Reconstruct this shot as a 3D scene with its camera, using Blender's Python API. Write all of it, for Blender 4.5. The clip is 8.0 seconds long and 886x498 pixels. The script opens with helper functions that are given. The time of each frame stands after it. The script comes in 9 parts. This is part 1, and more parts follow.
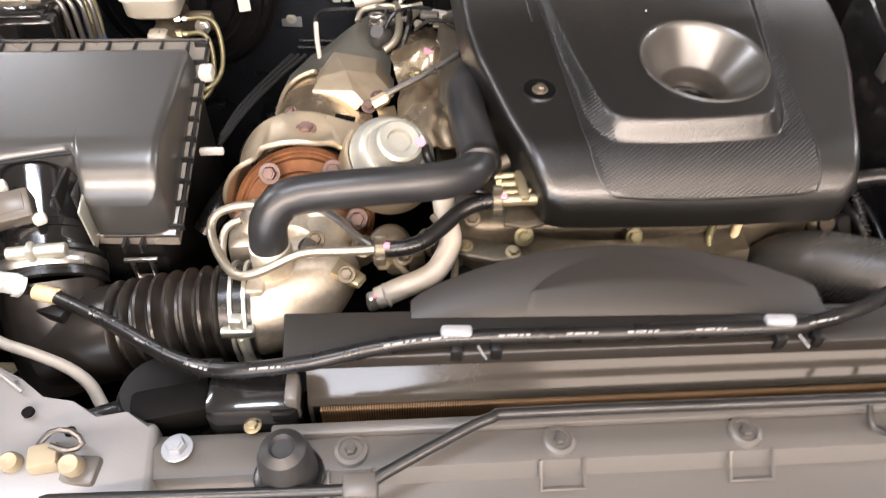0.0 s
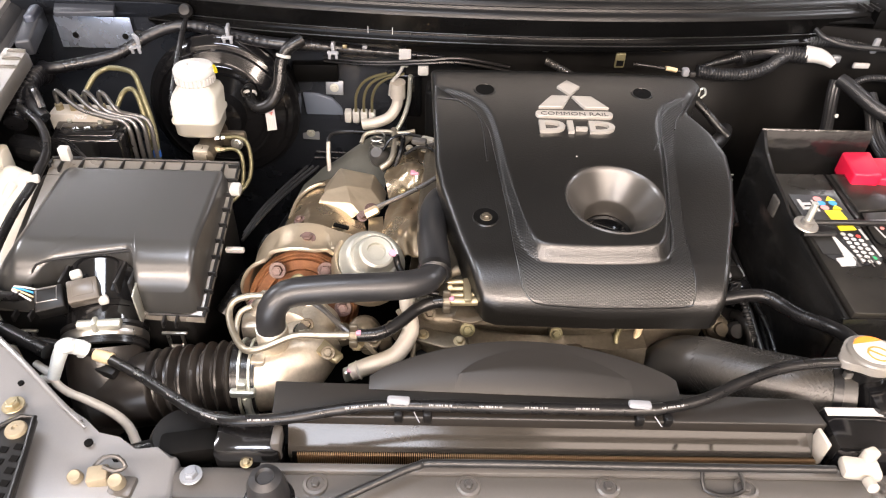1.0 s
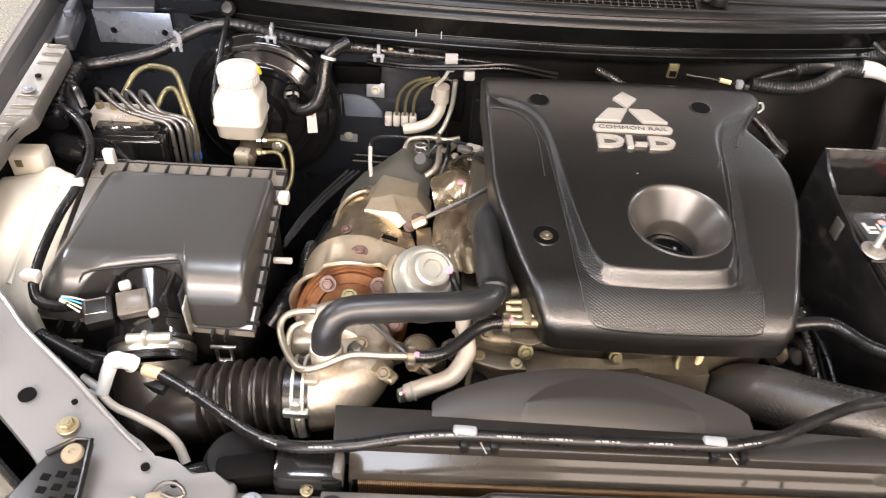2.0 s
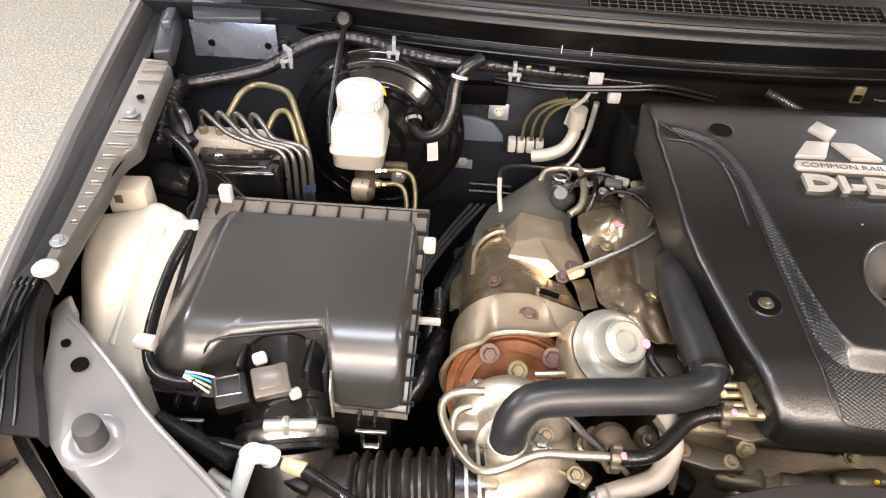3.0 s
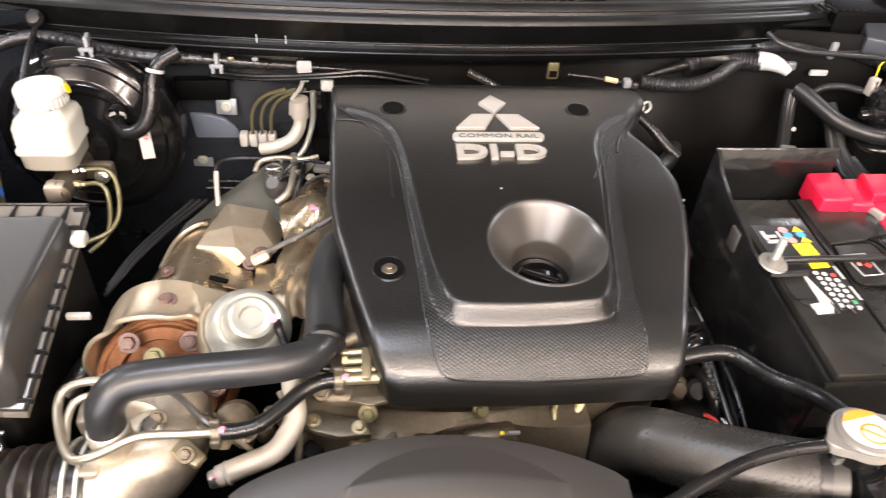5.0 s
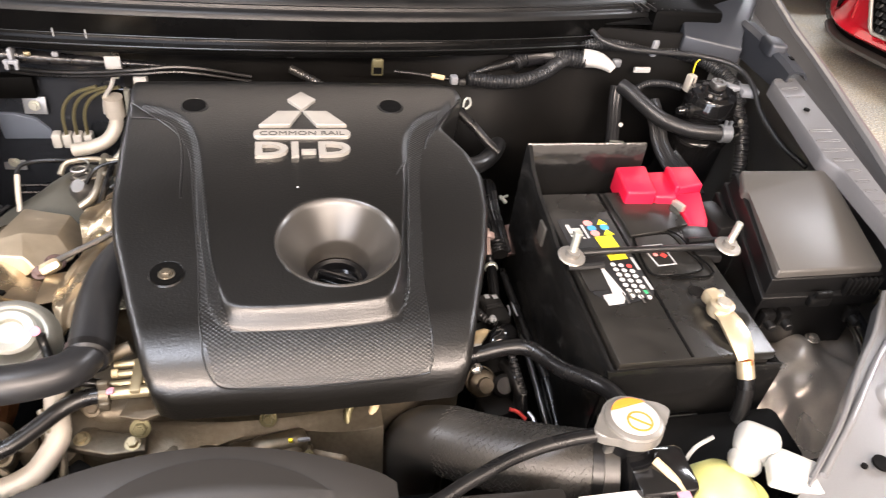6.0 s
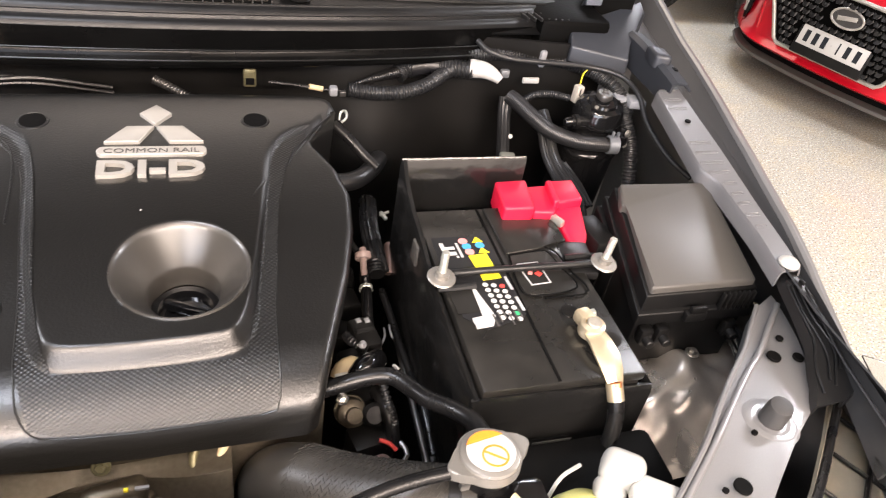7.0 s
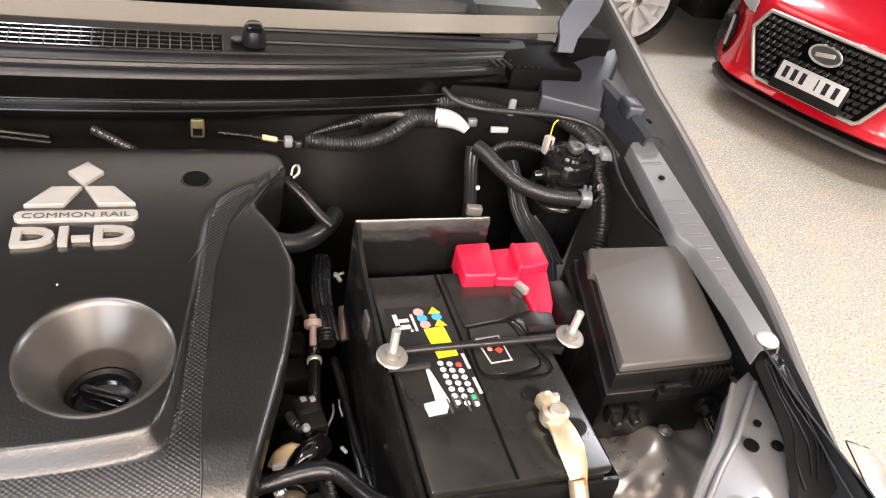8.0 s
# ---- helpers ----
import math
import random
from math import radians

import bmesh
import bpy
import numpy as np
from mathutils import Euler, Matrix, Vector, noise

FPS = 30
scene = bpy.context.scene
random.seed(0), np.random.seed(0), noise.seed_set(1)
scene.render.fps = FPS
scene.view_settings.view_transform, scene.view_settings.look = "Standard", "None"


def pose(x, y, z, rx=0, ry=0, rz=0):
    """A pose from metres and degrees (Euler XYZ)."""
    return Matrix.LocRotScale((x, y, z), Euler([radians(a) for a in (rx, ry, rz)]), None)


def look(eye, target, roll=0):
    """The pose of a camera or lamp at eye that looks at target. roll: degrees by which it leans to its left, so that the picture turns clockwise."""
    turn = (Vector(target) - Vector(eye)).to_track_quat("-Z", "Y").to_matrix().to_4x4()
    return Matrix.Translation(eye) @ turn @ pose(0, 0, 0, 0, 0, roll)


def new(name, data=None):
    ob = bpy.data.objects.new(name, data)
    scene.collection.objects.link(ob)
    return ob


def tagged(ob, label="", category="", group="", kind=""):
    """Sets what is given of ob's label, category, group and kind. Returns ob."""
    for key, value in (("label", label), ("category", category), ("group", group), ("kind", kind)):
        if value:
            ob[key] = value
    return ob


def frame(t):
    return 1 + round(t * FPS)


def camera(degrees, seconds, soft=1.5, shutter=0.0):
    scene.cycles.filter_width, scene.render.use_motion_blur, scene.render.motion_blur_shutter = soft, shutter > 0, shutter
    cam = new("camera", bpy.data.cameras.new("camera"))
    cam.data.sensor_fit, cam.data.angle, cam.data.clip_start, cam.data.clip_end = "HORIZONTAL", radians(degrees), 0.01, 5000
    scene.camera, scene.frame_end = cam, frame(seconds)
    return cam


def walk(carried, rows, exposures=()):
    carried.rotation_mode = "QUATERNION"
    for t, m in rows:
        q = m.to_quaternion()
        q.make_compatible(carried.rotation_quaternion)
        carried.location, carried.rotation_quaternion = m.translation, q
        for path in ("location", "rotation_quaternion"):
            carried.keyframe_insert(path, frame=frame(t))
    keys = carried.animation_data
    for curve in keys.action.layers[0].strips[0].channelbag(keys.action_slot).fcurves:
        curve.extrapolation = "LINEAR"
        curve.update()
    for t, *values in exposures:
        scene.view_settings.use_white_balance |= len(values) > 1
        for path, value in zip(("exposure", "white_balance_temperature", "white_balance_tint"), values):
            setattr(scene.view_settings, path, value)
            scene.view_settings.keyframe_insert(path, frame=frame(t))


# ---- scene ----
cam = camera(63.6, 8.0, soft=1.1, shutter=0.3)
PATH = [
    (0, (0.028, 0.027, 1.537), (0.147, 1.388, 0.077), 1.9),
    (0.5, (0.1, -0.014, 1.65), (0.104, 1.397, 0.234), 1.8),
    (1, (0.091, -0.103, 1.707), (0.144, 1.399, 0.387), 2.5),
    (1.2, (0.083, -0.121, 1.721), (0.148, 1.382, 0.404), 3.2),
    (2.3, (-0.031, -0.013, 1.692), (0.007, 1.468, 0.348), 4.1),
    (2.5, (-0.077, 0.022, 1.673), (-0.056, 1.51, 0.336), 3.9),
    (3, (-0.152, 0.094, 1.644), (-0.176, 1.585, 0.311), 3.0),
    (3.5, (-0.15, 0.107, 1.637), (-0.173, 1.597, 0.303), 2.4),
    (3.7, (-0.118, 0.087, 1.62), (-0.123, 1.618, 0.332), 2.4),
    (4, (-0.044, 0.099, 1.627), (-0.028, 1.596, 0.3), 2.4),
    (4.4, (0.047, 0.091, 1.627), (0.107, 1.593, 0.308), 2.4),
    (4.5, (0.067, 0.086, 1.627), (0.15, 1.592, 0.315), 2.7),
    (5, (0.157, 0.065, 1.63), (0.342, 1.577, 0.334), 4.0),
    (5.2, (0.19, 0.062, 1.639), (0.427, 1.568, 0.344), 5.2),
    (6.3, (0.318, 0.063, 1.625), (0.797, 1.532, 0.354), 8.9),
    (6.5, (0.335, 0.072, 1.626), (0.855, 1.527, 0.357), 9.7),
    (7, (0.378, 0.088, 1.626), (0.966, 1.539, 0.381), 10.9),
    (7.5, (0.42, 0.124, 1.626), (1.053, 1.582, 0.412), 11.9),
    (8, (0.431, 0.159, 1.635), (1.063, 1.637, 0.446), 12.0),
]
walk(cam, [(t, look(eye, target, roll)) for t, eye, target, roll in PATH],
     [(0, 0.11), (1, 0.04), (2.5, 0.08), (3.5, -0.03), (4.2, 0.07), (5, 0.18), (6.5, 0.18), (7.2, 0.15), (8, 0.09)])

# ---- world, room light and exposure ----
world = bpy.data.worlds.new("world")
scene.world = world
world.use_nodes = True
wn = world.node_tree.nodes
sky = wn.new("ShaderNodeTexSky")
sky.sky_type, sky.sun_disc, sky.sun_elevation, sky.sun_rotation = "NISHITA", False, radians(40), radians(200)
world.node_tree.links.new(sky.outputs["Color"], wn["Background"].inputs["Color"])
wn["Background"].inputs["Strength"].default_value = 0.06


def lamp(name, eye, target, wide, high, power, colour):
    data = bpy.data.lights.new(name, "AREA")
    data.shape, data.size, data.size_y, data.energy, data.color = "RECTANGLE", wide, high, power, colour
    ob = new(name, data)
    ob.matrix_world = look(eye, target)
    return ob


NEUTRAL = (0.95, 0.94, 1.0)
WARM, COOL = (1.0, 0.825, 0.715), (0.84, 0.88, 1.0)
# daylight of the shop front, and the ceiling's panel lights
lamp("shopfront_light", (-1.85, -4.3, 1.7), (-0.4, 0.8, 1.1), 4.2, 2.5, 235, COOL)
# unseen warm lamp added for a tan reflection on the radiator tank
lamp("shopfront_light", (2.6, -4.6, 1.7), (0.4, 0.8, 1.1), 3.0, 2.6, 80, WARM)
for k, (lx, ly, power) in enumerate(((-1.4, -0.7, 22), (0.2, -0.7, 22), (1.8, -0.7, 22), (-1.4, -2.1, 150), (0.2, -2.1, 185), (1.8, -2.1, 165), (-1.0, -3.6, 95), (1.4, -3.6, 95),
                                     (3.4, 1.4, 80), (3.4, 4.6, 80), (-2.8, 1.6, 100), (-2.8, 4.6, 70))):
    lamp("overhead_panel_light", (lx, ly, 3.02), (lx, ly, 0), 1.3, 0.6 if power > 110 else 0.22, power, WARM if abs(lx) < 2.5 else NEUTRAL)
# unseen panel added to put a sheen on the engine cover's rear
lamp("overhead_panel_light", (0.5, 4.0, 3.02), (0.5, 4.0, 0), 2.4, 1.7, 36, WARM)
lamp("overhead_panel_light", (-0.35, 0.42, 3.02), (-0.35, 0.42, 0), 0.9, 0.2, 30, COOL)

# ---- materials ----
def mat(name, colour, rough=0.5, metal=0.0, spec=0.5, grain=0.0, scale=300.0, stain=0.0, stain_scale=14.0, coat=0.0, dirt=(0.16, 0.13, 0.10), tint=0.0, trans=0.0, vary=0.12):
    """A surface with fine relief (grain), broad tone changes (stain, towards dirt) and uneven gloss."""
    m = bpy.data.materials.new(name)
    m.use_nodes = True
    t = m.node_tree
    n, link = t.nodes, t.links.new
    b = n["Principled BSDF"]
    b.inputs["Metallic"].default_value = metal
    b.inputs["Specular IOR Level"].default_value = spec
    b.inputs["Coat Weight"].default_value = coat
    b.inputs["Coat Roughness"].default_value = 0.06
    if trans:
        b.inputs["Subsurface Weight"].default_value = trans
        b.inputs["Subsurface Radius"].default_value = (0.02, 0.018, 0.014)
        b.inputs["Subsurface Scale"].default_value = 0.6
    co = n.new("ShaderNodeTexCoord").outputs["Object"]
    broad = n.new("ShaderNodeTexNoise")
    broad.inputs["Scale"].default_value, broad.inputs["Detail"].default_value = stain_scale, 6
    link(co, broad.inputs["Vector"])
    fine = n.new("ShaderNodeTexNoise")
    fine.inputs["Scale"].default_value, fine.inputs["Detail"].default_value = scale, 3
    link(co, fine.inputs["Vector"])
    ramp = n.new("ShaderNodeMapRange")
    ramp.inputs["From Min"].default_value, ramp.inputs["From Max"].default_value = 0.45, 0.75
    ramp.inputs["To Max"].default_value = stain
    link(broad.outputs["Fac"], ramp.inputs["Value"])
    mix = n.new("ShaderNodeMix")
    mix.data_type = "RGBA"
    mix.inputs[6].default_value, mix.inputs[7].default_value = (*colour, 1), (*dirt, 1)
    link(ramp.outputs["Result"], mix.inputs[0])
    shade = n.new("ShaderNodeMix")
    shade.data_type, shade.blend_type = "RGBA", "MULTIPLY"
    shade.inputs[0].default_value = vary
    link(mix.outputs[2], shade.inputs[6])
    link(fine.outputs["Fac"], shade.inputs[7])
    link(shade.outputs[2], b.inputs["Base Color"])
    gloss = n.new("ShaderNodeMapRange")
    gloss.inputs["To Min"].default_value, gloss.inputs["To Max"].default_value = max(rough - 0.08, 0.02), min(rough + 0.10, 1)
    link(broad.outputs["Fac"], gloss.inputs["Value"])
    link(gloss.outputs["Result"], b.inputs["Roughness"])
    if grain:
        bump = n.new("ShaderNodeBump")
        bump.inputs["Strength"].default_value, bump.inputs["Distance"].default_value = min(grain, 1.0), 0.16 / scale
        link(fine.outputs["Fac"], bump.inputs["Height"])
        link(bump.outputs["Normal"], b.inputs["Normal"])
    return m


def mesh_weave():
    """Black plastic with a fine diamond weave."""
    m = mat("diamond_weave_plastic", (0.007, 0.007, 0.0067), 0.31, spec=0.6)
    n, link = m.node_tree.nodes, m.node_tree.links.new
    co = n.new("ShaderNodeTexCoord").outputs["Object"]
    split, add, flat = n.new("ShaderNodeSeparateXYZ"), n.new("ShaderNodeMath"), n.new("ShaderNodeCombineXYZ")
    link(co, split.inputs["Vector"])
    link(split.outputs["Y"], add.inputs[0])
    link(split.outputs["Z"], add.inputs[1])
    link(split.outputs["X"], flat.inputs["X"])
    link(add.outputs["Value"], flat.inputs["Y"])
    turn = n.new("ShaderNodeMapping")
    turn.inputs["Scale"].default_value = (1180, 1180, 0)
    link(flat.outputs["Vector"], turn.inputs["Vector"])
    axes, height = n.new("ShaderNodeSeparateXYZ"), n.new("ShaderNodeMath")
    link(turn.outputs["Vector"], axes.inputs["Vector"])
    height.operation = "MULTIPLY"
    for k, axis in enumerate("XY"):
        wave = n.new("ShaderNodeMath")
        wave.operation = "SINE"
        link(axes.outputs[axis], wave.inputs[0])
        link(wave.outputs["Value"], height.inputs[k])
    bump = n.new("ShaderNodeBump")
    bump.inputs["Strength"].default_value, bump.inputs["Distance"].default_value = 1.0, 0.00022
    link(height.outputs["Value"], bump.inputs["Height"])
    pit = n.new("ShaderNodeMapRange")
    pit.inputs["From Min"].default_value, pit.inputs["From Max"].default_value = -0.5, 0.7
    pit.inputs["To Min"].default_value, pit.inputs["To Max"].default_value = 0.46, 0.29
    link(height.outputs["Value"], pit.inputs["Value"])
    link(pit.outputs["Result"], n["Principled BSDF"].inputs["Roughness"])
    link(bump.outputs["Normal"], n["Principled BSDF"].inputs["Normal"])
    return m


def floor_flake():
    """Pale epoxy floor with brown, grey and dark flakes."""
    m = mat("flake_floor", (0.45, 0.44, 0.38), 0.30, grain=0.05, scale=60, stain=0.35, stain_scale=1.2, dirt=(0.45, 0.41, 0.33))
    n, link = m.node_tree.nodes, m.node_tree.links.new
    b = n["Principled BSDF"]
    last = b.inputs["Base Color"].links[0].from_socket
    co = n.new("ShaderNodeTexCoord").outputs["Object"]
    for scale, low, high, colour in ((5, 0.50, 0.66, (0.50, 0.45, 0.33)), (95, 0.57, 0.60, (0.50, 0.45, 0.35)), (115, 0.59, 0.62, (0.38, 0.38, 0.37)), (100, 0.57, 0.60, (0.70, 0.69, 0.65)), (120, 0.625, 0.645, (0.16, 0.14, 0.11)), (110, 0.62, 0.64, (0.54, 0.44, 0.28))):
        f = n.new("ShaderNodeTexNoise")
        f.inputs["Scale"].default_value, f.inputs["Detail"].default_value = scale, 1.0
        link(co, f.inputs["Vector"])
        r = n.new("ShaderNodeMapRange")
        r.inputs["From Min"].default_value, r.inputs["From Max"].default_value = low, high
        link(f.outputs["Fac"], r.inputs["Value"])
        x = n.new("ShaderNodeMix")
        x.data_type = "RGBA"
        x.inputs[7].default_value = (*colour, 1)
        link(r.outputs["Result"], x.inputs[0])
        link(last, x.inputs[6])
        last = x.outputs[2]
    link(last, b.inputs["Base Color"])
    return m


def glass(name, colour=(1, 1, 1), rough=0.02):
    m = bpy.data.materials.new(name)
    m.use_nodes = True
    b = m.node_tree.nodes["Principled BSDF"]
    b.inputs["Base Color"].default_value = (*colour, 1)
    b.inputs["Transmission Weight"].default_value, b.inputs["Roughness"].default_value, b.inputs["IOR"].default_value = 1.0, rough, 1.45
    return m


LIDBLACK = mat("satin_lid_plastic", (0.030, 0.030, 0.029), 0.30, spec=0.9, grain=0.10, scale=800, stain=0.15, stain_scale=6, dirt=(0.05, 0.049, 0.047))
# FUNNEL: base lifted above the cover's black to paint in the wall's sheen
FUNNEL = mat("smooth_sheen_funnel_plastic", (0.038, 0.035, 0.031), 0.33, spec=1.0, grain=0.05, scale=1200, stain=0.08, stain_scale=5, dirt=(0.03, 0.03, 0.03))
COVER = mat("cover_plastic", (0.0065, 0.0063, 0.0058), 0.32, spec=0.75, grain=0.75, scale=430, stain=0.10, stain_scale=5, dirt=(0.021, 0.0205, 0.0185))
BLACK = mat("black_plastic", (0.0045, 0.0045, 0.0047), 0.38, spec=0.28, grain=0.12, scale=700, stain=0.25, stain_scale=12, dirt=(0.022, 0.021, 0.019))
SLEEVE = mat("shiny_black_sleeve_plastic", (0.008, 0.008, 0.008), 0.20, spec=0.6, grain=0.35, scale=40, stain=0.3, stain_scale=12, dirt=(0.03, 0.029, 0.027))
SATIN = mat("satin_black_plastic", (0.009, 0.009, 0.0093), 0.32, spec=0.45, grain=0.06, scale=700, stain=0.15, stain_scale=9, dirt=(0.05, 0.05, 0.05))
GLOSS = mat("gloss_black_paint", (0.005, 0.005, 0.0055), 0.12, grain=0.02, scale=200, coat=0.6, stain=0.2, stain_scale=10, dirt=(0.03, 0.03, 0.03))
RUBBER = mat("black_rubber", (0.006, 0.006, 0.0064), 0.27, spec=0.4, grain=0.10, scale=500, stain=0.25, stain_scale=30, dirt=(0.03, 0.028, 0.026))
DUCTRUBBER = mat("satin_duct_rubber", (0.014, 0.012, 0.0105), 0.33, spec=0.6, grain=0.10, scale=500, stain=0.3, stain_scale=30, dirt=(0.07, 0.062, 0.055))
FOAM = mat("grey_rubber_hose", (0.015, 0.0155, 0.017), 0.36, grain=0.18, scale=450, stain=0.2, stain_scale=20, dirt=(0.06, 0.058, 0.056))
TAPE = mat("black_cloth_tape", (0.006, 0.006, 0.007), 0.28, grain=0.5, scale=160, stain=0.3, stain_scale=40, dirt=(0.04, 0.04, 0.045))
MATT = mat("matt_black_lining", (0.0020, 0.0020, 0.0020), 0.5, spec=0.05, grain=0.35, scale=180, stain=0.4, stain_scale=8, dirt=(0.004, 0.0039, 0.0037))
# DEEP: shade of the bay's depths and holes is put into this near-black
DEEP = mat("shade_darkened_black", (0.003, 0.003, 0.003), 0.6, spec=0.06, grain=0.3, scale=120, stain=0.4, dirt=(0.006, 0.0055, 0.005))
BODY = mat("grey_metallic_paint", (0.30, 0.30, 0.305), 0.34, 0.55, grain=0.04, scale=900, stain=0.18, stain_scale=6, coat=0.35, dirt=(0.36, 0.35, 0.34))
BODYDARK = mat("dark_blue_grey_paint", (0.022, 0.025, 0.031), 0.28, 0.3, grain=0.04, scale=700, stain=0.3, stain_scale=7, coat=0.3, dirt=(0.035, 0.04, 0.05))
SEAL = mat("shiny_seal_rubber", (0.0055, 0.0055, 0.0058), 0.36, spec=0.34, grain=0.05, scale=500, stain=0.2, stain_scale=20, dirt=(0.014, 0.014, 0.014))
# FIREWALL: body grey in shadow, the shade put into this dark blue-grey
FIREWALL = mat("shade_darkened_firewall_paint", (0.024, 0.028, 0.036), 0.26, 0.4, grain=0.04, scale=700, stain=0.3, stain_scale=7, coat=0.4, dirt=(0.05, 0.055, 0.065))
GLOSSBLACK = mat("black_cowl_plastic", (0.003, 0.003, 0.003), 0.16, spec=0.11, grain=0.05, scale=500, stain=0.2, stain_scale=9, dirt=(0.012, 0.012, 0.012))
# BODYGREY: darker copy of the body paint with shade in its colour
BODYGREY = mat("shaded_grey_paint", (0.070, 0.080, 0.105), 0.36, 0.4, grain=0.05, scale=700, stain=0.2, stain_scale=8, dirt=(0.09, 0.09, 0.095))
FLANGEGREY = mat("grey_flange_paint", (0.21, 0.21, 0.22), 0.36, 0.4, grain=0.05, scale=600, stain=0.25, stain_scale=9, dirt=(0.16, 0.16, 0.16))
# FLANGEPL: black plastic coloured paler for the light the flange reflects
FLANGEPL = mat("reflection_lightened_plastic", (0.15, 0.139, 0.122), 0.28, spec=0.9, grain=0.05, scale=500, stain=0.25, stain_scale=15, dirt=(0.10, 0.093, 0.083))
# GUTTER: body paint copied darker, the gutter's shade put into its colour
GUTTER = mat("shade_darkened_body_paint", (0.048, 0.050, 0.054), 0.40, 0.3, grain=0.04, scale=700, stain=0.2, stain_scale=6, dirt=(0.028, 0.029, 0.031))
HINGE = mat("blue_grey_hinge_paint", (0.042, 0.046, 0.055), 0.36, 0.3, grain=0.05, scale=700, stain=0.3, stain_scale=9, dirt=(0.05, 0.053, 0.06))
TANKTOP = mat("brown_grey_tank_plastic", (0.030, 0.027, 0.023), 0.10, spec=1.0, grain=0.06, scale=400, stain=0.25, stain_scale=8, dirt=(0.06, 0.055, 0.05))
SHROUD = mat("brown_black_shroud_plastic", (0.0145, 0.0125, 0.0104), 0.46, grain=0.12, scale=500, stain=0.25, stain_scale=7, dirt=(0.013, 0.012, 0.0105))
FIN = mat("brown_fin_metal", (0.42, 0.27, 0.15), 0.4, 0.8, grain=0.2, scale=300, stain=0.4, stain_scale=20, dirt=(0.25, 0.15, 0.08))
SCREENBAND = mat("painted_glass_reflection", (0.20, 0.185, 0.155), 0.22, spec=0.8, grain=0.03, scale=200, stain=0.4, stain_scale=2, dirt=(0.12, 0.11, 0.09))
SENSOR = mat("brown_grey_sensor_plastic", (0.085, 0.076, 0.065), 0.30, grain=0.05, scale=500, stain=0.25, stain_scale=60, dirt=(0.13, 0.12, 0.10))
TOWER = mat("bare_pressed_metal", (0.47, 0.44, 0.40), 0.28, 0.75, grain=0.12, scale=260, stain=0.5, stain_scale=16, dirt=(0.30, 0.26, 0.22))
PRIMER = mat("thin_grey_undercoat", (0.30, 0.285, 0.26), 0.32, 0.75, grain=0.12, scale=260, stain=0.5, stain_scale=9, dirt=(0.16, 0.14, 0.12))
CARRIER = mat("grey_brown_plastic", (0.095, 0.090, 0.085), 0.38, 0.2, grain=0.08, scale=500, stain=0.25, stain_scale=7, dirt=(0.13, 0.125, 0.12))
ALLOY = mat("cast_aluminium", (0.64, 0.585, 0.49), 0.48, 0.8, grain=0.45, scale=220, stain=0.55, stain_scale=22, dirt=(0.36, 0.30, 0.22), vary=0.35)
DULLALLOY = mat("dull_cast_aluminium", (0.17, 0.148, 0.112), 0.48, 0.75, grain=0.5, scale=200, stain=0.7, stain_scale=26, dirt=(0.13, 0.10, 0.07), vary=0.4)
SHIELD = mat("heat_shield_steel", (0.60, 0.51, 0.375), 0.34, 0.75, grain=0.3, scale=28, stain=0.55, stain_scale=16, dirt=(0.30, 0.235, 0.165), vary=0.2)
SHIELD_DARK = mat("browned_heat_shield", (0.49, 0.395, 0.265), 0.27, 0.85, grain=0.35, scale=26, stain=0.7, stain_scale=18, dirt=(0.25, 0.19, 0.13), vary=0.3)
RUST = mat("rusty_iron", (0.31, 0.135, 0.055), 0.72, 0.15, grain=0.8, scale=240, stain=0.8, stain_scale=45, dirt=(0.14, 0.045, 0.022), vary=0.4)
RUSTBOLT = mat("heat_tinted_bolt", (0.13, 0.085, 0.075), 0.50, 0.3, grain=0.4, scale=400, stain=0.6, stain_scale=90, dirt=(0.22, 0.13, 0.12))
ZINC = mat("pale_zinc_plate", (0.53, 0.545, 0.49), 0.34, 0.7, grain=0.05, scale=300, stain=0.35, stain_scale=18, dirt=(0.66, 0.60, 0.52))
LATCHTAN = mat("pale_tan_latch_plating", (0.25, 0.215, 0.15), 0.6, 0.2, grain=0.1, scale=300, stain=0.5, stain_scale=60, dirt=(0.22, 0.18, 0.12))
GOLDZINC = mat("yellow_zinc_pipe", (0.36, 0.31, 0.20), 0.42, 0.8, grain=0.06, scale=400, stain=0.4, stain_scale=40, dirt=(0.30, 0.25, 0.16))
OLIVE = mat("olive_coated_pipe", (0.17, 0.155, 0.085), 0.36, 0.5, grain=0.06, scale=400, stain=0.3, stain_scale=40, dirt=(0.11, 0.10, 0.06))
DARKSTEEL = mat("weathered_steel_pipe", (0.36, 0.325, 0.26), 0.36, 0.8, grain=0.06, scale=400, stain=0.4, stain_scale=40, dirt=(0.22, 0.19, 0.14))
STEEL = mat("bare_steel", (0.62, 0.61, 0.58), 0.28, 1.0, grain=0.08, scale=500, stain=0.35, stain_scale=50, dirt=(0.40, 0.37, 0.33))
DARKPIPE = mat("dark_coated_pipe", (0.16, 0.155, 0.15), 0.30, 0.8, grain=0.05, scale=500, stain=0.3, stain_scale=50, dirt=(0.09, 0.085, 0.08))
CHROME = mat("satin_chrome_badge", (0.43, 0.41, 0.375), 0.34, 0.45, grain=0.03, scale=900, stain=0.1, stain_scale=60, dirt=(0.7, 0.68, 0.66), vary=0.04)
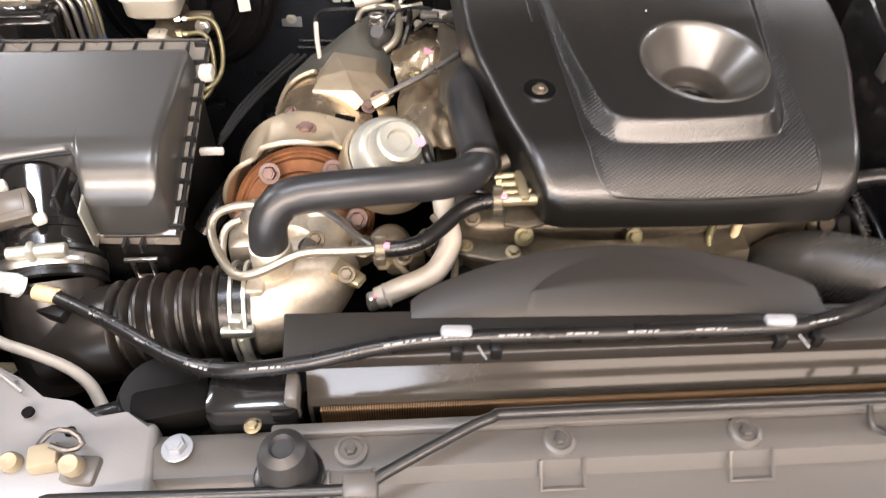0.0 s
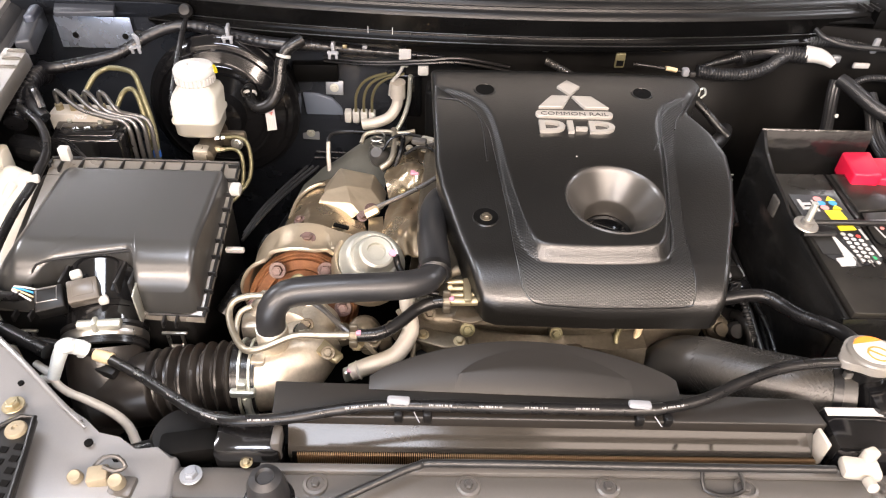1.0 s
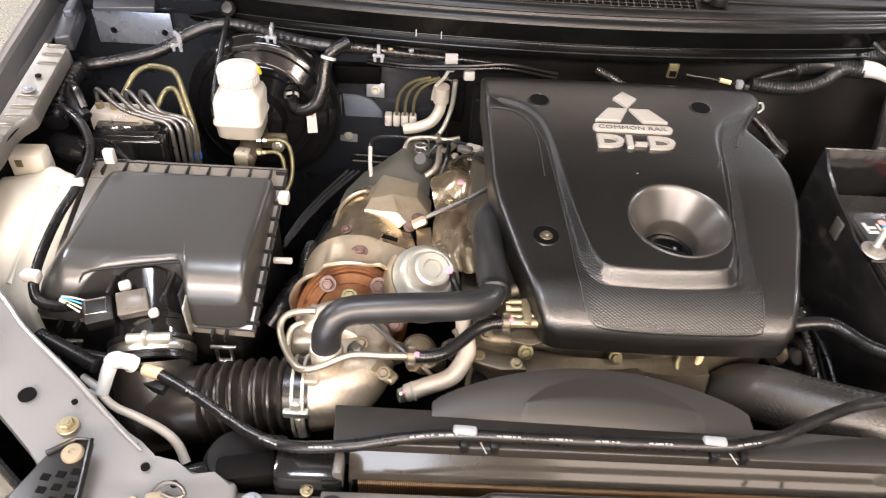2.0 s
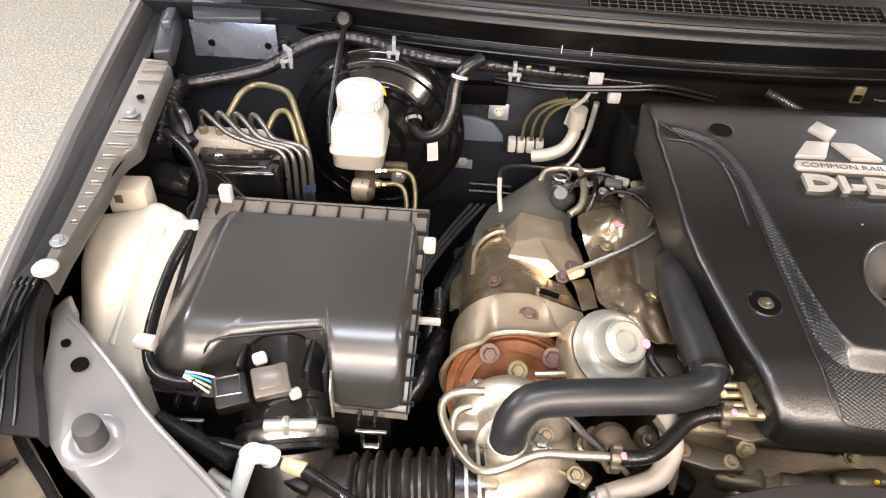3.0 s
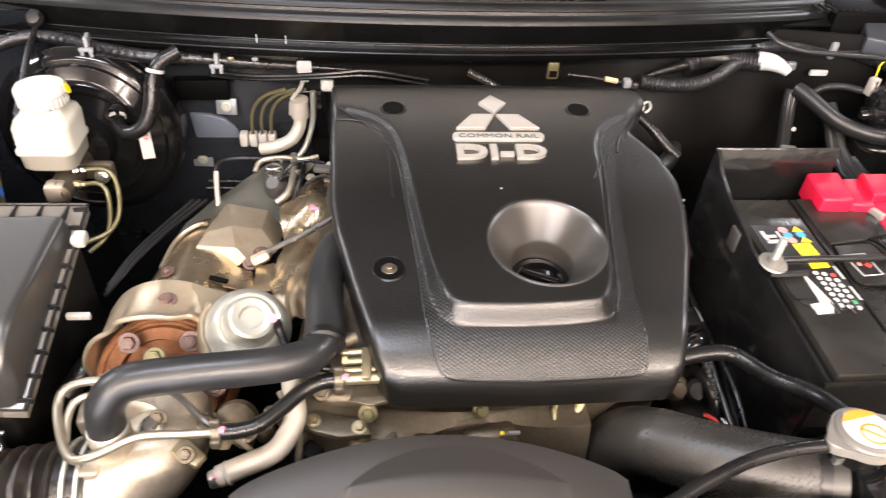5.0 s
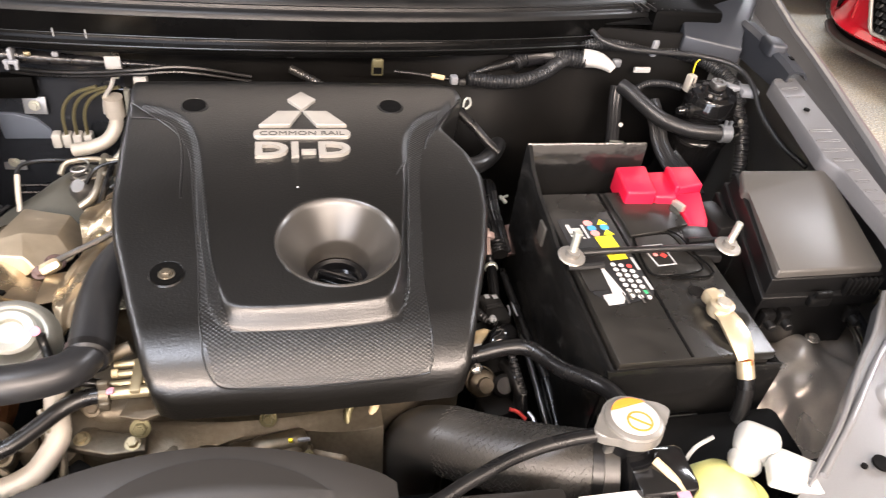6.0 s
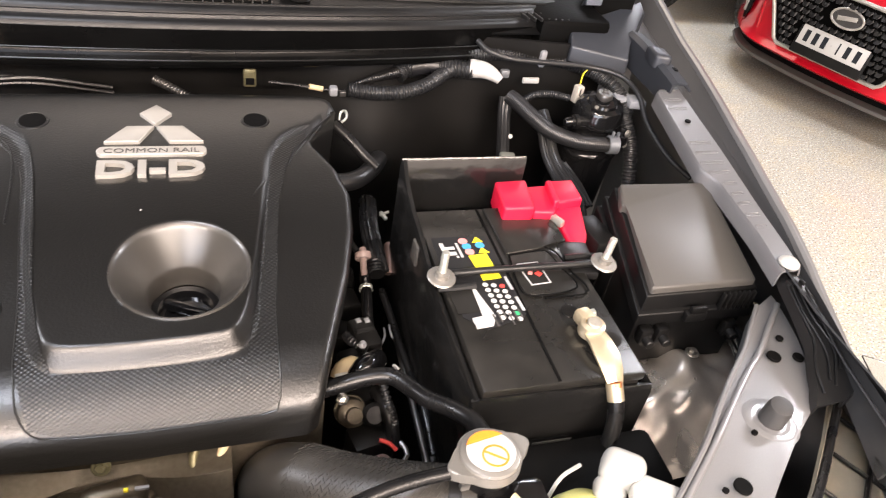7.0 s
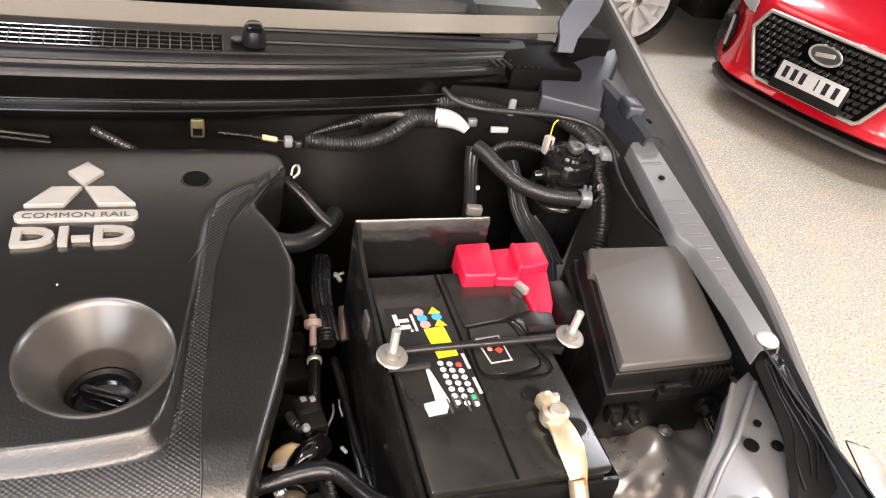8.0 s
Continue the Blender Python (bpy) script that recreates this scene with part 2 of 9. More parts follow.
WHITE = mat("white_clip_plastic", (0.41, 0.405, 0.385), 0.40, grain=0.05, scale=600, stain=0.2, stain_scale=60, dirt=(0.38, 0.37, 0.34), vary=0.06)
TANKWHITE = mat("white_tank_plastic", (0.60, 0.575, 0.50), 0.40, grain=0.10, scale=200, stain=0.3, stain_scale=9, dirt=(0.64, 0.58, 0.44), trans=0.3, vary=0.05)
CONDUIT = mat("corrugated_conduit", (0.017, 0.0175, 0.019), 0.32, grain=0.05, scale=500, stain=0.2, stain_scale=30, dirt=(0.045, 0.044, 0.042))
CLIPGREY = mat("pale_grey_clip_plastic", (0.24, 0.25, 0.27), 0.36, grain=0.05, scale=600, stain=0.2, stain_scale=60, dirt=(0.18, 0.18, 0.19))
SERVO = mat("black_servo_paint", (0.005, 0.005, 0.0055), 0.13, grain=0.03, scale=200, stain=0.2, stain_scale=10, dirt=(0.02, 0.02, 0.02))
CANPLATE = mat("cream_green_plating", (0.37, 0.375, 0.335), 0.36, 0.5, grain=0.05, scale=300, stain=0.4, stain_scale=14, dirt=(0.56, 0.50, 0.44))
CASTPIPE = mat("matt_cream_alloy", (0.50, 0.465, 0.41), 0.5, 0.25, grain=0.2, scale=250, stain=0.3, stain_scale=30, dirt=(0.36, 0.33, 0.28))
LINING = mat("dark_moulded_lining", (0.0036, 0.0034, 0.0032), 0.46, spec=0.26, grain=0.25, scale=260, stain=0.5, stain_scale=9, dirt=(0.011, 0.0105, 0.010))
MILKY = mat("milky_tank_plastic", (0.44, 0.425, 0.375), 0.42, grain=0.10, scale=260, stain=0.25, stain_scale=9, dirt=(0.38, 0.355, 0.29), trans=0.3, vary=0.05)
FLUID = mat("yellow_green_bottle", (0.66, 0.64, 0.24), 0.35, grain=0.05, scale=300, stain=0.2, stain_scale=20, dirt=(0.52, 0.52, 0.12), trans=0.3)
RED = mat("red_plastic", (0.62, 0.008, 0.040), 0.38, grain=0.06, scale=600, stain=0.15, stain_scale=40, dirt=(0.45, 0.01, 0.03), vary=0.06)
REDPAINT = mat("red_car_paint", (0.50, 0.004, 0.016), 0.22, 0.1, grain=0.02, scale=900, coat=1.0, stain=0.08, dirt=(0.5, 0.01, 0.012), vary=0.04)
TERMINAL = mat("brass_terminal_clamp", (0.74, 0.62, 0.42), 0.34, 0.75, grain=0.2, scale=300, stain=0.4, stain_scale=60, dirt=(0.72, 0.66, 0.55))
COPPER = mat("copper_strands", (0.72, 0.30, 0.12), 0.4, 0.9, grain=0.4, scale=900)
BATTERY = mat("battery_case_plastic", (0.011, 0.0105, 0.0095), 0.28, grain=0.10, scale=500, stain=0.35, stain_scale=14, dirt=(0.06, 0.055, 0.048))
LIDGREY = mat("grey_box_lid_plastic", (0.064, 0.060, 0.055), 0.42, grain=0.25, scale=900, stain=0.15, stain_scale=6, dirt=(0.085, 0.08, 0.074))
BLUE = mat("blue_tape", (0.02, 0.10, 0.42), 0.4, grain=0.1, scale=300)
PLATEBLUE = mat("blue_zinc_plate", (0.42, 0.49, 0.62), 0.26, 0.7, grain=0.3, scale=400, stain=0.3, stain_scale=40, dirt=(0.3, 0.34, 0.42))
PALEBLUE = mat("pale_blue_steel", (0.30, 0.32, 0.35), 0.40, 0.6, grain=0.08, scale=400, stain=0.3, stain_scale=40, dirt=(0.24, 0.25, 0.27))
PINK = mat("pink_paint_mark", (0.55, 0.25, 0.33), 0.5)
YELLOW = mat("yellow_print", (0.85, 0.72, 0.02), 0.45)
ORANGE = mat("orange_print", (0.85, 0.26, 0.02), 0.45)
PRINTBLUE = mat("blue_print", (0.05, 0.30, 0.62), 0.45)
PRINTRED = mat("red_print", (0.62, 0.06, 0.05), 0.45)
PRINTPINK = mat("pink_print", (0.78, 0.28, 0.26), 0.45)
GREEN = mat("green_print", (0.03, 0.36, 0.14), 0.45)
PAPER = mat("white_label", (0.48, 0.475, 0.46), 0.42, stain=0.15, stain_scale=60, dirt=(0.48, 0.47, 0.45), vary=0.04)
PRINT = mat("grey_print", (0.42, 0.42, 0.42), 0.5)
BLACKPRINT = mat("black_label", (0.012, 0.012, 0.013), 0.30)
LAMPGREY = mat("grey_lamp_plastic", (0.17, 0.158, 0.13), 0.45, grain=0.1, scale=300, stain=0.5, stain_scale=25, dirt=(0.34, 0.28, 0.18))
TAN = mat("tan_connector_plastic", (0.55, 0.44, 0.27), 0.45, grain=0.05, scale=500)
ROOMWALL = mat("grey_white_wall_paint", (0.30, 0.29, 0.275), 0.7, grain=0.1, scale=120, stain=0.15, stain_scale=1.5, dirt=(0.25, 0.24, 0.23))
WEAVE, FLAKE = mesh_weave(), floor_flake()
GLASS, LAMPGLASS = glass("clear_glass", (0.92, 0.96, 0.95)), glass("lamp_lens", (0.96, 0.97, 0.97), 0.06)

# ---- builders ----
def part(name, bm, material, parent=None, label="", sharp=38):
    """Links a bmesh as one mesh object; shades smooth but for edges sharper than that many degrees."""
    data = bpy.data.meshes.new(name)
    bmesh.ops.recalc_face_normals(bm, faces=bm.faces)
    bm.to_mesh(data)
    bm.free()
    data.polygons.foreach_set("use_smooth", [True] * len(data.polygons))
    data.set_sharp_from_angle(angle=radians(sharp))
    data.materials.append(material)
    ob = new(name, data)
    if parent:
        ob.parent = parent
    if label:
        tagged(ob, label)
    return ob


def thing(name, label, category, group="", kind=""):
    ob = new(name)
    ob.empty_display_size = 0.02
    return tagged(ob, label, category, group, kind)


def single(name, bm, material, label, category, group="", kind="", sharp=38):
    return tagged(part(name, bm, material, None, "", sharp), label, category, group, kind)


def box(cx, cy, cz, sx, sy, sz, bevel=0.0, turn=0.0, m=None, seg=2, bm=None):
    """A bevelled block; turn: degrees about z; m: a pose instead of the place."""
    own = bm is None
    bm = bm or bmesh.new()
    tmp = bmesh.new()
    bmesh.ops.create_cube(tmp, size=1)
    bmesh.ops.scale(tmp, vec=(sx, sy, sz), verts=tmp.verts)
    if bevel:
        bmesh.ops.bevel(tmp, geom=tmp.edges[:], offset=bevel, segments=seg, profile=0.5, affect="EDGES")
    tmp.transform((m if m is not None else pose(cx, cy, cz, 0, 0, turn)))
    join(bm, tmp)
    return bm


def join(bm, tmp):
    data = bpy.data.meshes.new("tmp")
    tmp.to_mesh(data)
    tmp.free()
    bm.from_mesh(data)
    bpy.data.meshes.remove(data)


def aim(place, axis):
    """The pose at a place whose z points along axis."""
    return Matrix.Translation(place) @ Vector(axis).to_track_quat("Z", "Y").to_matrix().to_4x4()


def lathe(profile, m=None, n=32, bm=None, arc=360.0):
    """Turns (radius, height) pairs about z, then poses the result."""
    tmp = bmesh.new()
    full = arc >= 359.9
    count = n if full else n + 1
    rings = []
    for r, z in profile:
        if r < 1e-6:
            rings.append([tmp.verts.new((0, 0, z))])
        else:
            rings.append([tmp.verts.new((r * math.cos(radians(arc) * k / n), r * math.sin(radians(arc) * k / n), z)) for k in range(count)])
    for a, b in zip(rings, rings[1:]):
        for k in range(n):
            l = (k + 1) % count
            if len(a) == 1 and len(b) == 1:
                continue
            if len(a) == 1:
                tmp.faces.new((a[0], b[k], b[l]))
            elif len(b) == 1:
                tmp.faces.new((a[k], a[l], b[0]))
            else:
                tmp.faces.new((a[k], a[l], b[l], b[k]))
    if m is not None:
        tmp.transform(m)
    if bm is None:
        return tmp
    join(bm, tmp)
    return bm


def disc(r, h, bevel=0.001):
    """A lathe profile of a solid round plate."""
    return [(0, 0), (r - bevel, 0), (r, bevel), (r, h - bevel), (r - bevel, h), (0, h)]


def spline(points, step=0.006):
    """A smooth line through the points, at about even steps."""
    p = [Vector(q) for q in points]
    p = [p[0] * 2 - p[1]] + p + [p[-1] * 2 - p[-2]]
    out = []
    for a, b, c, d in zip(p, p[1:], p[2:], p[3:]):
        n = max(2, int((c - b).length / step))
        for k in range(n):
            t = k / n
            out.append(0.5 * ((2 * b) + (c - a) * t + (2 * a - 5 * b + 4 * c - d) * t * t + (3 * b - a - 3 * c + d) * t ** 3))
    out.append(p[-2].copy())
    return out


def tube(points, r, n=12, step=0.006, ribs=None, smooth=True, bm=None, taper=None, flute=0.0):
    """A pipe along a smooth line. ribs: (pitch, depth) of a corrugated wall; taper: radius factor by the share of the way; flute: depth of lengthwise grooves."""
    tmp = bmesh.new()
    if ribs:
        step = ribs[0] / 6
    line = spline(points, step) if smooth else [Vector(q) for q in points]
    way, rings, up = 0.0, [], None
    total = sum((b - a).length for a, b in zip(line, line[1:]))
    for k, q in enumerate(line):
        ahead = (line[min(k + 1, len(line) - 1)] - line[max(k - 1, 0)]).normalized()
        if up is None:
            up = ahead.orthogonal().normalized()
        up = (up - ahead * up.dot(ahead)).normalized()
        side = ahead.cross(up)
        if k:
            way += (q - line[k - 1]).length
        rr = r * (taper(way / total) if taper else 1.0)
        if ribs:
            s = math.cos(2 * math.pi * way / ribs[0])
            rr -= ribs[1] * (0.5 - 0.5 * math.copysign(abs(s) ** 0.5, s))
        rings.append([tmp.verts.new(q + (up * math.cos(2 * math.pi * j / n) + side * math.sin(2 * math.pi * j / n)) * (rr - flute * (j % 2))) for j in range(n)])
    for a, b in zip(rings, rings[1:]):
        for j in range(n):
            tmp.faces.new((a[j], a[(j + 1) % n], b[(j + 1) % n], b[j]))
    tmp.faces.new(rings[0][::-1])
    tmp.faces.new(rings[-1])
    if bm is None:
        return tmp
    join(bm, tmp)
    return bm


def prism(outline, low, high, bevel=0.0, draft=0.0, seg=3, bm=None, m=None):
    """A plate of a flat outline. low, high: heights, or functions of x and y; draft: how far the foot stands out."""
    tmp = bmesh.new()
    lo = low if callable(low) else (lambda x, y: low)
    hi = high if callable(high) else (lambda x, y: high)
    cx, cy = sum(p[0] for p in outline) / len(outline), sum(p[1] for p in outline) / len(outline)
    bottom, top = [], []
    for x, y in outline:
        d = math.hypot(x - cx, y - cy) or 1
        bx, by = x + draft * (x - cx) / d, y + draft * (y - cy) / d
        bottom.append(tmp.verts.new((bx, by, lo(bx, by))))
        top.append(tmp.verts.new((x, y, hi(x, y))))
    n = len(outline)
    upper = tmp.faces.new(top)
    tmp.faces.new(bottom[::-1])
    sides = [tmp.faces.new((bottom[k], bottom[(k + 1) % n], top[(k + 1) % n], top[k])) for k in range(n)]
    if bevel:
        edges = list(upper.edges) + [e for e in tmp.edges if len({e.verts[0] in top, e.verts[1] in top}) == 2]
        bmesh.ops.bevel(tmp, geom=edges, offset=bevel, segments=seg, profile=0.5, affect="EDGES", clamp_overlap=True)
    if m is not None:
        tmp.transform(m)
    if bm is None:
        return tmp
    join(bm, tmp)
    return bm


def loft(rings, closed=False, caps=False, thick=0.0, bm=None):
    """A skin over rings of equal count. closed: each ring runs round; thick: makes a sheet solid, downwards along its normals."""
    tmp = bmesh.new()
    rows = [[tmp.verts.new(p) for p in ring] for ring in rings]
    n = len(rows[0])
    for a, b in zip(rows, rows[1:]):
        for k in range(n if closed else n - 1):
            tmp.faces.new((a[k], a[(k + 1) % n], b[(k + 1) % n], b[k]))
    if caps:
        tmp.faces.new(rows[0][::-1])
        tmp.faces.new(rows[-1])
    bmesh.ops.recalc_face_normals(tmp, faces=tmp.faces)
    if thick:
        bmesh.ops.solidify(tmp, geom=tmp.faces[:], thickness=thick)
    if bm is None:
        return tmp
    join(bm, tmp)
    return bm


def bolt(place, axis=(0, 0, 1), r=0.006, washer=True, material=None, parent=None, name="bolt", label=""):
    """A hex bolt head on its washer."""
    bm = bmesh.new()
    m = aim(place, axis)
    if washer:
        lathe(disc(r * 1.55, r * 0.3, r * 0.1), m, 20, bm)
    lathe([(0, 0), (r, 0), (r, r * 0.85), (r * 0.86, r * 1.05), (0, r * 1.05)], m, 6, bm)
    lathe([(0, r * 0.9), (r * 0.6, r * 0.9), (r * 0.55, r * 1.18), (0, r * 1.18)], m, 12, bm)
    return part(name, bm, material or GOLDZINC, parent, label, sharp=30)


def words(name, text, m, wide, high, material, parent, depth=0.001, label="", bold=0.0):
    """Raised lettering in the built-in font, fitted to a width and height in the plane of m."""
    curve = bpy.data.curves.new(name, "FONT")
    curve.body, curve.offset, curve.extrude, curve.align_x, curve.align_y, curve.resolution_u = text, bold, 0.05, "CENTER", "CENTER", 3
    tmp = bpy.data.objects.new(name, curve)
    scene.collection.objects.link(tmp)
    bpy.context.view_layer.update()
    data = bpy.data.meshes.new_from_object(tmp.evaluated_get(bpy.context.evaluated_depsgraph_get()))
    bpy.data.objects.remove(tmp)
    bm = bmesh.new()
    bm.from_mesh(data)
    xs, ys = [v.co.x for v in bm.verts], [v.co.y for v in bm.verts]
    for v in bm.verts:
        v.co = ((v.co.x - (min(xs) + max(xs)) / 2) / (max(xs) - min(xs)) * wide, (v.co.y - (min(ys) + max(ys)) / 2) / (max(ys) - min(ys)) * high, v.co.z / 0.05 * depth)
    bm.transform(m)
    return part(name, bm, material, parent, label, sharp=30)


def smooth01(t):
    t = min(max(t, 0.0), 1.0)
    return t * t * (3 - 2 * t)


def lerp(table, v):
    """Straight interpolation in rows of (v, value)."""
    if v <= table[0][0]:
        return table[0][1]
    for (a, p), (b, q) in zip(table, table[1:]):
        if v <= b:
            return p + (q - p) * (v - a) / (b - a)
    return table[-1][1]


MID = 0.24  # the car's centre line

# ---- the showroom ----
def slab(name, cx, cy, cz, sx, sy, sz, material, label, category):
    return single(name, box(cx, cy, cz, sx, sy, sz), material, label, category, kind="structure")


slab("ground", 1.0, 1.5, -0.05, 14, 15, 0.1, FLAKE, "pale speckled epoxy flake showroom floor", "floor")
slab("wall_north", 1.0, 9.1, 1.6, 14.4, 0.2, 3.2, ROOMWALL, "plain white painted showroom wall", "wall")
slab("wall_east", 8.1, 1.5, 1.6, 0.2, 15, 3.2, ROOMWALL, "plain white painted showroom wall", "wall")
slab("wall_west", -6.1, 1.5, 1.6, 0.2, 15, 3.2, ROOMWALL, "plain white painted showroom wall", "wall")
slab("wall_south", 1.0, -6.1, 1.6, 14.4, 0.2, 3.2, ROOMWALL, "plain white painted showroom wall", "wall")
slab("ceiling", 1.0, 1.5, 3.25, 14.4, 15.4, 0.1, ROOMWALL, "plain white showroom ceiling", "ceiling")

# ---- the car's body round the engine bay ----
car = thing("car_body", "grey metallic car body round an open engine bay", "car body")

INNER = {-1: ((0.45, 0.768), (0.60, 0.775), (0.70, 0.776), (0.745, 0.781), (0.765, 0.778), (0.787, 0.768), (0.834, 0.776), (0.98, 0.794), (1.0, 0.83), (1.5, 0.88)),
         1: ((0.45, 0.730), (0.598, 0.752), (0.629, 0.758), (0.735, 0.768), (0.765, 0.759), (0.978, 0.804), (1.0, 0.83), (1.5, 0.88))}
OUTER = {-1: ((0.45, 0.775), (0.599, 0.791), (0.659, 0.796), (0.738, 0.806), (0.831, 0.818), (0.991, 0.838), (1.5, 0.90)),
         1: ((0.45, 0.752), (0.589, 0.783), (0.683, 0.798), (0.803, 0.821), (0.979, 0.852), (1.5, 0.93))}
CREST = {-1: ((0.30, 0.785), (0.45, 0.810), (0.55, 0.825), (0.657, 0.838), (0.725, 0.844), (0.828, 0.857), (0.944, 0.871), (1.076, 0.885), (1.24, 0.902), (1.5, 0.93)),
         1: ((0.30, 0.742), (0.45, 0.772), (0.55, 0.797), (0.65, 0.826), (0.75, 0.847), (0.85, 0.870), (0.95, 0.895), (1.05, 0.917), (1.25, 0.955), (1.5, 1.0))}
HIGH = ((0.30, 1.09), (0.45, 1.125), (0.586, 1.148), (0.80, 1.168), (1.126, 1.188), (1.5, 1.235))
FLANGE = ((0.45, 1.145), (0.60, 1.156), (0.80, 1.161), (0.98, 1.164), (1.5, 1.19))


def side(s):
    """The wing of one side (s: -1 or 1): outer skin, bolted flange and the apron below it."""
    rings, gutter, flange, apron, ys = [], [], [], [], [0.34 + 0.02 * k for k in range(62)]
    for y in ys:
        c, h, o, f = lerp(CREST[s], y), lerp(HIGH, y), lerp(OUTER[s], y), lerp(FLANGE, y)
        o = min(o, c - 0.022)
        gutter.append([(MID + s * x, y, z) for x, z in ((o - 0.002, f - 0.010), (o + 0.004, f - 0.016), (o + 0.010, f - 0.017), (o * 0.55 + c * 0.45, f - 0.010), (o * 0.48 + c * 0.52, f - 0.013), (c - 0.014, h - 0.020), (c - 0.005, h - 0.010))])
        rings.append([(MID + s * x, y, z) for x, z in ((c - 0.006, h - 0.011), (c - 0.004, h - 0.003), (c, h), (c + 0.007, h - 0.002), (c + 0.016, h - 0.012), (c + 0.024, h - 0.035), (c + 0.035, h - 0.09), (c + 0.05, h - 0.2), (c + 0.055, h - 0.5), (c + 0.03, h - 0.85))])
    part("wing", loft(rings, thick=0.0015), BODY, car)
    part("gutter", loft(gutter, thick=0.0015), GUTTER, car, "grey painted gutter darkened for shade")
    ys = [0.565 + 0.01 * k for k in range(43)]
    for y in ys:
        i, f, o = lerp(INNER[s], y), lerp(FLANGE, y), lerp(OUTER[s], y)
        flange.append([(MID + s * x, y, z) for x, z in ((i - 0.001, f - 0.022), (i, f - 0.004), (i + 0.003, f), (o - 0.003, f + 0.001), (o + 0.002, f - 0.014))])
    part("wing_flange", loft(flange, thick=0.0025), PRIMER if s < 0 else FLANGEGREY, car, "bare grey bolted wing flange with pressed ribs")
    for y, share in ((0.977, 0.66), (0.952, 0.66), (0.925, 0.66), (0.829, 0.70), (0.804, 0.70), (0.780, 0.72), (0.757, 0.64), (0.732, 0.56), (0.709, 0.56), (0.688, 0.56), (0.665, 0.56), (0.643, 0.5)):
        i, f, o = lerp(INNER[s], y), lerp(FLANGE, y), lerp(OUTER[s], y)
        mx, w, z = MID + s * ((i + o) / 2 - 0.003), (o - i) * share / 2, f + 0.0012
        loop = [(mx + s * (sx * (w - 0.003) + 0.003 * math.cos(radians(a))), y + 0.003 * math.sin(radians(a)), z) for sx, a0 in ((1, -90), (-1, 90)) for a in (a0, a0 + 45, a0 + 90, a0 + 135, a0 + 180)]
        part("pressed_rib", tube(loop + loop[:1], 0.0011 if s < 0 else 0.0005, 6, smooth=False), PRIMER if s < 0 else FLANGEGREY, car)
    for y, r in ((0.575, 0.0095), (0.612, 0.006), (0.845, 0.0065)) if s < 0 else ((0.575, 0.0085),):
        spot = (MID + s * ((lerp(INNER[s], y) + lerp(OUTER[s], y)) / 2), y, lerp(FLANGE, y) + 0.002)
        if y < 0.58:
            part("trim_button", lathe([(0, 0), (0.0125, 0), (0.0125, 0.002), (0.010, 0.0045), (0.004, 0.0055), (0, 0.005)], pose(*spot), 28), WHITE, car, "round white trim button")
        else:
            bolt(spot, (0, 0, 1), r, True, PALEBLUE, car)
    hole = lathe(disc(0.0045, 0.0025, 0.0003), pose(MID + s * ((lerp(INNER[s], 0.885) + lerp(OUTER[s], 0.885)) / 2 - 0.002), 0.885, lerp(FLANGE, 0.885) + 0.0012))
    part("hole", hole, DEEP, car)
    apron = [[(MID + s * (lerp(INNER[s], y) - 0.004 + d), y, z) for d, z in ((0.012, 1.155), (0.050, 1.12), (0.075, 1.0), (0.08, 0.55))] for y in (0.30, 0.5, 0.62, 0.8, 1.0, 1.2)]
    # left near black, right grey: the sides' different light is put into colour
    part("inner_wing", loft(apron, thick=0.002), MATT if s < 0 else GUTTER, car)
    # black ribbed trim from the flange forward, beside the lamp
    trim = bmesh.new()
    off = 0.0 if s < 0 else -0.016
    rows = [[(MID + s * (x + off), y, z) for x, z in ((a, zz - 0.014), (a + 0.004, zz), (b, zz + 0.002), (b + 0.004, zz - 0.012))] for y, a, b, zz in ((0.418, 0.722, 0.790, 1.116), (0.44, 0.732, 0.800, 1.122), (0.48, 0.752, 0.806, 1.132), (0.53, 0.770, 0.808, 1.142), (0.575, 0.776, 0.806, 1.150), (0.592, 0.780, 0.802, 1.152))]
    if s > 0:
        rows = [[(MID + x, y, z) for x, z in ((a, zz - 0.014), (a + 0.003, zz - 0.001), (b - 0.003, zz), (b, zz - 0.012))] for y, a, b, zz in ((0.412, 0.698, 0.738, 1.1125), (0.424, 0.706, 0.766, 1.1160), (0.436, 0.714, 0.780, 1.1190), (0.450, 0.720, 0.783, 1.1220), (0.479, 0.735, 0.781, 1.1300), (0.515, 0.743, 0.783, 1.1370), (0.534, 0.746, 0.780, 1.1410), (0.557, 0.750, 0.777, 1.1450), (0.578, 0.757, 0.770, 1.1490))]
    loft(rows, thick=0.003, bm=trim)
    if s > 0:
        for line in (((0.750, 0.551, 1.146), (0.745, 0.521, 1.140), (0.743, 0.496, 1.135), (0.738, 0.474, 1.130), (0.723, 0.449, 1.124), (0.716, 0.422, 1.117)), ((0.754, 0.548, 1.146), (0.748, 0.511, 1.138), (0.748, 0.486, 1.133), (0.745, 0.460, 1.127), (0.732, 0.434, 1.120)), ((0.760, 0.546, 1.146), (0.756, 0.510, 1.138), (0.758, 0.487, 1.133), (0.757, 0.464, 1.128), (0.735, 0.428, 1.119)), ((0.771, 0.545, 1.146), (0.769, 0.518, 1.140), (0.770, 0.490, 1.134), (0.767, 0.469, 1.129), (0.752, 0.445, 1.123))):
            tube([(MID + x, y, z) for x, y, z in line], 0.0012, 6, bm=trim)
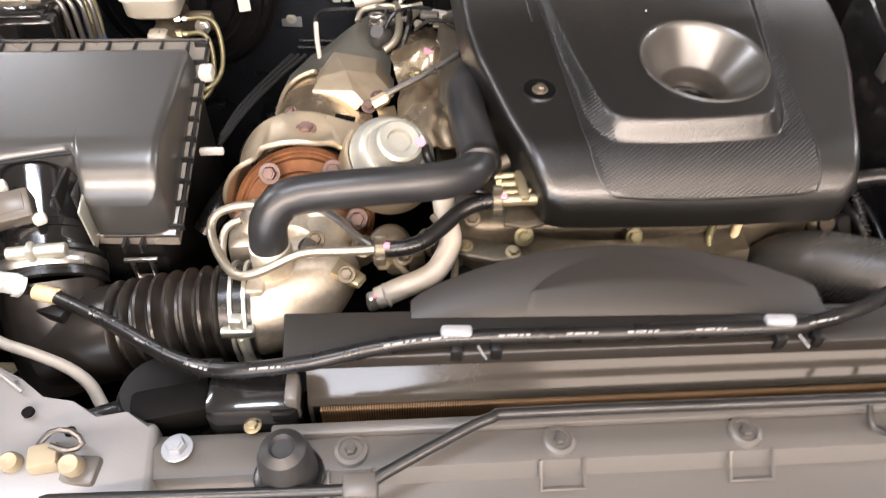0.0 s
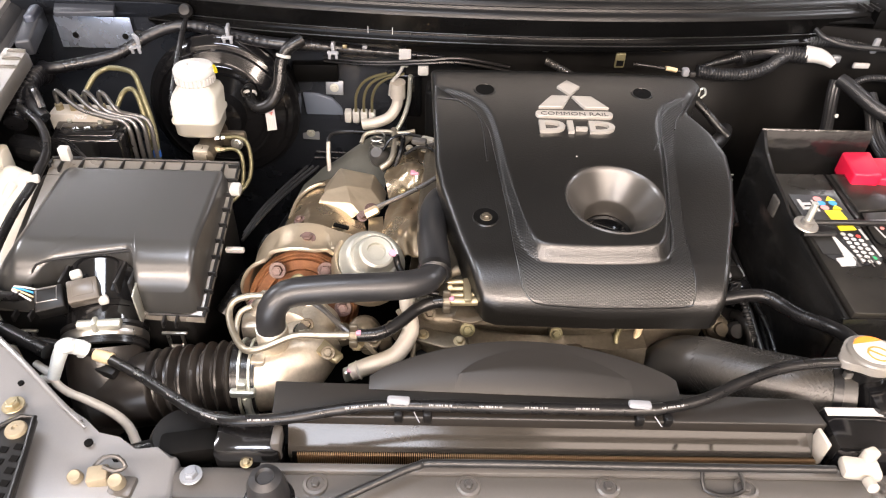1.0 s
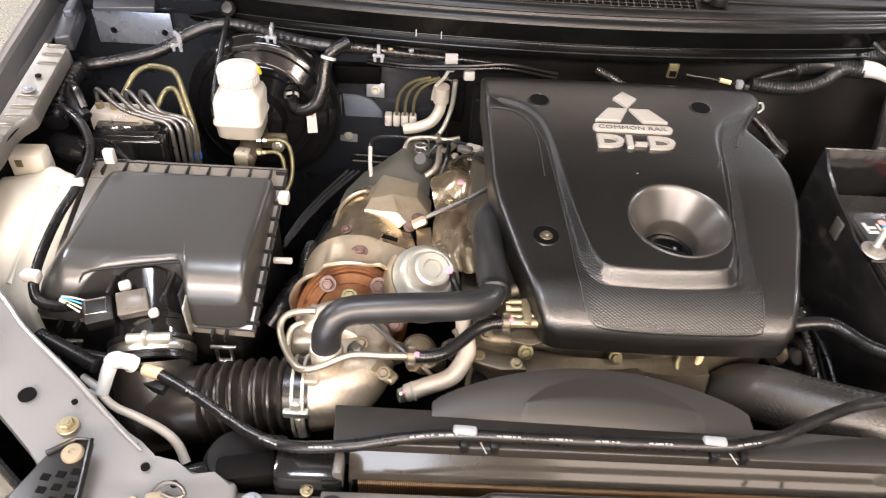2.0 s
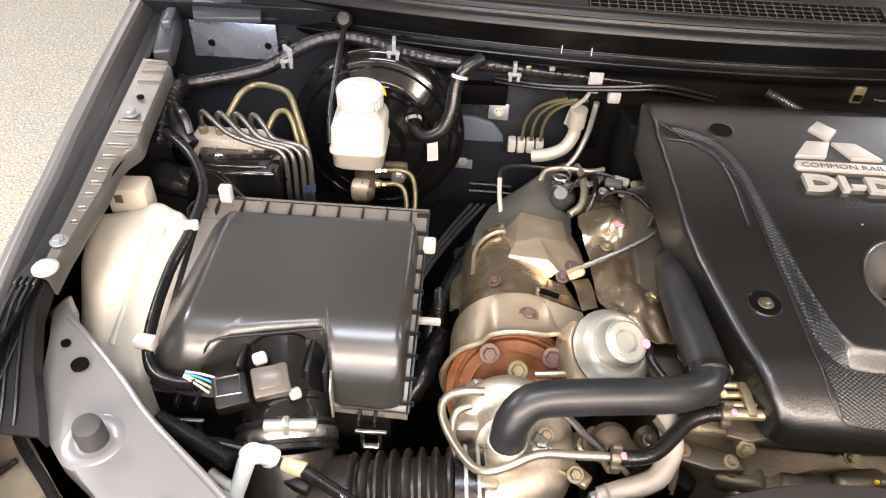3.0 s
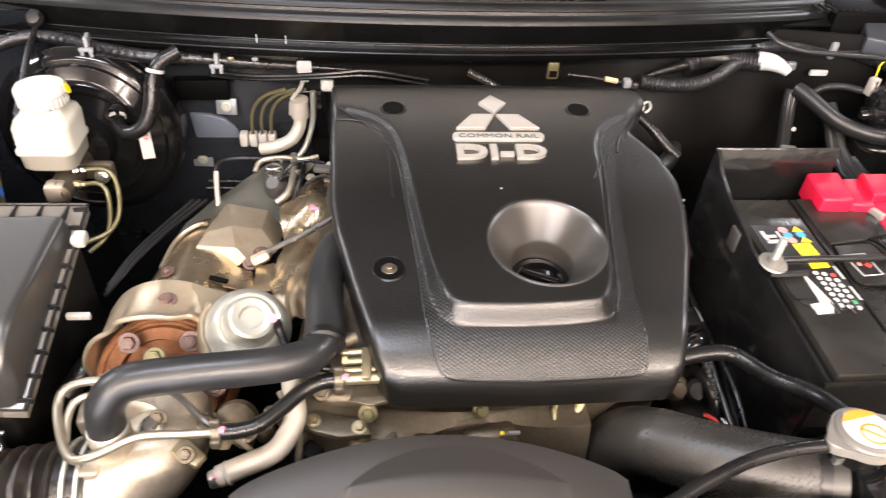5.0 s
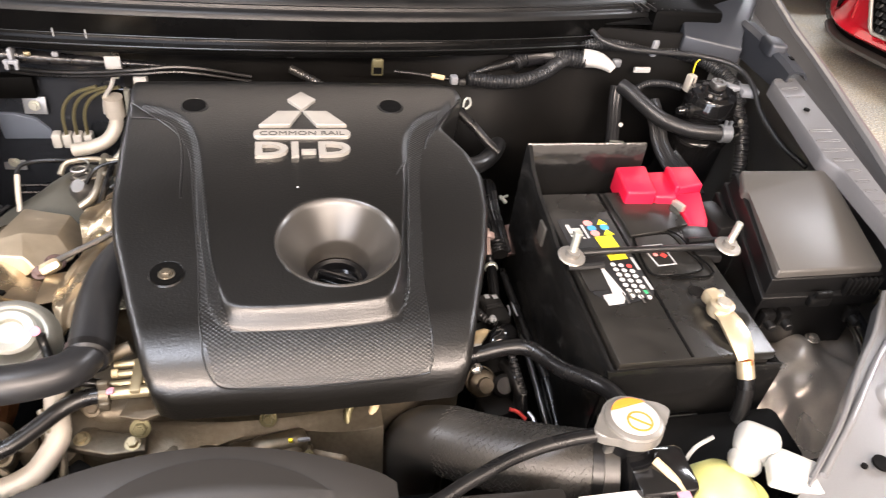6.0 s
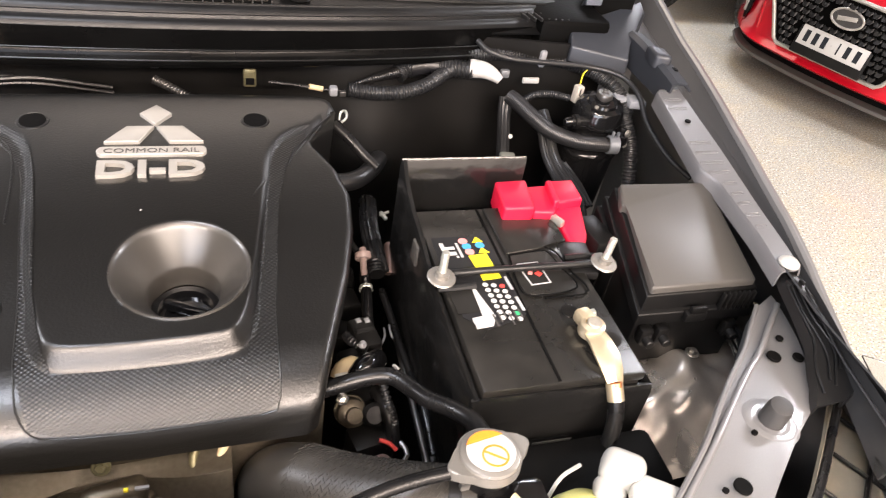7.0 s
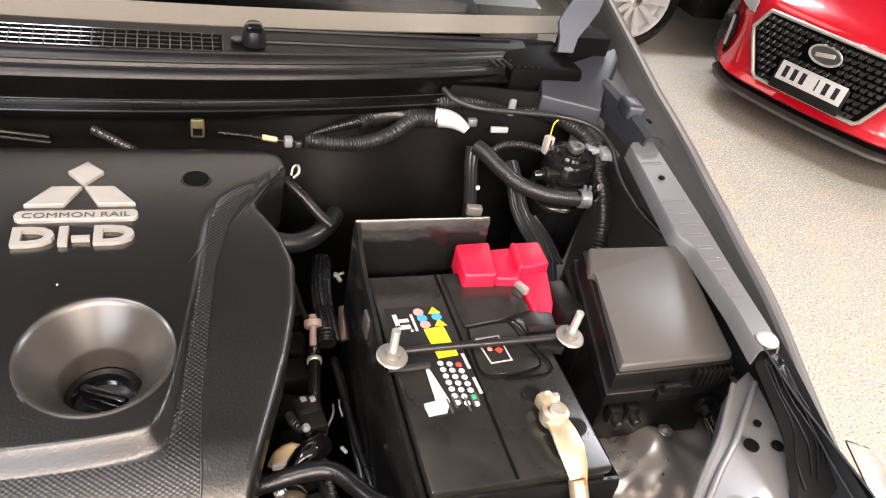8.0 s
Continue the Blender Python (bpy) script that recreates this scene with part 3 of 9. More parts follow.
        for x in (0.752, 0.757, 0.762, 0.771):
            box(MID + x, 0.552, 1.147, 0.0030, 0.008, 0.005, 0.001, bm=trim)
    for k in range(4 if s < 0 else 0):
        tube([(MID + s * (0.784 + off + 0.006 * k), 0.556, 1.152), (MID + s * (0.783 + off + 0.0065 * k), 0.53, 1.146), (MID + s * (0.766 + off + 0.0105 * k), 0.475, 1.134), (MID + s * (0.754 + off + 0.0125 * k), 0.440 + 0.002 * k, 1.125), (MID + s * (0.750 + off + 0.0120 * k), 0.424, 1.119)], 0.0017, 6, bm=trim)
        box(MID + s * (0.784 + off + 0.006 * k), 0.560, 1.152, 0.0035, 0.012, 0.006, 0.001, bm=trim)
    part("ribbed_trim", trim, SATIN, car, "ribbed black plastic strip beside the lamp")


side(-1)
side(1)

BUFFER = mat("grey_rubber_buffer", (0.040, 0.039, 0.039), 0.5, grain=0.15, scale=400, stain=0.3, stain_scale=40, dirt=(0.045, 0.044, 0.043))
# gussets from the wings to the front panel, z about 1.10
for s in (-1, 1):
    off = 0.0 if s < 0 else -0.016
    pts = [(0.785, 0.600), (0.767, 0.560), (0.744, 0.542), (0.689, 0.492), (0.648, 0.451), (0.575, 0.392), (0.521, 0.347), (0.493, 0.327), (0.474, 0.320), (0.456, 0.313), (0.436, 0.3135), (0.418, 0.307), (0.394, 0.3065), (0.38, 0.18), (0.50, 0.18), (0.545, 0.275), (0.585, 0.309), (0.631, 0.348), (0.681, 0.388), (0.716, 0.412), (0.745, 0.444), (0.760, 0.48), (0.775, 0.53), (0.795, 0.57)]
    pts = [(x + (off if x > 0.44 else 0), y) for x, y in pts]
    if s > 0:
        pts = [(0.772, 0.580), (0.736, 0.561), (0.707, 0.531), (0.676, 0.499), (0.636, 0.465), (0.605, 0.436)] + pts[5:20] + [(0.728, 0.446), (0.742, 0.472), (0.755, 0.506), (0.763, 0.536), (0.769, 0.562)]
    top = lambda x, y: 1.062 + 0.040 * smooth01((abs(x - MID) - 0.40) / 0.17)
    bm = prism([(MID + s * x, y) for x, y in (pts if s < 0 else pts[::-1])], lambda x, y: top(x, y) - 0.03, top, 0.006)
    gusset = part("gusset", bm, BODY, car, "grey painted corner gusset with studs and holes")
    lip = [(MID + s * x, y, top(MID + s * x, y) + 0.002) for x, y in pts[1:8]]
    part("rolled_edge", tube(lip, 0.003, 8), BODY, car)
    # holes are near-black discs on the surface, painted for the shade inside
    holes = ((0.732, 0.503, 0.008), (0.756, 0.527, 0.0045), (0.609, 0.366, 0.0085), (0.478, 0.305, 0.0042), (0.449, 0.2930, 0.0042), (0.56, 0.36, 0.003)) if s < 0 else ((0.704, 0.484, 0.0078), (0.733, 0.479, 0.0062), (0.729, 0.508, 0.0042), (0.618, 0.397, 0.003), (0.570, 0.346, 0.0085), (0.552, 0.346, 0.003))
    for x, y, r in holes:
        part("hole", lathe(disc(r, 0.003, 0.0003), pose(MID + s * x, y, top(MID + s * x, y) + 0.0018)), DEEP, car)
    bx, by = (0.688, 0.427) if s < 0 else (0.648, 0.410)
    stud = lathe([(0.0135, 0.0014), (0.0160, 0.0011), (0.0180, 0.0016), (0.0205, 0.0018), (0.0235, 0.0013), (0.0270, 0.0009), (0.0300, -0.001)], pose(MID + s * bx, by, 1.101), 36)
    part("stud_seat", stud, BODY, car, sharp=80)
    part("buffer", lathe([(0.0, -0.004), (0.0128, 0), (0.0125, 0.020), (0.0112, 0.026), (0.006, 0.028), (0, 0.0265)], pose(MID + s * bx, by, 1.102, 6, -4 * s), 24), BUFFER, car, "grey rubber buffer")
    rim = [(MID + s * (x - 0.0005), y, top(MID + s * x, y) + 0.0018) for x, y in pts[2:8]]
    if s > 0:
        raised = ((0.765, 0.560), (0.728, 0.526), (0.690, 0.491), (0.657, 0.466), (0.619, 0.434), (0.570, 0.392), (0.515, 0.347))
        part("rolled_edge", tube([(MID + x, y, top(MID + x, y) + 0.002) for x, y in raised], 0.0034, 10), BODY, car)
    part("rolled_edge", tube([(x - s * 0.007, y - 0.007, z) for x, y, z in rim], 0.0016, 8), BODY, car)
    for x, y, z in ((0.545, 0.309, 1.104), (0.557, 0.334, 1.102)) if s < 0 else ():
        bolt((MID + s * x, y, z), (0, 0, 1), 0.007, True, GOLDZINC, car)

# front lock panel with its plastic cover
lock = thing("front_panel", "grey-brown plastic front panel below the bonnet edge", "front panel")
rows = [[(x, y, z) for y, z in ((0.300, 1.030), (0.298, 1.052), (0.285, 1.060), (0.262, 1.058), (0.256, 1.044), (0.200, 1.040), (0.186, 1.048), (0.10, 1.040), (0.08, 0.9))] for x in [-0.20 + 0.04 * k for k in range(23)]]
part("panel_skin", loft(rows, thick=0.003), CARRIER, lock)
strip = bmesh.new()
box(0.24, 0.2925, 1.0595, 0.62, 0.010, 0.010, 0.002, bm=strip)
part("bright_edge", strip, CARRIER, lock, "pale bare metal edge strip")
for x in (-0.012, 0.14, 0.28, 0.42, 0.56):
    seat = lathe([(0, 0), (0.013, 0), (0.012, 0.003), (0.009, 0.004), (0.0085, 0.0015), (0, 0.0015)], pose(x, 0.276, 1.0585), 24)
    part("screw_seat", seat, CARRIER, lock)
    bolt((x, 0.276, 1.060), (0, 0, 1), 0.0045, False, DARKPIPE, lock)
    part("pressed_frame", tube([(x - 0.016, 0.262, 1.059), (x - 0.016, 0.246, 1.0445), (x + 0.016, 0.246, 1.0445), (x + 0.016, 0.262, 1.059)], 0.0015, 6, smooth=False), CARRIER, lock)
buffer = thing("bonnet_buffer", "round black rubber bonnet buffer on the front panel", "buffer")
part("base_flange", lathe([(0, -0.012), (0.025, -0.010), (0.025, -0.004), (0.022, -0.002), (0, -0.002)], pose(-0.055, 0.262, 1.062), 36), RUBBER, buffer)
part("rubber_cap", lathe([(0, -0.002), (0.0205, -0.002), (0.0185, 0.022), (0.0155, 0.031), (0.009, 0.035), (0.007, 0.032), (0, 0.032)], pose(-0.055, 0.262, 1.062), 36), FOAM, buffer, "worn grey-black rubber cap")
bolt((-0.135, 0.282, 1.063), (0, 0, 1), 0.0072, True, PALEBLUE, lock)
bolt((-0.085, 0.300, 1.058), (0, 0, 1), 0.0042, True, GOLDZINC, lock)

stay = thing("bonnet_stay", "long dark steel bonnet stay lying along the front panel", "bonnet stay")
part("rod", tube([(-0.26, 0.245, 1.072), (-0.02, 0.241, 1.072), (0.0, 0.243, 1.073), (0.012, 0.250, 1.074), (0.06, 0.274, 1.077), (0.09, 0.287, 1.078), (0.12, 0.290, 1.078), (0.35, 0.289, 1.078), (0.51, 0.2885, 1.078)], 0.0042, 10), SATIN, stay)
part("clip", box(-0.004, 0.242, 1.07, 0.024, 0.018, 0.016, 0.003), CARRIER, stay)
part("hook_ring", tube([(0.375, 0.286, 1.074), (0.375, 0.272, 1.066), (0.395, 0.266, 1.064), (0.415, 0.272, 1.066), (0.413, 0.286, 1.074)], 0.0022, 8), SATIN, stay)
latch = bmesh.new()
box(0.534, 0.288, 1.080, 0.038, 0.022, 0.014, 0.005, -8, bm=latch)
box(0.545, 0.298, 1.088, 0.016, 0.012, 0.018, 0.004, 20, bm=latch)
lathe(disc(0.006, 0.012), aim((0.534, 0.274, 1.083), (0, -1, 0.2)), 14, latch)
part("end_holder", latch, CASTPIPE, stay, "white plastic stay holder")
cluster = thing("latch_cluster", "small pale latch fittings on the front panel corner", "latch")
part("base", box(-0.216, 0.266, 1.068, 0.066, 0.022, 0.012, 0.003, -4), CARRIER, cluster)
part("body_block", box(-0.217, 0.270, 1.080, 0.020, 0.018, 0.014, 0.003, 12), LATCHTAN, cluster)
for x, y, r in ((-0.238, 0.270, 0.0068), (-0.198, 0.266, 0.0074)):
    part("roller", lathe([(0, 0), (r, 0.001), (r, 0.014), (r * 0.8, 0.017), (r * 0.4, 0.0165), (0, 0.015)], aim((x, y, 1.074), (0.15, -0.35, 1)), 24), LATCHTAN, cluster)
part("spring_loop", tube([(-0.224, 0.277, 1.082), (-0.214, 0.284, 1.090), (-0.200, 0.284, 1.091), (-0.192, 0.277, 1.086), (-0.200, 0.272, 1.086), (-0.212, 0.275, 1.089)], 0.0022, 8), DARKPIPE, cluster)
part("eye", lathe([(0.007, 0), (0.014, 0.001), (0.015, 0.006), (0.011, 0.009), (0.007, 0.007)], pose(-0.262, 0.277, 1.072), 24), DARKPIPE, cluster)
bracket = thing("slotted_bracket", "dark slotted plastic bracket bolted to the corner", "bracket")
bm = prism([(-0.282, 0.313), (-0.296, 0.312), (-0.318, 0.296), (-0.345, 0.225), (-0.330, 0.190), (-0.262, 0.190), (-0.268, 0.228)], 1.108, 1.114, 0.002)
part("plate", bm, SATIN, bracket)
part("raised_edge", tube([(-0.318, 0.296, 1.115), (-0.296, 0.312, 1.115), (-0.283, 0.312, 1.115), (-0.276, 0.275, 1.115), (-0.269, 0.228, 1.115), (-0.263, 0.192, 1.115)], 0.0026, 8, smooth=False), SATIN, bracket)
part("screw_head", lathe([(0, 0), (0.0100, 0), (0.0100, 0.003), (0.0085, 0.005), (0.003, 0.0056), (0.0025, 0.004), (0, 0.004)], pose(-0.294, 0.297, 1.1135, 0, 0), 28), LATCHTAN, bracket, "cream screw head")
for r in range(7):
    for c in range(3):
        part("slot", box(-0.284 - 0.0125 * c + 0.0012 * r, 0.279 - 0.0125 * r - 0.003 * c, 1.1144, 0.0075, 0.0060, 0.001, 0, -8), DEEP, bracket)

# firewall, with the bowed cowl over it
def bow(x):
    return 1.035 + 0.27 * (x - MID) ** 2


xs = [-0.50 + 0.0291 * k for k in range(51)]
wall = bmesh.new()
rows = [[(x, 1.155 + d, z) for d, z in ((-0.02, 1.185), (-0.012, 1.165), (0, 1.15), (0, 0.98), (-0.015, 0.93), (0, 0.86), (0.02, 0.55))] for x in [-0.665 + 0.05 * k for k in range(17)] if x < 0.12]
part("firewall_panel", loft(rows, thick=0.003), FIREWALL, car, "grey painted firewall, coloured dark blue-grey as in shade")
def lined(x, z):
    """The moulded lining's bulges."""
    return 1.125 - 0.045 * math.exp(-((x - 0.62) / 0.10) ** 2 - ((z - 0.98) / 0.10) ** 2) - 0.02 * math.exp(-((x - 0.80) / 0.05) ** 2 - ((z - 1.0) / 0.12) ** 2) + 0.01 * math.sin(18 * x)


rows = [[(x, lined(x, z), z) for z in [0.55 + 0.03 * k for k in range(22)]] for x in [0.05 + 0.025 * k for k in range(47)]]
lining = thing("firewall_lining", "moulded matt black sound lining on the firewall", "lining")
for a, b in ((0, 17), (16, 30), (29, 40)):
    part("lining_panel", loft(rows[a:b], thick=0.006), LINING, lining)
# near-black plates close the bay below, their shade put into the colour
part("bay_shade_floor", box(MID, 0.75, 0.56, 1.9, 1.1, 0.03), DEEP, car)
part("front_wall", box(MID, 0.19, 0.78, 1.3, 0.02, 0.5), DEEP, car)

cowl = thing("cowl_cover", "black plastic cowl cover below the windscreen", "cowl")


def lift(x):
    """The cowl sinks a little towards the wings."""
    return 0.009 - 0.055 * (x - MID) ** 2


face = [[(x, bow(x) + d, z + lift(x)) for d, z in ((0.030, 1.138), (0.004, 1.150), (0.0, 1.158), (0.001, 1.163), (0.005, 1.166), (0.006, 1.172), (0.008, 1.174), (0.005, 1.190), (0.003, 1.204), (0.012, 1.206))] for x in xs]
part("front_face", loft(face, thick=0.002), GLOSSBLACK, cowl)
part("lip_line", tube([(x, bow(x) + 0.0005, 1.1615 + lift(x)) for x in xs], 0.0013, 6), SATIN, cowl)
part("face_ridge", tube([(x, bow(x) + 0.0062, 1.1745 + lift(x)) for x in xs], 0.0009, 6), SATIN, cowl)
seal = [[(x, bow(x) + d, z + lift(x)) for d, z in ((0.004, 1.203), (0.006, 1.209), (0.013, 1.2145), (0.020, 1.2135), (0.022, 1.2175), (0.027, 1.2170), (0.030, 1.2215), (0.036, 1.2255), (0.044, 1.226), (0.050, 1.220), (0.051, 1.204))] for x in xs]
part("rubber_seal", loft(seal, thick=0.001), SEAL, cowl, "ribbed black rubber bonnet seal", sharp=60)
deck = [[(x, bow(x) * 0.4 + 0.6 * 1.07 + d - 0.024, z + lift(x) * 0.5 - 0.004) for d, z in ((0.060, 1.196), (0.075, 1.200), (0.085, 1.214), (0.150, 1.228), (0.160, 1.222))] for x in xs]
part("deck", loft(deck, thick=0.003), BLACK, cowl)
def deckpoint(x, d):
    return bow(x) * 0.4 + 0.6 * 1.07 + d - 0.024, 1.210 + lift(x) * 0.5 + (d - 0.085) / 0.065 * 0.014


slats = bmesh.new()
for k in range(33):
    x = 0.03 + 0.0136 * k
    y0, z0 = deckpoint(x, 0.089)
    y1, z1 = deckpoint(x, 0.128)
    box(0, 0, 0, 0.0016, y1 - y0, 0.006, m=look((x, (y0 + y1) / 2, (z0 + z1) / 2 + 0.001), (x, y1 + 1, z1 + 0.215)) @ pose(0, 0, 0, 90, 0, 0), bm=slats)
for j in range(5):
    d = 0.090 + 0.0096 * j
    tube([(x, deckpoint(x, d)[0], deckpoint(x, d)[1] + 0.003) for x in (0.03, 0.25, 0.46)], 0.0011, 6, bm=slats)
part("intake_grille", slats, TANKTOP, cowl, "dark grey plastic mesh air intake grille")
# near-black sheet added for the shade behind the grille bars
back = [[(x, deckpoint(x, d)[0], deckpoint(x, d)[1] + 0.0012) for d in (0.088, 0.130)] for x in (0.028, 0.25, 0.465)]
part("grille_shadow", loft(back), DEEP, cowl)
for x in (-0.30, 0.485):
    y, z = deckpoint(x, 0.115)
    part("cap", lathe(disc(0.009, 0.004), pose(x, y, z + 0.003), 20), SATIN, cowl)
for x0 in (0.53, 0.545, 0.56):
    part("moulded_step", tube([(0.52, *deckpoint(0.52, 0.09 + 2 * (x0 - 0.53))), (0.75, *deckpoint(0.75, 0.09 + 2 * (x0 - 0.53))), (0.93, *deckpoint(0.93, 0.09 + 2 * (x0 - 0.53)))], 0.0035, 8), BLACK, cowl)
louvre = bmesh.new()
for k in range(7):
    y, z = deckpoint(0.9, 0.075)
    box(0.875 + 0.012 * k, y, z + 0.006, 0.003, 0.028, 0.006, 0.001, 12, bm=louvre)
part("end_louvre", louvre, SATIN, cowl)
for x in (-0.012, 0.03):
    part("tick_mark", box(x, bow(x) + 0.007, 1.175 + lift(x), 0.0012, 0.004, 0.012), PRINT, cowl)

nozzle = thing("washer_nozzle", "small black windscreen washer nozzle on the cowl", "washer nozzle")
y, z = deckpoint(0.505, 0.118)
part("foot", lathe([(0, 0), (0.0165, 0), (0.0165, 0.006), (0.0150, 0.016), (0.0135, 0.024), (0.010, 0.030), (0.005, 0.033), (0, 0.0335)], pose(0.507, y - 0.006, z), 28), SATIN, nozzle)
part("jet", box(0.507, y - 0.014, z + 0.027, 0.022, 0.014, 0.014, 0.005, m=pose(0.507, y - 0.014, z + 0.026, 24)), GLOSS, nozzle)

screen = thing("windscreen", "sloping windscreen glass above the cowl", "windscreen")
rows = [[(x, 1.232 + 0.10 * (x - MID) ** 2 + d, 1.226 + 0.62 * d) for d in (0, 0.02, 0.2, 0.6, 0.9)] for x in [-0.62 + 0.1 * k for k in range(18)]]
part("pane", loft(rows, thick=0.005), GLASS, screen)
# pale strip whose colour stands in for a reflection in the lower glass
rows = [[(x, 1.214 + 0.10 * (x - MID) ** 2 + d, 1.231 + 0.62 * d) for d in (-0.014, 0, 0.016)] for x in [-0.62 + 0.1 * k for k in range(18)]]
part("reflection_band", loft(rows, thick=0.003), SCREENBAND, screen, "pale painted reflection along the glass")
single("dashboard", box(MID, 1.9, 1.05, 1.5, 0.9, 0.28, 0.06), MATT, "dark dashboard top behind the windscreen", "dashboard")

# hinge mounts at the rear of the wings, and the raised bonnet
hinge = thing("hinge_mount", "grey painted bonnet hinge mount at the wing's rear corner", "hinge mount", "bonnet hinge mounts")
corner = [(0.945, 1.102), (1.040, 1.070), (1.064, 1.125), (1.122, 1.190), (1.128, 1.225), (1.086, 1.214), (1.052, 1.190), (1.036, 1.184), (1.028, 1.200), (1.030, 1.232), (1.012, 1.222), (0.962, 1.156)]
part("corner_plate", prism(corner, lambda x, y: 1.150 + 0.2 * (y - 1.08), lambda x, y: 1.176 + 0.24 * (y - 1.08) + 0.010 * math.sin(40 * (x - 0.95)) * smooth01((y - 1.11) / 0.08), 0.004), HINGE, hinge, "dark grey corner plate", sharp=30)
# matt black filler box added to close the gap at the cowl's end
part("cowl_end_filler", box(0.965, 1.200, 1.145, 0.13, 0.13, 0.13, 0.01), MATT, hinge)
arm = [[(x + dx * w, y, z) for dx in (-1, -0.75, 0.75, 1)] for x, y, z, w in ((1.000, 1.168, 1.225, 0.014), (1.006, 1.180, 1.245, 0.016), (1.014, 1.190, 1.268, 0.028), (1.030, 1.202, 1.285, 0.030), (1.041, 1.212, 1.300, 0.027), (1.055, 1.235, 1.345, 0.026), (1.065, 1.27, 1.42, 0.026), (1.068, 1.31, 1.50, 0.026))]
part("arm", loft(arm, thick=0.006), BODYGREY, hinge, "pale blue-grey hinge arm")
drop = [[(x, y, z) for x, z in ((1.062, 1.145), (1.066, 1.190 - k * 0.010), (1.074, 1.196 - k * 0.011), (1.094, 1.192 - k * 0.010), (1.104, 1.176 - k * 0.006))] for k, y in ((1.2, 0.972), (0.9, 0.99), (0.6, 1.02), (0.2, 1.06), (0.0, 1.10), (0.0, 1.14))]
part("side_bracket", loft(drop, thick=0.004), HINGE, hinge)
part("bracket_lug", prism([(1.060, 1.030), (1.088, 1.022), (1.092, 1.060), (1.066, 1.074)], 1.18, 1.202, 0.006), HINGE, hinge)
part("slot", box(1.090, 1.012, 1.1855, 0.006, 0.010, 0.004), DEEP, hinge)
# near-black box added to fill the dark between arm and wing
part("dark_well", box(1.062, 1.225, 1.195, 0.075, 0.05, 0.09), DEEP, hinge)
left_mount = thing("hinge_mount", "dark grey hinge mount at the wing's rear corner", "hinge mount", "bonnet hinge mounts")
part("panel", prism([(-0.585, 1.175), (-0.475, 1.180), (-0.460, 1.112), (-0.560, 1.102)][::-1], 1.168, lambda x, y: 1.174 + 0.08 * (y - 1.08), 0.002), HINGE, left_mount)
part("slot", box(-0.508, 1.140, 1.1822, 0.024, 0.008, 0.001), DEEP, left_mount)
part("side_bracket", prism([(-0.618, 1.130), (-0.592, 1.136), (-0.566, 1.015), (-0.590, 1.006)][::-1], 1.140, lambda x, y: 1.166 + 0.05 * (y - 1.0), 0.005), HINGE, left_mount)
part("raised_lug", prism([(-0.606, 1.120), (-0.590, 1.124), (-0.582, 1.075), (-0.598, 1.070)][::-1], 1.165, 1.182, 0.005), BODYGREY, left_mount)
bonnet = thing("bonnet", "raised grey painted bonnet", "bonnet")
rows = [[(x, -y, 0.05 * (1 - (x / 0.8) ** 2) - 0.10 * (y / 1.1) ** 3) for y in [-0.05 + 0.115 * k for k in range(11)]] for x in [-0.74 + 0.148 * k for k in range(11)]]
bm = loft(rows, thick=0.02)
bm.transform(Matrix.Translation((MID, 1.33, 1.50)) @ pose(0, 0, 0, -66, 0, 0))
part("skin", bm, BODY, bonnet)
rows = [[(x, -y, 0.05 * (1 - (x / 0.8) ** 2) - 0.10 * (y / 1.1) ** 3 - 0.035) for y in [0.10 + 0.085 * k for k in range(11)]] for x in [-0.66 + 0.132 * k for k in range(11)]]
bm = loft(rows, thick=0.012)
bm.transform(Matrix.Translation((MID, 1.33, 1.50)) @ pose(0, 0, 0, -66, 0, 0))
part("lining", bm, MATT, bonnet)

# ---- engine cover ----
cover = thing("engine_cover", "textured black plastic engine cover with raised panel and filler funnel", "engine cover")
RIM = (0.339, 0.639, 0.064)
EDGE = [(0.096, 0.980), (0.099, 0.926), (0.101, 0.83), (0.105, 0.718), (0.112, 0.673), (0.134, 0.588), (0.155, 0.516), (0.163, 0.500), (0.179, 0.4935), (0.314, 0.4905), (0.447, 0.4935), (0.458, 0.502), (0.479, 0.568), (0.502, 0.637), (0.516, 0.697), (0.521, 0.750), (0.512, 0.796), (0.500, 0.823), (0.489, 0.846), (0.491, 0.864), (0.505, 0.888), (0.526, 0.908), (0.529, 0.925), (0.526, 0.952), (0.505, 0.970), (0.394, 0.987), (0.256, 0.988), (0.15, 0.985)]
PANEL_EDGE = [(0.06, 0.905), (0.130, 0.893), (0.168, 0.868), (0.187, 0.830), (0.196, 0.776), (0.203, 0.687), (0.215, 0.609), (0.228, 0.563), (0.240, 0.555), (0.30, 0.553), (0.374, 0.557), (0.387, 0.564), (0.400, 0.602), (0.411, 0.675), (0.422, 0.751), (0.428, 0.811), (0.440, 0.840), (0.455, 0.862), (0.49, 0.885), (0.60, 0.905), (0.60, 1.2), (0.06, 1.2)]


def rounded_edge(poly):
    """Cuts the corners of a closed outline twice."""
    for _ in range(2):
        poly = [q for a, b in zip(poly, poly[1:] + poly[:1]) for q in ((0.75 * a[0] + 0.25 * b[0], 0.75 * a[1] + 0.25 * b[1]), (0.25 * a[0] + 0.75 * b[0], 0.25 * a[1] + 0.75 * b[1]))]
    return poly


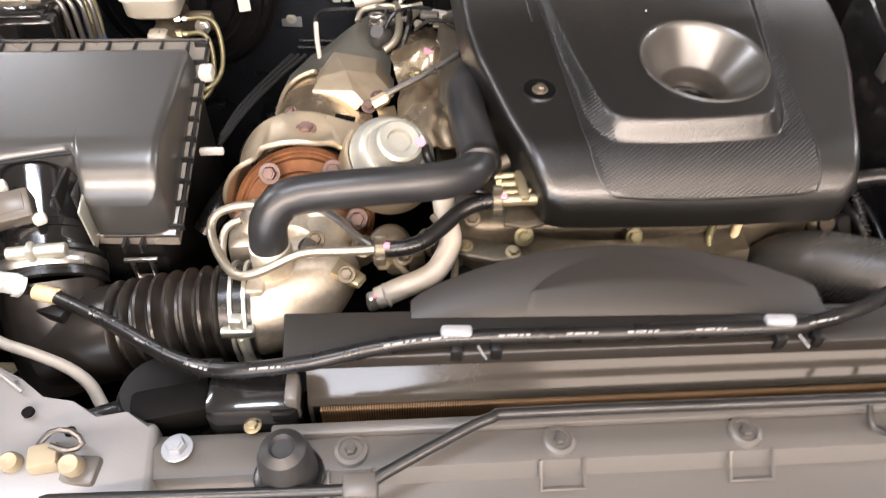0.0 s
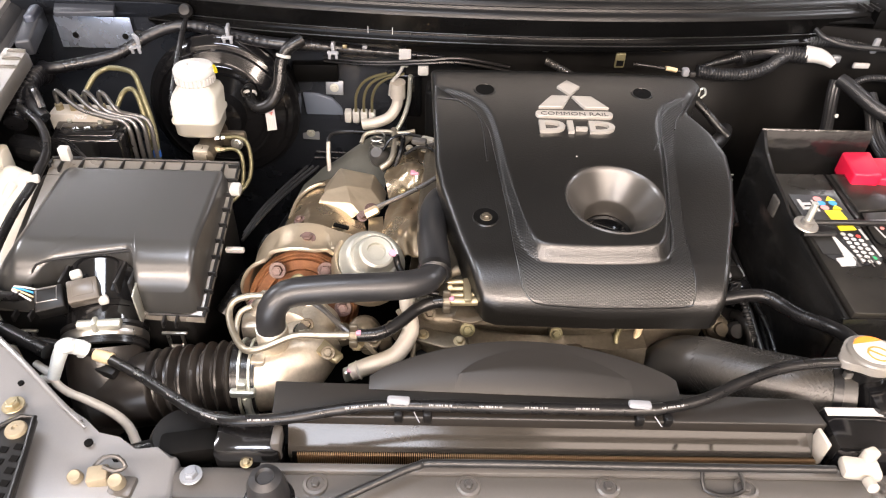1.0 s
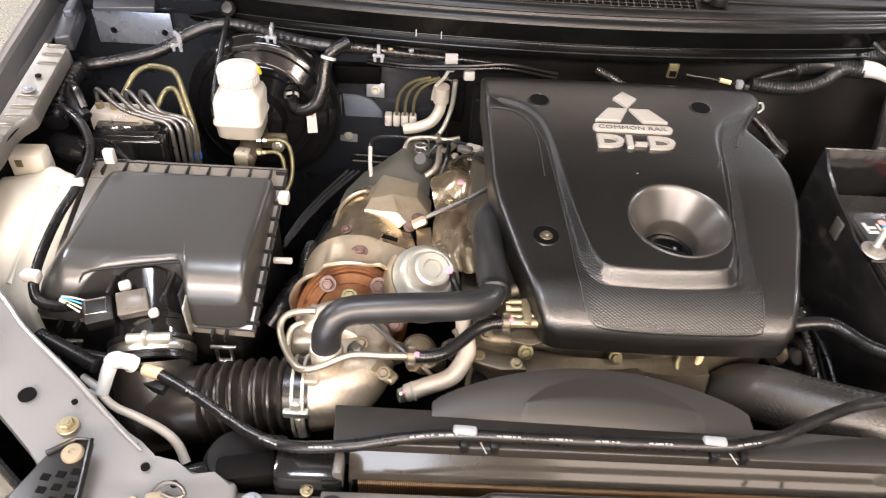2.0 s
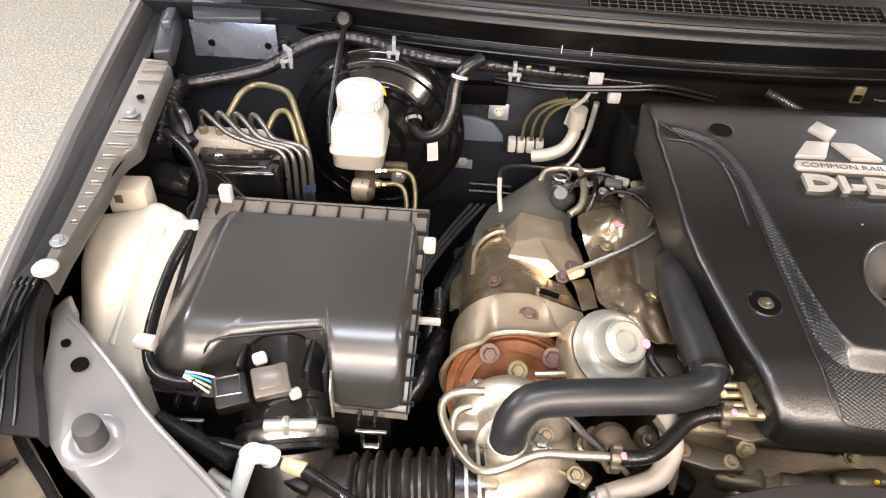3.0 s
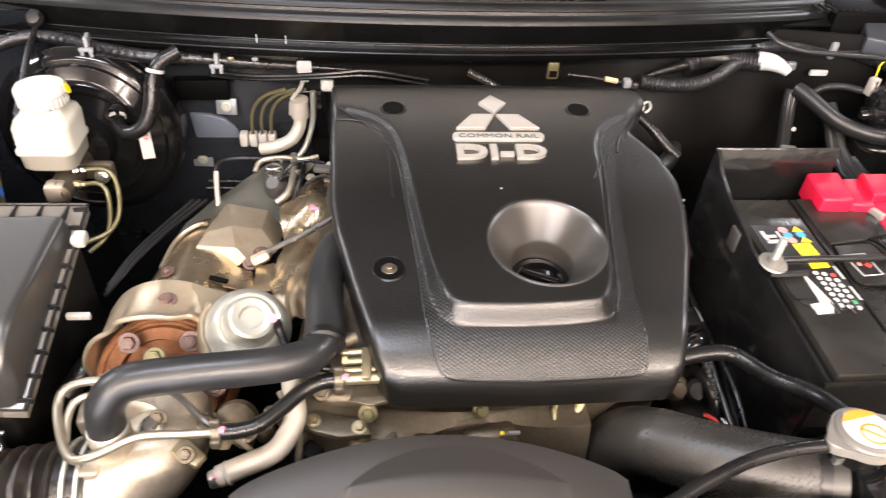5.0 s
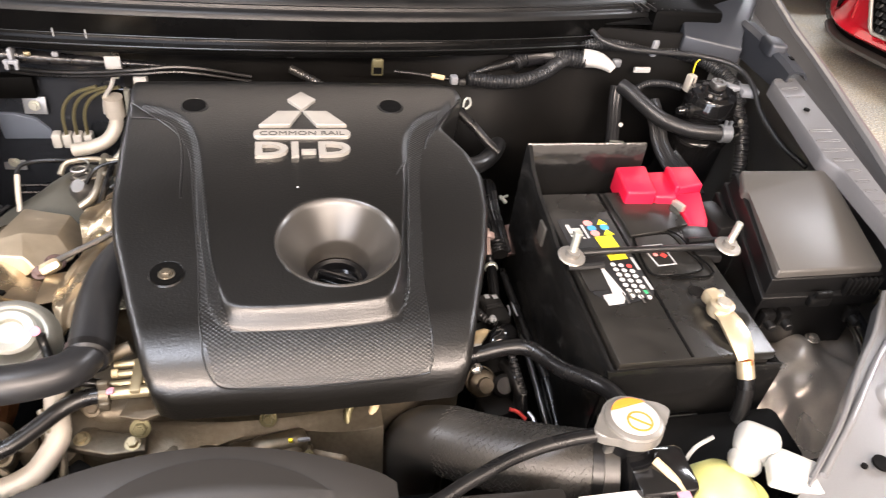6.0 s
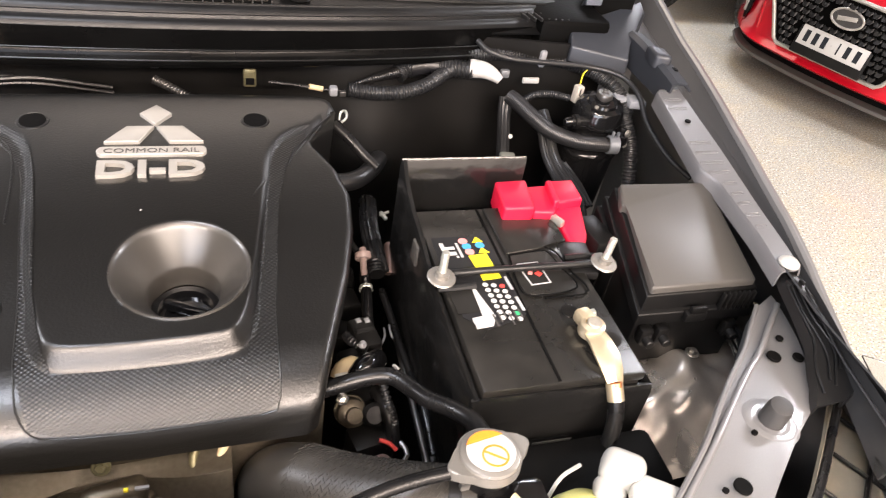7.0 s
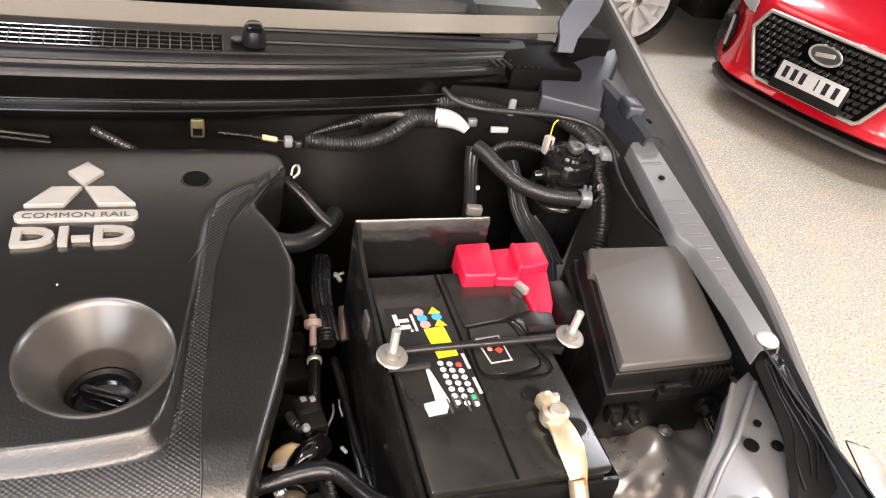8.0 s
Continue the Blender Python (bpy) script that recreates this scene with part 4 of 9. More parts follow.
def inside(x, y, poly):
    hit = False
    for (ax, ay), (bx, by) in zip(poly, poly[1:] + poly[:1]):
        if (ay > y) != (by > y) and x < ax + (y - ay) / (by - ay) * (bx - ax):
            hit = not hit
    return hit


PANEL_EDGE = rounded_edge(PANEL_EDGE)


def gap(x, y, poly):
    """Distance to a polygon's edge."""
    best = 9.0
    for (ax, ay), (bx, by) in zip(poly, poly[1:] + poly[:1]):
        dx, dy = bx - ax, by - ay
        t = min(max(((x - ax) * dx + (y - ay) * dy) / (dx * dx + dy * dy), 0), 1)
        best = min(best, math.hypot(x - ax - t * dx, y - ay - t * dy))
    return best


def crown(x, y):
    """The cover's height without its rounded rim."""
    z = 1.170 - 0.085 * (0.90 - y) - 0.05 * (x - 0.32) ** 2
    if y > 0.79:
        z -= 0.42 * (y - 0.79) ** 2
    if y > 0.945:
        z -= 9.0 * (y - 0.945) ** 2
    if not inside(x, y, PANEL_EDGE):
        d = gap(x, y, PANEL_EDGE)
        front = smooth01((0.62 - y) / 0.05)
        t = min(d / (0.009 + 0.005 * front), 1.0)
        z -= (0.005 + 0.012 * smooth01((0.76 - y) / 0.2)) * (smooth01(t) * (1 - 0.7 * front) + t * 0.7 * front)
    if y < 0.556:
        t = min((0.556 - y) / 0.066, 1.0)
        z -= 0.042 * (1 - math.sqrt(max(1 - t * t, 0)))
    return z


def rimmed(x, y):
    e = gap(x, y, EDGE)
    w = 0.008
    return crown(x, y) - (0.008 * (1 - math.sqrt(max(1 - (1 - e / w) ** 2, 0))) if e < w else 0)


def reach(ax, ay, dx, dy, poly):
    far = 9.0
    for (px, py), (qx, qy) in zip(poly, poly[1:] + poly[:1]):
        ex, ey = qx - px, qy - py
        det = dx * ey - dy * ex
        if abs(det) < 1e-9:
            continue
        t = ((px - ax) * ey - (py - ay) * ex) / det
        u = ((px - ax) * dy - (py - ay) * dx) / det
        if t > 0 and -1e-6 <= u <= 1 + 1e-6:
            far = min(far, t)
    return far


rings, N = [], 300
shares = [0, 0.004, 0.01] + [0.02 + 0.90 * (k / 58) for k in range(59)] + [0.94, 0.96, 0.975, 0.985, 0.993, 0.998, 1.0]
spokes = []
for k in range(N):
    a = 2 * math.pi * k / N
    dx, dy = math.cos(a), math.sin(a)
    spokes.append((dx, dy, reach(RIM[0], RIM[1], dx, dy, EDGE)))
for s in shares:
    ring = []
    for dx, dy, far in spokes:
        r = RIM[2] + (far - RIM[2]) * s
        x, y = RIM[0] + dx * r, RIM[1] + dy * r
        ring.append((x, y, rimmed(x, y) + (0.002 * (1 - s / 0.01) if s < 0.01 else 0)))
    rings.append(ring)
rings.append([(x, y, z - 0.004) for x, y, z in rings[-1]])
rings.append([(x + 0.004 * (0.32 - x) / 0.2, y, min(z - 0.003, 1.060 + 0.012 * smooth01((y - 0.52) / 0.1))) for x, y, z in rings[-1]])
part("shell", loft(rings, closed=True), COVER, cover, sharp=50)
rim_z = crown(RIM[0], RIM[1])
funnel = lathe([(0.0655, -0.0005), (0.0645, 0.0022), (0.0625, 0.0015), (0.0595, -0.003), (0.0365, -0.034), (0.0345, -0.038), (0.033, -0.060)], pose(RIM[0], RIM[1], rim_z, 4.9, 0, 0), 72)
part("funnel", funnel, FUNNEL, cover, "smooth black filler funnel")
web = bmesh.new()
def weave_sheet(quads):
    rows = []
    for (ax, ay), (bx, by) in quads:
        rows.append([(ax + (bx - ax) * t, ay + (by - ay) * t, crown(ax + (bx - ax) * t, ay + (by - ay) * t) + 0.0013) for t in [k / 14 for k in range(15)]])
    loft(rows, bm=web)


def between(table, n):
    out = []
    for (p, q), (u, v) in zip(table, table[1:]):
        for k in range(n):
            t = k / n
            out.append(((p[0] + (u[0] - p[0]) * t, p[1] + (u[1] - p[1]) * t), (q[0] + (v[0] - q[0]) * t, q[1] + (v[1] - q[1]) * t)))
    return out + [table[-1]]


weave_sheet(between([((0.118, 0.889), (0.124, 0.896)), ((0.147, 0.858), (0.163, 0.872)), ((0.168, 0.828), (0.184, 0.838)), ((0.182, 0.79), (0.194, 0.79)), ((0.188, 0.735), (0.201, 0.735)), ((0.194, 0.68), (0.207, 0.68)), ((0.200, 0.622), (0.213, 0.622)), ((0.204, 0.563), (0.225, 0.563)), ((0.207, 0.542), (0.234, 0.541))], 8))
weave_sheet(between([((0.462, 0.870), (0.490, 0.880)), ((0.446, 0.845), (0.474, 0.850)), ((0.437, 0.815), (0.458, 0.815)), ((0.426, 0.74), (0.440, 0.74)), ((0.414, 0.66), (0.431, 0.66)), ((0.407, 0.605), (0.424, 0.605)), ((0.394, 0.541), (0.421, 0.542))], 8))
weave_sheet(between([((0.207, 0.542), (0.219, 0.5010)), ((0.234, 0.541), (0.240, 0.4965)), ((0.30, 0.539), (0.31, 0.4950)), ((0.394, 0.541), (0.406, 0.4965)), ((0.421, 0.542), (0.419, 0.5025))], 10))
part("weave_insert", web, WEAVE, cover, "diamond weave textured band")
part("weave_edge", tube([(x, y, crown(x, y) + 0.0005) for x, y in ((0.105, 0.900), (0.147, 0.857), (0.168, 0.827), (0.1815, 0.79), (0.1875, 0.735), (0.1935, 0.68), (0.1995, 0.622), (0.2035, 0.563), (0.206, 0.542), (0.210, 0.514), (0.221, 0.4990), (0.245, 0.4955), (0.31, 0.4942), (0.404, 0.4958), (0.418, 0.501), (0.4215, 0.520), (0.4220, 0.542), (0.4245, 0.605), (0.4315, 0.66))], 0.0009, 6), COVER, cover)
# near-black discs laid on top stand in for the shade inside holes
for x, y in ((0.180, 0.889), (0.4245, 0.888)):
    part("bolt_hole", lathe([(0.0150, 0.0004), (0.0140, 0.0020), (0, 0.0018)], pose(x, y, crown(x, y), 4.9), 36), DEEP, cover)
    part("hole_rim", lathe([(0.0175, -0.0005), (0.0165, 0.0018), (0.0145, 0.0022), (0.0138, 0.0010)], pose(x, y, crown(x, y), 4.9), 36), COVER, cover)
cz = crown(0.170, 0.617)
part("bolt_well", lathe([(0.0175, -0.0005), (0.0165, 0.0016), (0.0150, 0.0010), (0.0125, -0.004)], pose(0.170, 0.617, cz, 4.9), 36), COVER, cover)
part("well_floor", lathe([(0.0158, 0.0020), (0.0130, 0.0018), (0, 0.0017)], pose(0.170, 0.617, cz, 4.9), 28), DEEP, cover)
bolt((0.170, 0.615, cz + 0.0015), (0, 0, 1), 0.0052, True, DULLALLOY, cover)
# badge: three plain lozenges, a name bar and raised letters
def on_cover(x, y, lift=0.0):
    slope = math.degrees(math.atan((crown(x, y + 0.004) - crown(x, y - 0.004)) / 0.008))
    return pose(x, y, crown(x, y) + lift, slope, 0, 0)


def lozenge(points, name="badge_lozenge"):
    part(name, prism(points, lambda x, y: crown(x, y) - 0.001, lambda x, y: crown(x, y) + 0.0045, 0.0008), CHROME, cover, "satin chrome badge piece")


lozenge([(0.3105, 0.920), (0.2925, 0.899), (0.3105, 0.874), (0.3285, 0.899)])
lozenge([(0.3095, 0.870), (0.2800, 0.870), (0.2575, 0.838), (0.2945, 0.838)][::-1])
lozenge([(0.3115, 0.870), (0.3265, 0.838), (0.3635, 0.838), (0.3410, 0.870)][::-1])
bar = [(0.309 + sx * 0.051 + 0.0065 * math.cos(a), 0.8205 + 0.0075 * math.sin(a)) for sx, a0 in ((1, -90), (-1, 90)) for a in [radians(a0 + 22.5 * k) for k in range(9)]]
name_bar = part("name_bar", prism(bar, lambda x, y: crown(x, y) - 0.001, lambda x, y: crown(x, y) + 0.0045, 0.0008), CHROME, cover, "satin chrome name bar")
words("small_lettering", "COMMON RAIL", on_cover(0.309, 0.8195, 0.0046), 0.100, 0.0080, LIDGREY, name_bar, 0.0003, "small grey letters", 0.0)
words("large_lettering", "DI-D", on_cover(0.309, 0.789, 0.002), 0.110, 0.0255, CHROME, cover, 0.0032, "satin chrome letters", 0.028)
part("chip", box(0.30, 0.725, crown(0.30, 0.725) + 0.0003, 0.002, 0.002, 0.0006), PRINT, cover)
# thin grooves on the shoulders
part("groove", tube([(x, y, crown(x, y) + 0.0004) for x, y in ((0.108, 0.872), (0.135, 0.868), (0.160, 0.848), (0.172, 0.80), (0.176, 0.72))], 0.0014, 6), SATIN, cover)
part("groove", tube([(x, y, crown(x, y) + 0.0004) for x, y in ((0.520, 0.905), (0.500, 0.880), (0.482, 0.855), (0.466, 0.83), (0.456, 0.80))], 0.0014, 6), SATIN, cover)
# filler block added to keep the space behind the cover dark
single("rear_dark_filler", prism([(0.088, 0.985), (0.090, 1.075), (0.52, 1.075), (0.53, 0.965)], 0.93, lambda x, y: 1.108 - 0.25 * (y - 0.98), 0.008), DEEP, "near-black filler block behind the engine cover", "foam block")
cap = thing("oil_filler_cap", "glossy black oil filler cap inside the funnel", "oil cap")
part("cap_disc", lathe([(0, 0), (0.037, 0), (0.037, 0.010), (0.034, 0.013), (0.027, 0.0135), (0.025, 0.006), (0, 0.006)], pose(0.339, 0.641, 1.078), 40), GLOSS, cap)
part("cap_grip", box(0.339, 0.641, 1.091, 0.046, 0.010, 0.012, 0.004, -28), GLOSS, cap)

for wy in (0.42, 3.05):
    for s in (-1, 1):
        part("tyre", lathe([(0.23, -0.11), (0.34, -0.115), (0.372, -0.09), (0.376, 0), (0.372, 0.09), (0.34, 0.115), (0.23, 0.11)], pose(MID + s * 0.78, wy, 0.376, 0, 90, 0), 40), RUBBER, car)
part("chassis", box(MID, 1.75, 0.42, 1.1, 3.3, 0.16, 0.03), DEEP, car)
hull = [[(MID + x, y, z) for x, z in ((-0.86, 0.36), (-0.93, 0.60), (-0.935, 0.85), (-0.90, w), (0.90, w), (0.935, 0.85), (0.93, 0.60), (0.86, 0.36))] for y, w in ((1.56, 1.16), (1.7, 1.17), (2.6, 1.18), (3.6, 1.18), (4.1, 1.16), (4.35, 1.05))]
part("rear_body", loft(hull, closed=True, caps=True), BODY, car)
roof = [[(MID + x, y, z) for x, z in ((-0.80, 1.17), (-0.70, h - 0.05), (-0.55, h), (0.55, h), (0.70, h - 0.05), (0.80, 1.17))] for y, h in ((2.15, 1.70), (2.5, 1.79), (3.3, 1.80), (3.95, 1.74), (4.25, 1.30))]
part("cabin", loft(roof, caps=True, thick=0.01), BODYDARK, car)
for s in (-1, 1):
    part("bumper_side", box(MID + s * 0.62, 0.16, 0.72, 0.62, 0.16, 0.44, 0.05, s * 24), BODY, car)
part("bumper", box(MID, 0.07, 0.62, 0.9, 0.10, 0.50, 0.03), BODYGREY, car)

# ---- left side: air cleaner, tank, brake parts ----
air = thing("air_cleaner", "black plastic air cleaner box with clipped lid", "air cleaner")


def flange_z(x, y):
    return 1.032 + 0.262 * (y - 0.511)


LID = [(-0.448, 0.738), (-0.452, 0.71), (-0.450, 0.560), (-0.446, 0.536), (-0.436, 0.530), (-0.398, 0.526), (-0.388, 0.530), (-0.378, 0.543), (-0.368, 0.552), (-0.330, 0.560), (-0.280, 0.568), (-0.2715, 0.563), (-0.2655, 0.533), (-0.258, 0.527), (-0.206, 0.527), (-0.199, 0.530), (-0.195, 0.538), (-0.194, 0.72), (-0.196, 0.732), (-0.204, 0.737)]
NOTCH = [(-0.388, 0.530), (-0.378, 0.543), (-0.368, 0.552), (-0.330, 0.560), (-0.280, 0.568), (-0.2715, 0.563), (-0.2655, 0.533)]


def roll(t):
    t = min(max(t, 0.0), 1.0)
    return 1 - math.sqrt(1 - t * t)


def lid_top(x, y):
    """The lid's rounded top: a long roll at the front, shorter ones at the sides, a crisp edge round the cut-out."""
    z = 1.1125 - 0.056 * roll((0.583 - y) / 0.058) - 0.046 * max(0.0, (-0.411 - x) / 0.041) ** 1.25 - 0.010 * roll((x + 0.203) / 0.0095) - 0.009 * roll((y - 0.728) / 0.0095)
    d = min(gap(x, y, [a, b]) for a, b in zip(NOTCH, NOTCH[1:]))
    return z - 0.005 * roll(1 - d / 0.007)


rings, hub = [], (-0.285, 0.665)
aims = [(math.cos(2 * math.pi * k / 280), math.sin(2 * math.pi * k / 280)) for k in range(280)]
aims = [(dx, dy, reach(hub[0], hub[1], dx, dy, LID)) for dx, dy in aims]
for q in [0.002, 0.2, 0.4] + [0.5 + 0.02 * k for k in range(20)] + [0.91, 0.93, 0.945, 0.96, 0.97, 0.98, 0.988, 0.995, 1.0]:
    rings.append([(hub[0] + dx * far * q, hub[1] + dy * far * q, lid_top(hub[0] + dx * far * q, hub[1] + dy * far * q)) for dx, dy, far in aims])
rings.append([(x + 0.04 * (x - hub[0]), y + 0.02 * (y - hub[1]), max(flange_z(x, y) + 0.002, 0.99)) for x, y, z in rings[-1]])
part("lid", loft(rings, closed=True), LIDBLACK, air, "satin black lid with a cut-out front", sharp=50)
part("lid_edge", tube([(x, y, z) for x, y, z in ((-0.392, 0.530, 1.07), (-0.387, 0.541, 1.094), (-0.376, 0.549, 1.1), (-0.330, 0.557, 1.103), (-0.274, 0.566, 1.105), (-0.266, 0.560, 1.102), (-0.260, 0.532, 1.06))], 0.0018, 8), SATIN, air)
FL = [(-0.452, 0.770), (-0.452, 0.534), (-0.186, 0.521), (-0.182, 0.768)]
part("flange", prism(FL, lambda x, y: flange_z(x, y) - 0.010, lambda x, y: flange_z(x, y) + 0.001, 0.001), FLANGEPL, air)
part("lower_box", prism([(-0.455, 0.755), (-0.455, 0.535), (-0.205, 0.528), (-0.198, 0.752)], 0.82, lambda x, y: flange_z(x, y) - 0.008, 0.004), BLACK, air)
part("rim", tube([(x, y, flange_z(x, y) + 0.002) for x, y in ((-0.452, 0.760), (-0.452, 0.770), (-0.182, 0.768), (-0.186, 0.521), (-0.255, 0.524))], 0.0024, 6, smooth=False), SATIN, air)
for k in range(10):
    y = 0.530 + 0.0255 * k
    part("web", box(-0.188, y, flange_z(0, y) + 0.003, 0.016, 0.0022, 0.008, 0.0006), SATIN, air)
for k in range(9):
    x = -0.435 + 0.029 * k
    part("web", box(x, 0.755, flange_z(0, 0.755) + 0.003, 0.0024, 0.024, 0.008, 0.0006), SATIN, air)
for x, y in ((-0.420, 0.519), (-0.400, 0.519), (-0.234, 0.514), (-0.218, 0.514)):
    part("web", box(x, y, flange_z(x, y) + 0.001, 0.003, 0.014, 0.010, 0.0008), SATIN, air)
for x in (-0.408, -0.222):
    clip = bmesh.new()
    box(x, 0.507, 1.020, 0.032, 0.004, 0.004, 0.001, bm=clip)
    box(x - 0.009, 0.507, 1.006, 0.004, 0.004, 0.03, 0.001, bm=clip)
    box(x + 0.009, 0.507, 1.006, 0.004, 0.004, 0.03, 0.001, bm=clip)
    box(x, 0.505, 0.996, 0.016, 0.006, 0.006, 0.001, bm=clip)
    part("spring_clip", clip, STEEL, air)
part("corner_clip", box(-0.178, 0.716, 1.092, 0.015, 0.018, 0.014, 0.003), WHITE, air, "white corner clip")
part("loop", tube([(-0.462, 0.73, 1.08), (-0.468, 0.745, 1.10), (-0.455, 0.757, 1.106), (-0.448, 0.75, 1.085)], 0.002, 6), BLACK, air)

maf = thing("air_meter", "black plastic air flow meter tube with grey sensor", "air meter")
A0, A1 = Vector((-0.322, 0.585, 1.062)), Vector((-0.303, 0.487, 1.012))
AX = (A1 - A0).normalized()
L = (A1 - A0).length
part("tube", lathe([(0.0, 0), (0.046, 0), (0.046, L * 0.55), (0.0475, L * 0.56), (0.0475, L * 0.62), (0.046, L * 0.63), (0.046, L), (0.0, L)], aim(A0, AX), 48), GLOSS, maf)
band = bmesh.new()
lathe([(0.0465, L * 0.78), (0.051, L * 0.79), (0.051, L * 0.83), (0.049, L * 0.84), (0.049, L * 1.0), (0.051, L * 1.01), (0.051, L * 1.05), (0.046, L * 1.06)], aim(A0, AX), 48, band)
part("rubber_collar", band, RUBBER, maf)
part("clamp_band", lathe([(0.0500, L * 0.86), (0.0508, L * 0.87), (0.0508, L * 0.96), (0.0500, L * 0.97)], aim(A0, AX), 48), STEEL, maf)
cl = bmesh.new()
box(-0.291, 0.478, 1.062, 0.044, 0.008, 0.008, 0.003, 6, bm=cl)
box(-0.297, 0.477, 1.064, 0.007, 0.014, 0.022, 0.003, 6, bm=cl)
lathe(disc(0.006, 0.05), aim((-0.318, 0.476, 1.066), (1, 0.1, 0)), 12, cl)
part("clamp_screw", cl, ZINC, maf)
sens = box(0, 0, 0, 0.035, 0.030, 0.018, 0.003, m=pose(-0.316, 0.510, 1.088, 24, 0, 20))
part("sensor_body", sens, SENSOR, maf, "brown-grey sensor block")
part("sensor_plate", box(0, 0, 0, 0.024, 0.018, 0.002, 0.001, m=pose(-0.315, 0.508, 1.0965, 24, 0, 20)), SENSOR, maf)
part("connector", box(0, 0, 0, 0.032, 0.032, 0.022, 0.003, m=pose(-0.351, 0.497, 1.084, 20, 0, 22)), BLACK, maf)
part("lock_frame", tube([(-0.361, 0.486, 1.092), (-0.340, 0.493, 1.092), (-0.345, 0.508, 1.099), (-0.366, 0.501, 1.099), (-0.361, 0.486, 1.092)], 0.0015, 6, smooth=False), DARKPIPE, maf)
for x, y, z, w in ((-0.331, 0.531, 1.096, 0.014), (-0.292, 0.503, 1.082, 0.012)):
    part("screw_cover", box(x, y, z, w, w * 0.9, 0.010, 0.0035, 30), WHITE, maf)
for x in (-0.352, -0.285, -0.268):
    part("rib", box(x, 0.545, 1.072, 0.004, 0.040, 0.034, 0.001), SATIN, maf)
part("side_plate", box(-0.263, 0.532, 1.058, 0.0024, 0.048, 0.050, 0.0008, 8), ZINC, maf)

duct = thing("intake_duct", "black rubber intake duct with ribbed bellows", "intake duct")
bend = bmesh.new()
tube([(-0.303, 0.489, 1.013), (-0.301, 0.476, 1.000), (-0.298, 0.462, 0.982), (-0.296, 0.452, 0.962), (-0.296, 0.448, 0.940)], 0.046, 28, bm=bend)
lathe([(0, -0.046), (0.018, -0.0423), (0.0325, -0.0325), (0.0423, -0.018), (0.046, 0), (0.0423, 0.018), (0.0325, 0.0325), (0.018, 0.0423), (0, 0.046)], pose(-0.292, 0.452, 0.972), 28, bend)
tube([(-0.298, 0.450, 0.968), (-0.27, 0.449, 0.975), (-0.250, 0.449, 0.981), (-0.228, 0.450, 0.985)], 0.0455, 28, bm=bend)
part("elbow", bend, DUCTRUBBER, duct, sharp=60)
part("bellows", tube([(-0.230, 0.450, 0.985), (-0.20, 0.452, 0.990), (-0.165, 0.454, 0.995), (-0.130, 0.456, 0.998)], 0.0475, 36, ribs=(0.0134, 0.010)), DUCTRUBBER, duct)
part("cuff", tube([(-0.134, 0.456, 0.998), (-0.106, 0.457, 0.999)], 0.046, 32, smooth=False), RUBBER, duct)
for x in (-0.124, -0.112):
    part("clamp_wire", lathe([(0.046, -0.002), (0.049, -0.0015), (0.049, 0.0015), (0.046, 0.002)], aim((x, 0.456, 0.9985), (1, 0.05, 0.03)), 36), ZINC, duct)
cl = bmesh.new()
box(-0.118, 0.417, 1.020, 0.030, 0.012, 0.010, 0.003, bm=cl)
lathe(disc(0.005, 0.03), aim((-0.116, 0.415, 1.014), (0.15, -0.2, -1)), 10, cl)
box(-0.118, 0.420, 1.030, 0.012, 0.012, 0.012, 0.003, bm=cl)
part("clamp_tongue", cl, ZINC, duct)

tank = thing("coolant_tank", "milky white plastic coolant tank beside the air box", "tank")
TK = [(-0.597, 0.768), (-0.560, 0.784), (-0.522, 0.786), (-0.490, 0.776), (-0.470, 0.757), (-0.462, 0.70), (-0.458, 0.64), (-0.462, 0.585), (-0.485, 0.566), (-0.530, 0.580), (-0.572, 0.625), (-0.590, 0.69)]
def bowl(x, y):
    lobes = 0.016 * math.exp(-((x + 0.515) / 0.020) ** 2 - ((y - 0.765) / 0.020) ** 2) + 0.014 * math.exp(-((x + 0.484) / 0.012) ** 2 - ((y - 0.752) / 0.014) ** 2) + 0.010 * math.exp(-((x + 0.545) / 0.018) ** 2 - ((y - 0.640) / 0.040) ** 2) + 0.008 * math.exp(-((x + 0.495) / 0.012) ** 2 - ((y - 0.66) / 0.06) ** 2)
    return 1.022 + 0.060 * smooth01((y - 0.56) / 0.19) - 0.010 * math.exp(-((x + 0.52 - 0.2 * (y - 0.65)) / 0.010) ** 2) * smooth01((0.74 - y) / 0.06) + lobes


rings = []
ccx, ccy = -0.525, 0.685
for s, dz in ((0.02, 0.006), (0.15, 0.0055), (0.3, 0.004), (0.42, 0.002), (0.55, 0.0), (0.65, -0.001), (0.75, -0.003), (0.82, -0.0055), (0.88, -0.009), (0.92, -0.013), (0.96, -0.020), (1.0, -0.036), (1.0, -0.08), (0.98, -0.14), (0.9, -0.3)):
    ring = []
    for x, y in [q for a, b in zip(TK, TK[1:] + TK[:1]) for q in [(a[0] + (b[0] - a[0]) * k / 5, a[1] + (b[1] - a[1]) * k / 5) for k in range(5)]]:
        px, py = ccx + (x - ccx) * s, ccy + (y - ccy) * s
        ring.append((px, py, bowl(px, py) + dz + 0.004 * math.sin(22 * px + 30 * py)))
    rings.append(ring)
part("body", loft(rings, closed=True, caps=True), TANKWHITE, tank, sharp=70)
part("neck_block", box(-0.560, 0.793, 1.076, 0.050, 0.034, 0.044, 0.006, 4), TANKWHITE, tank)
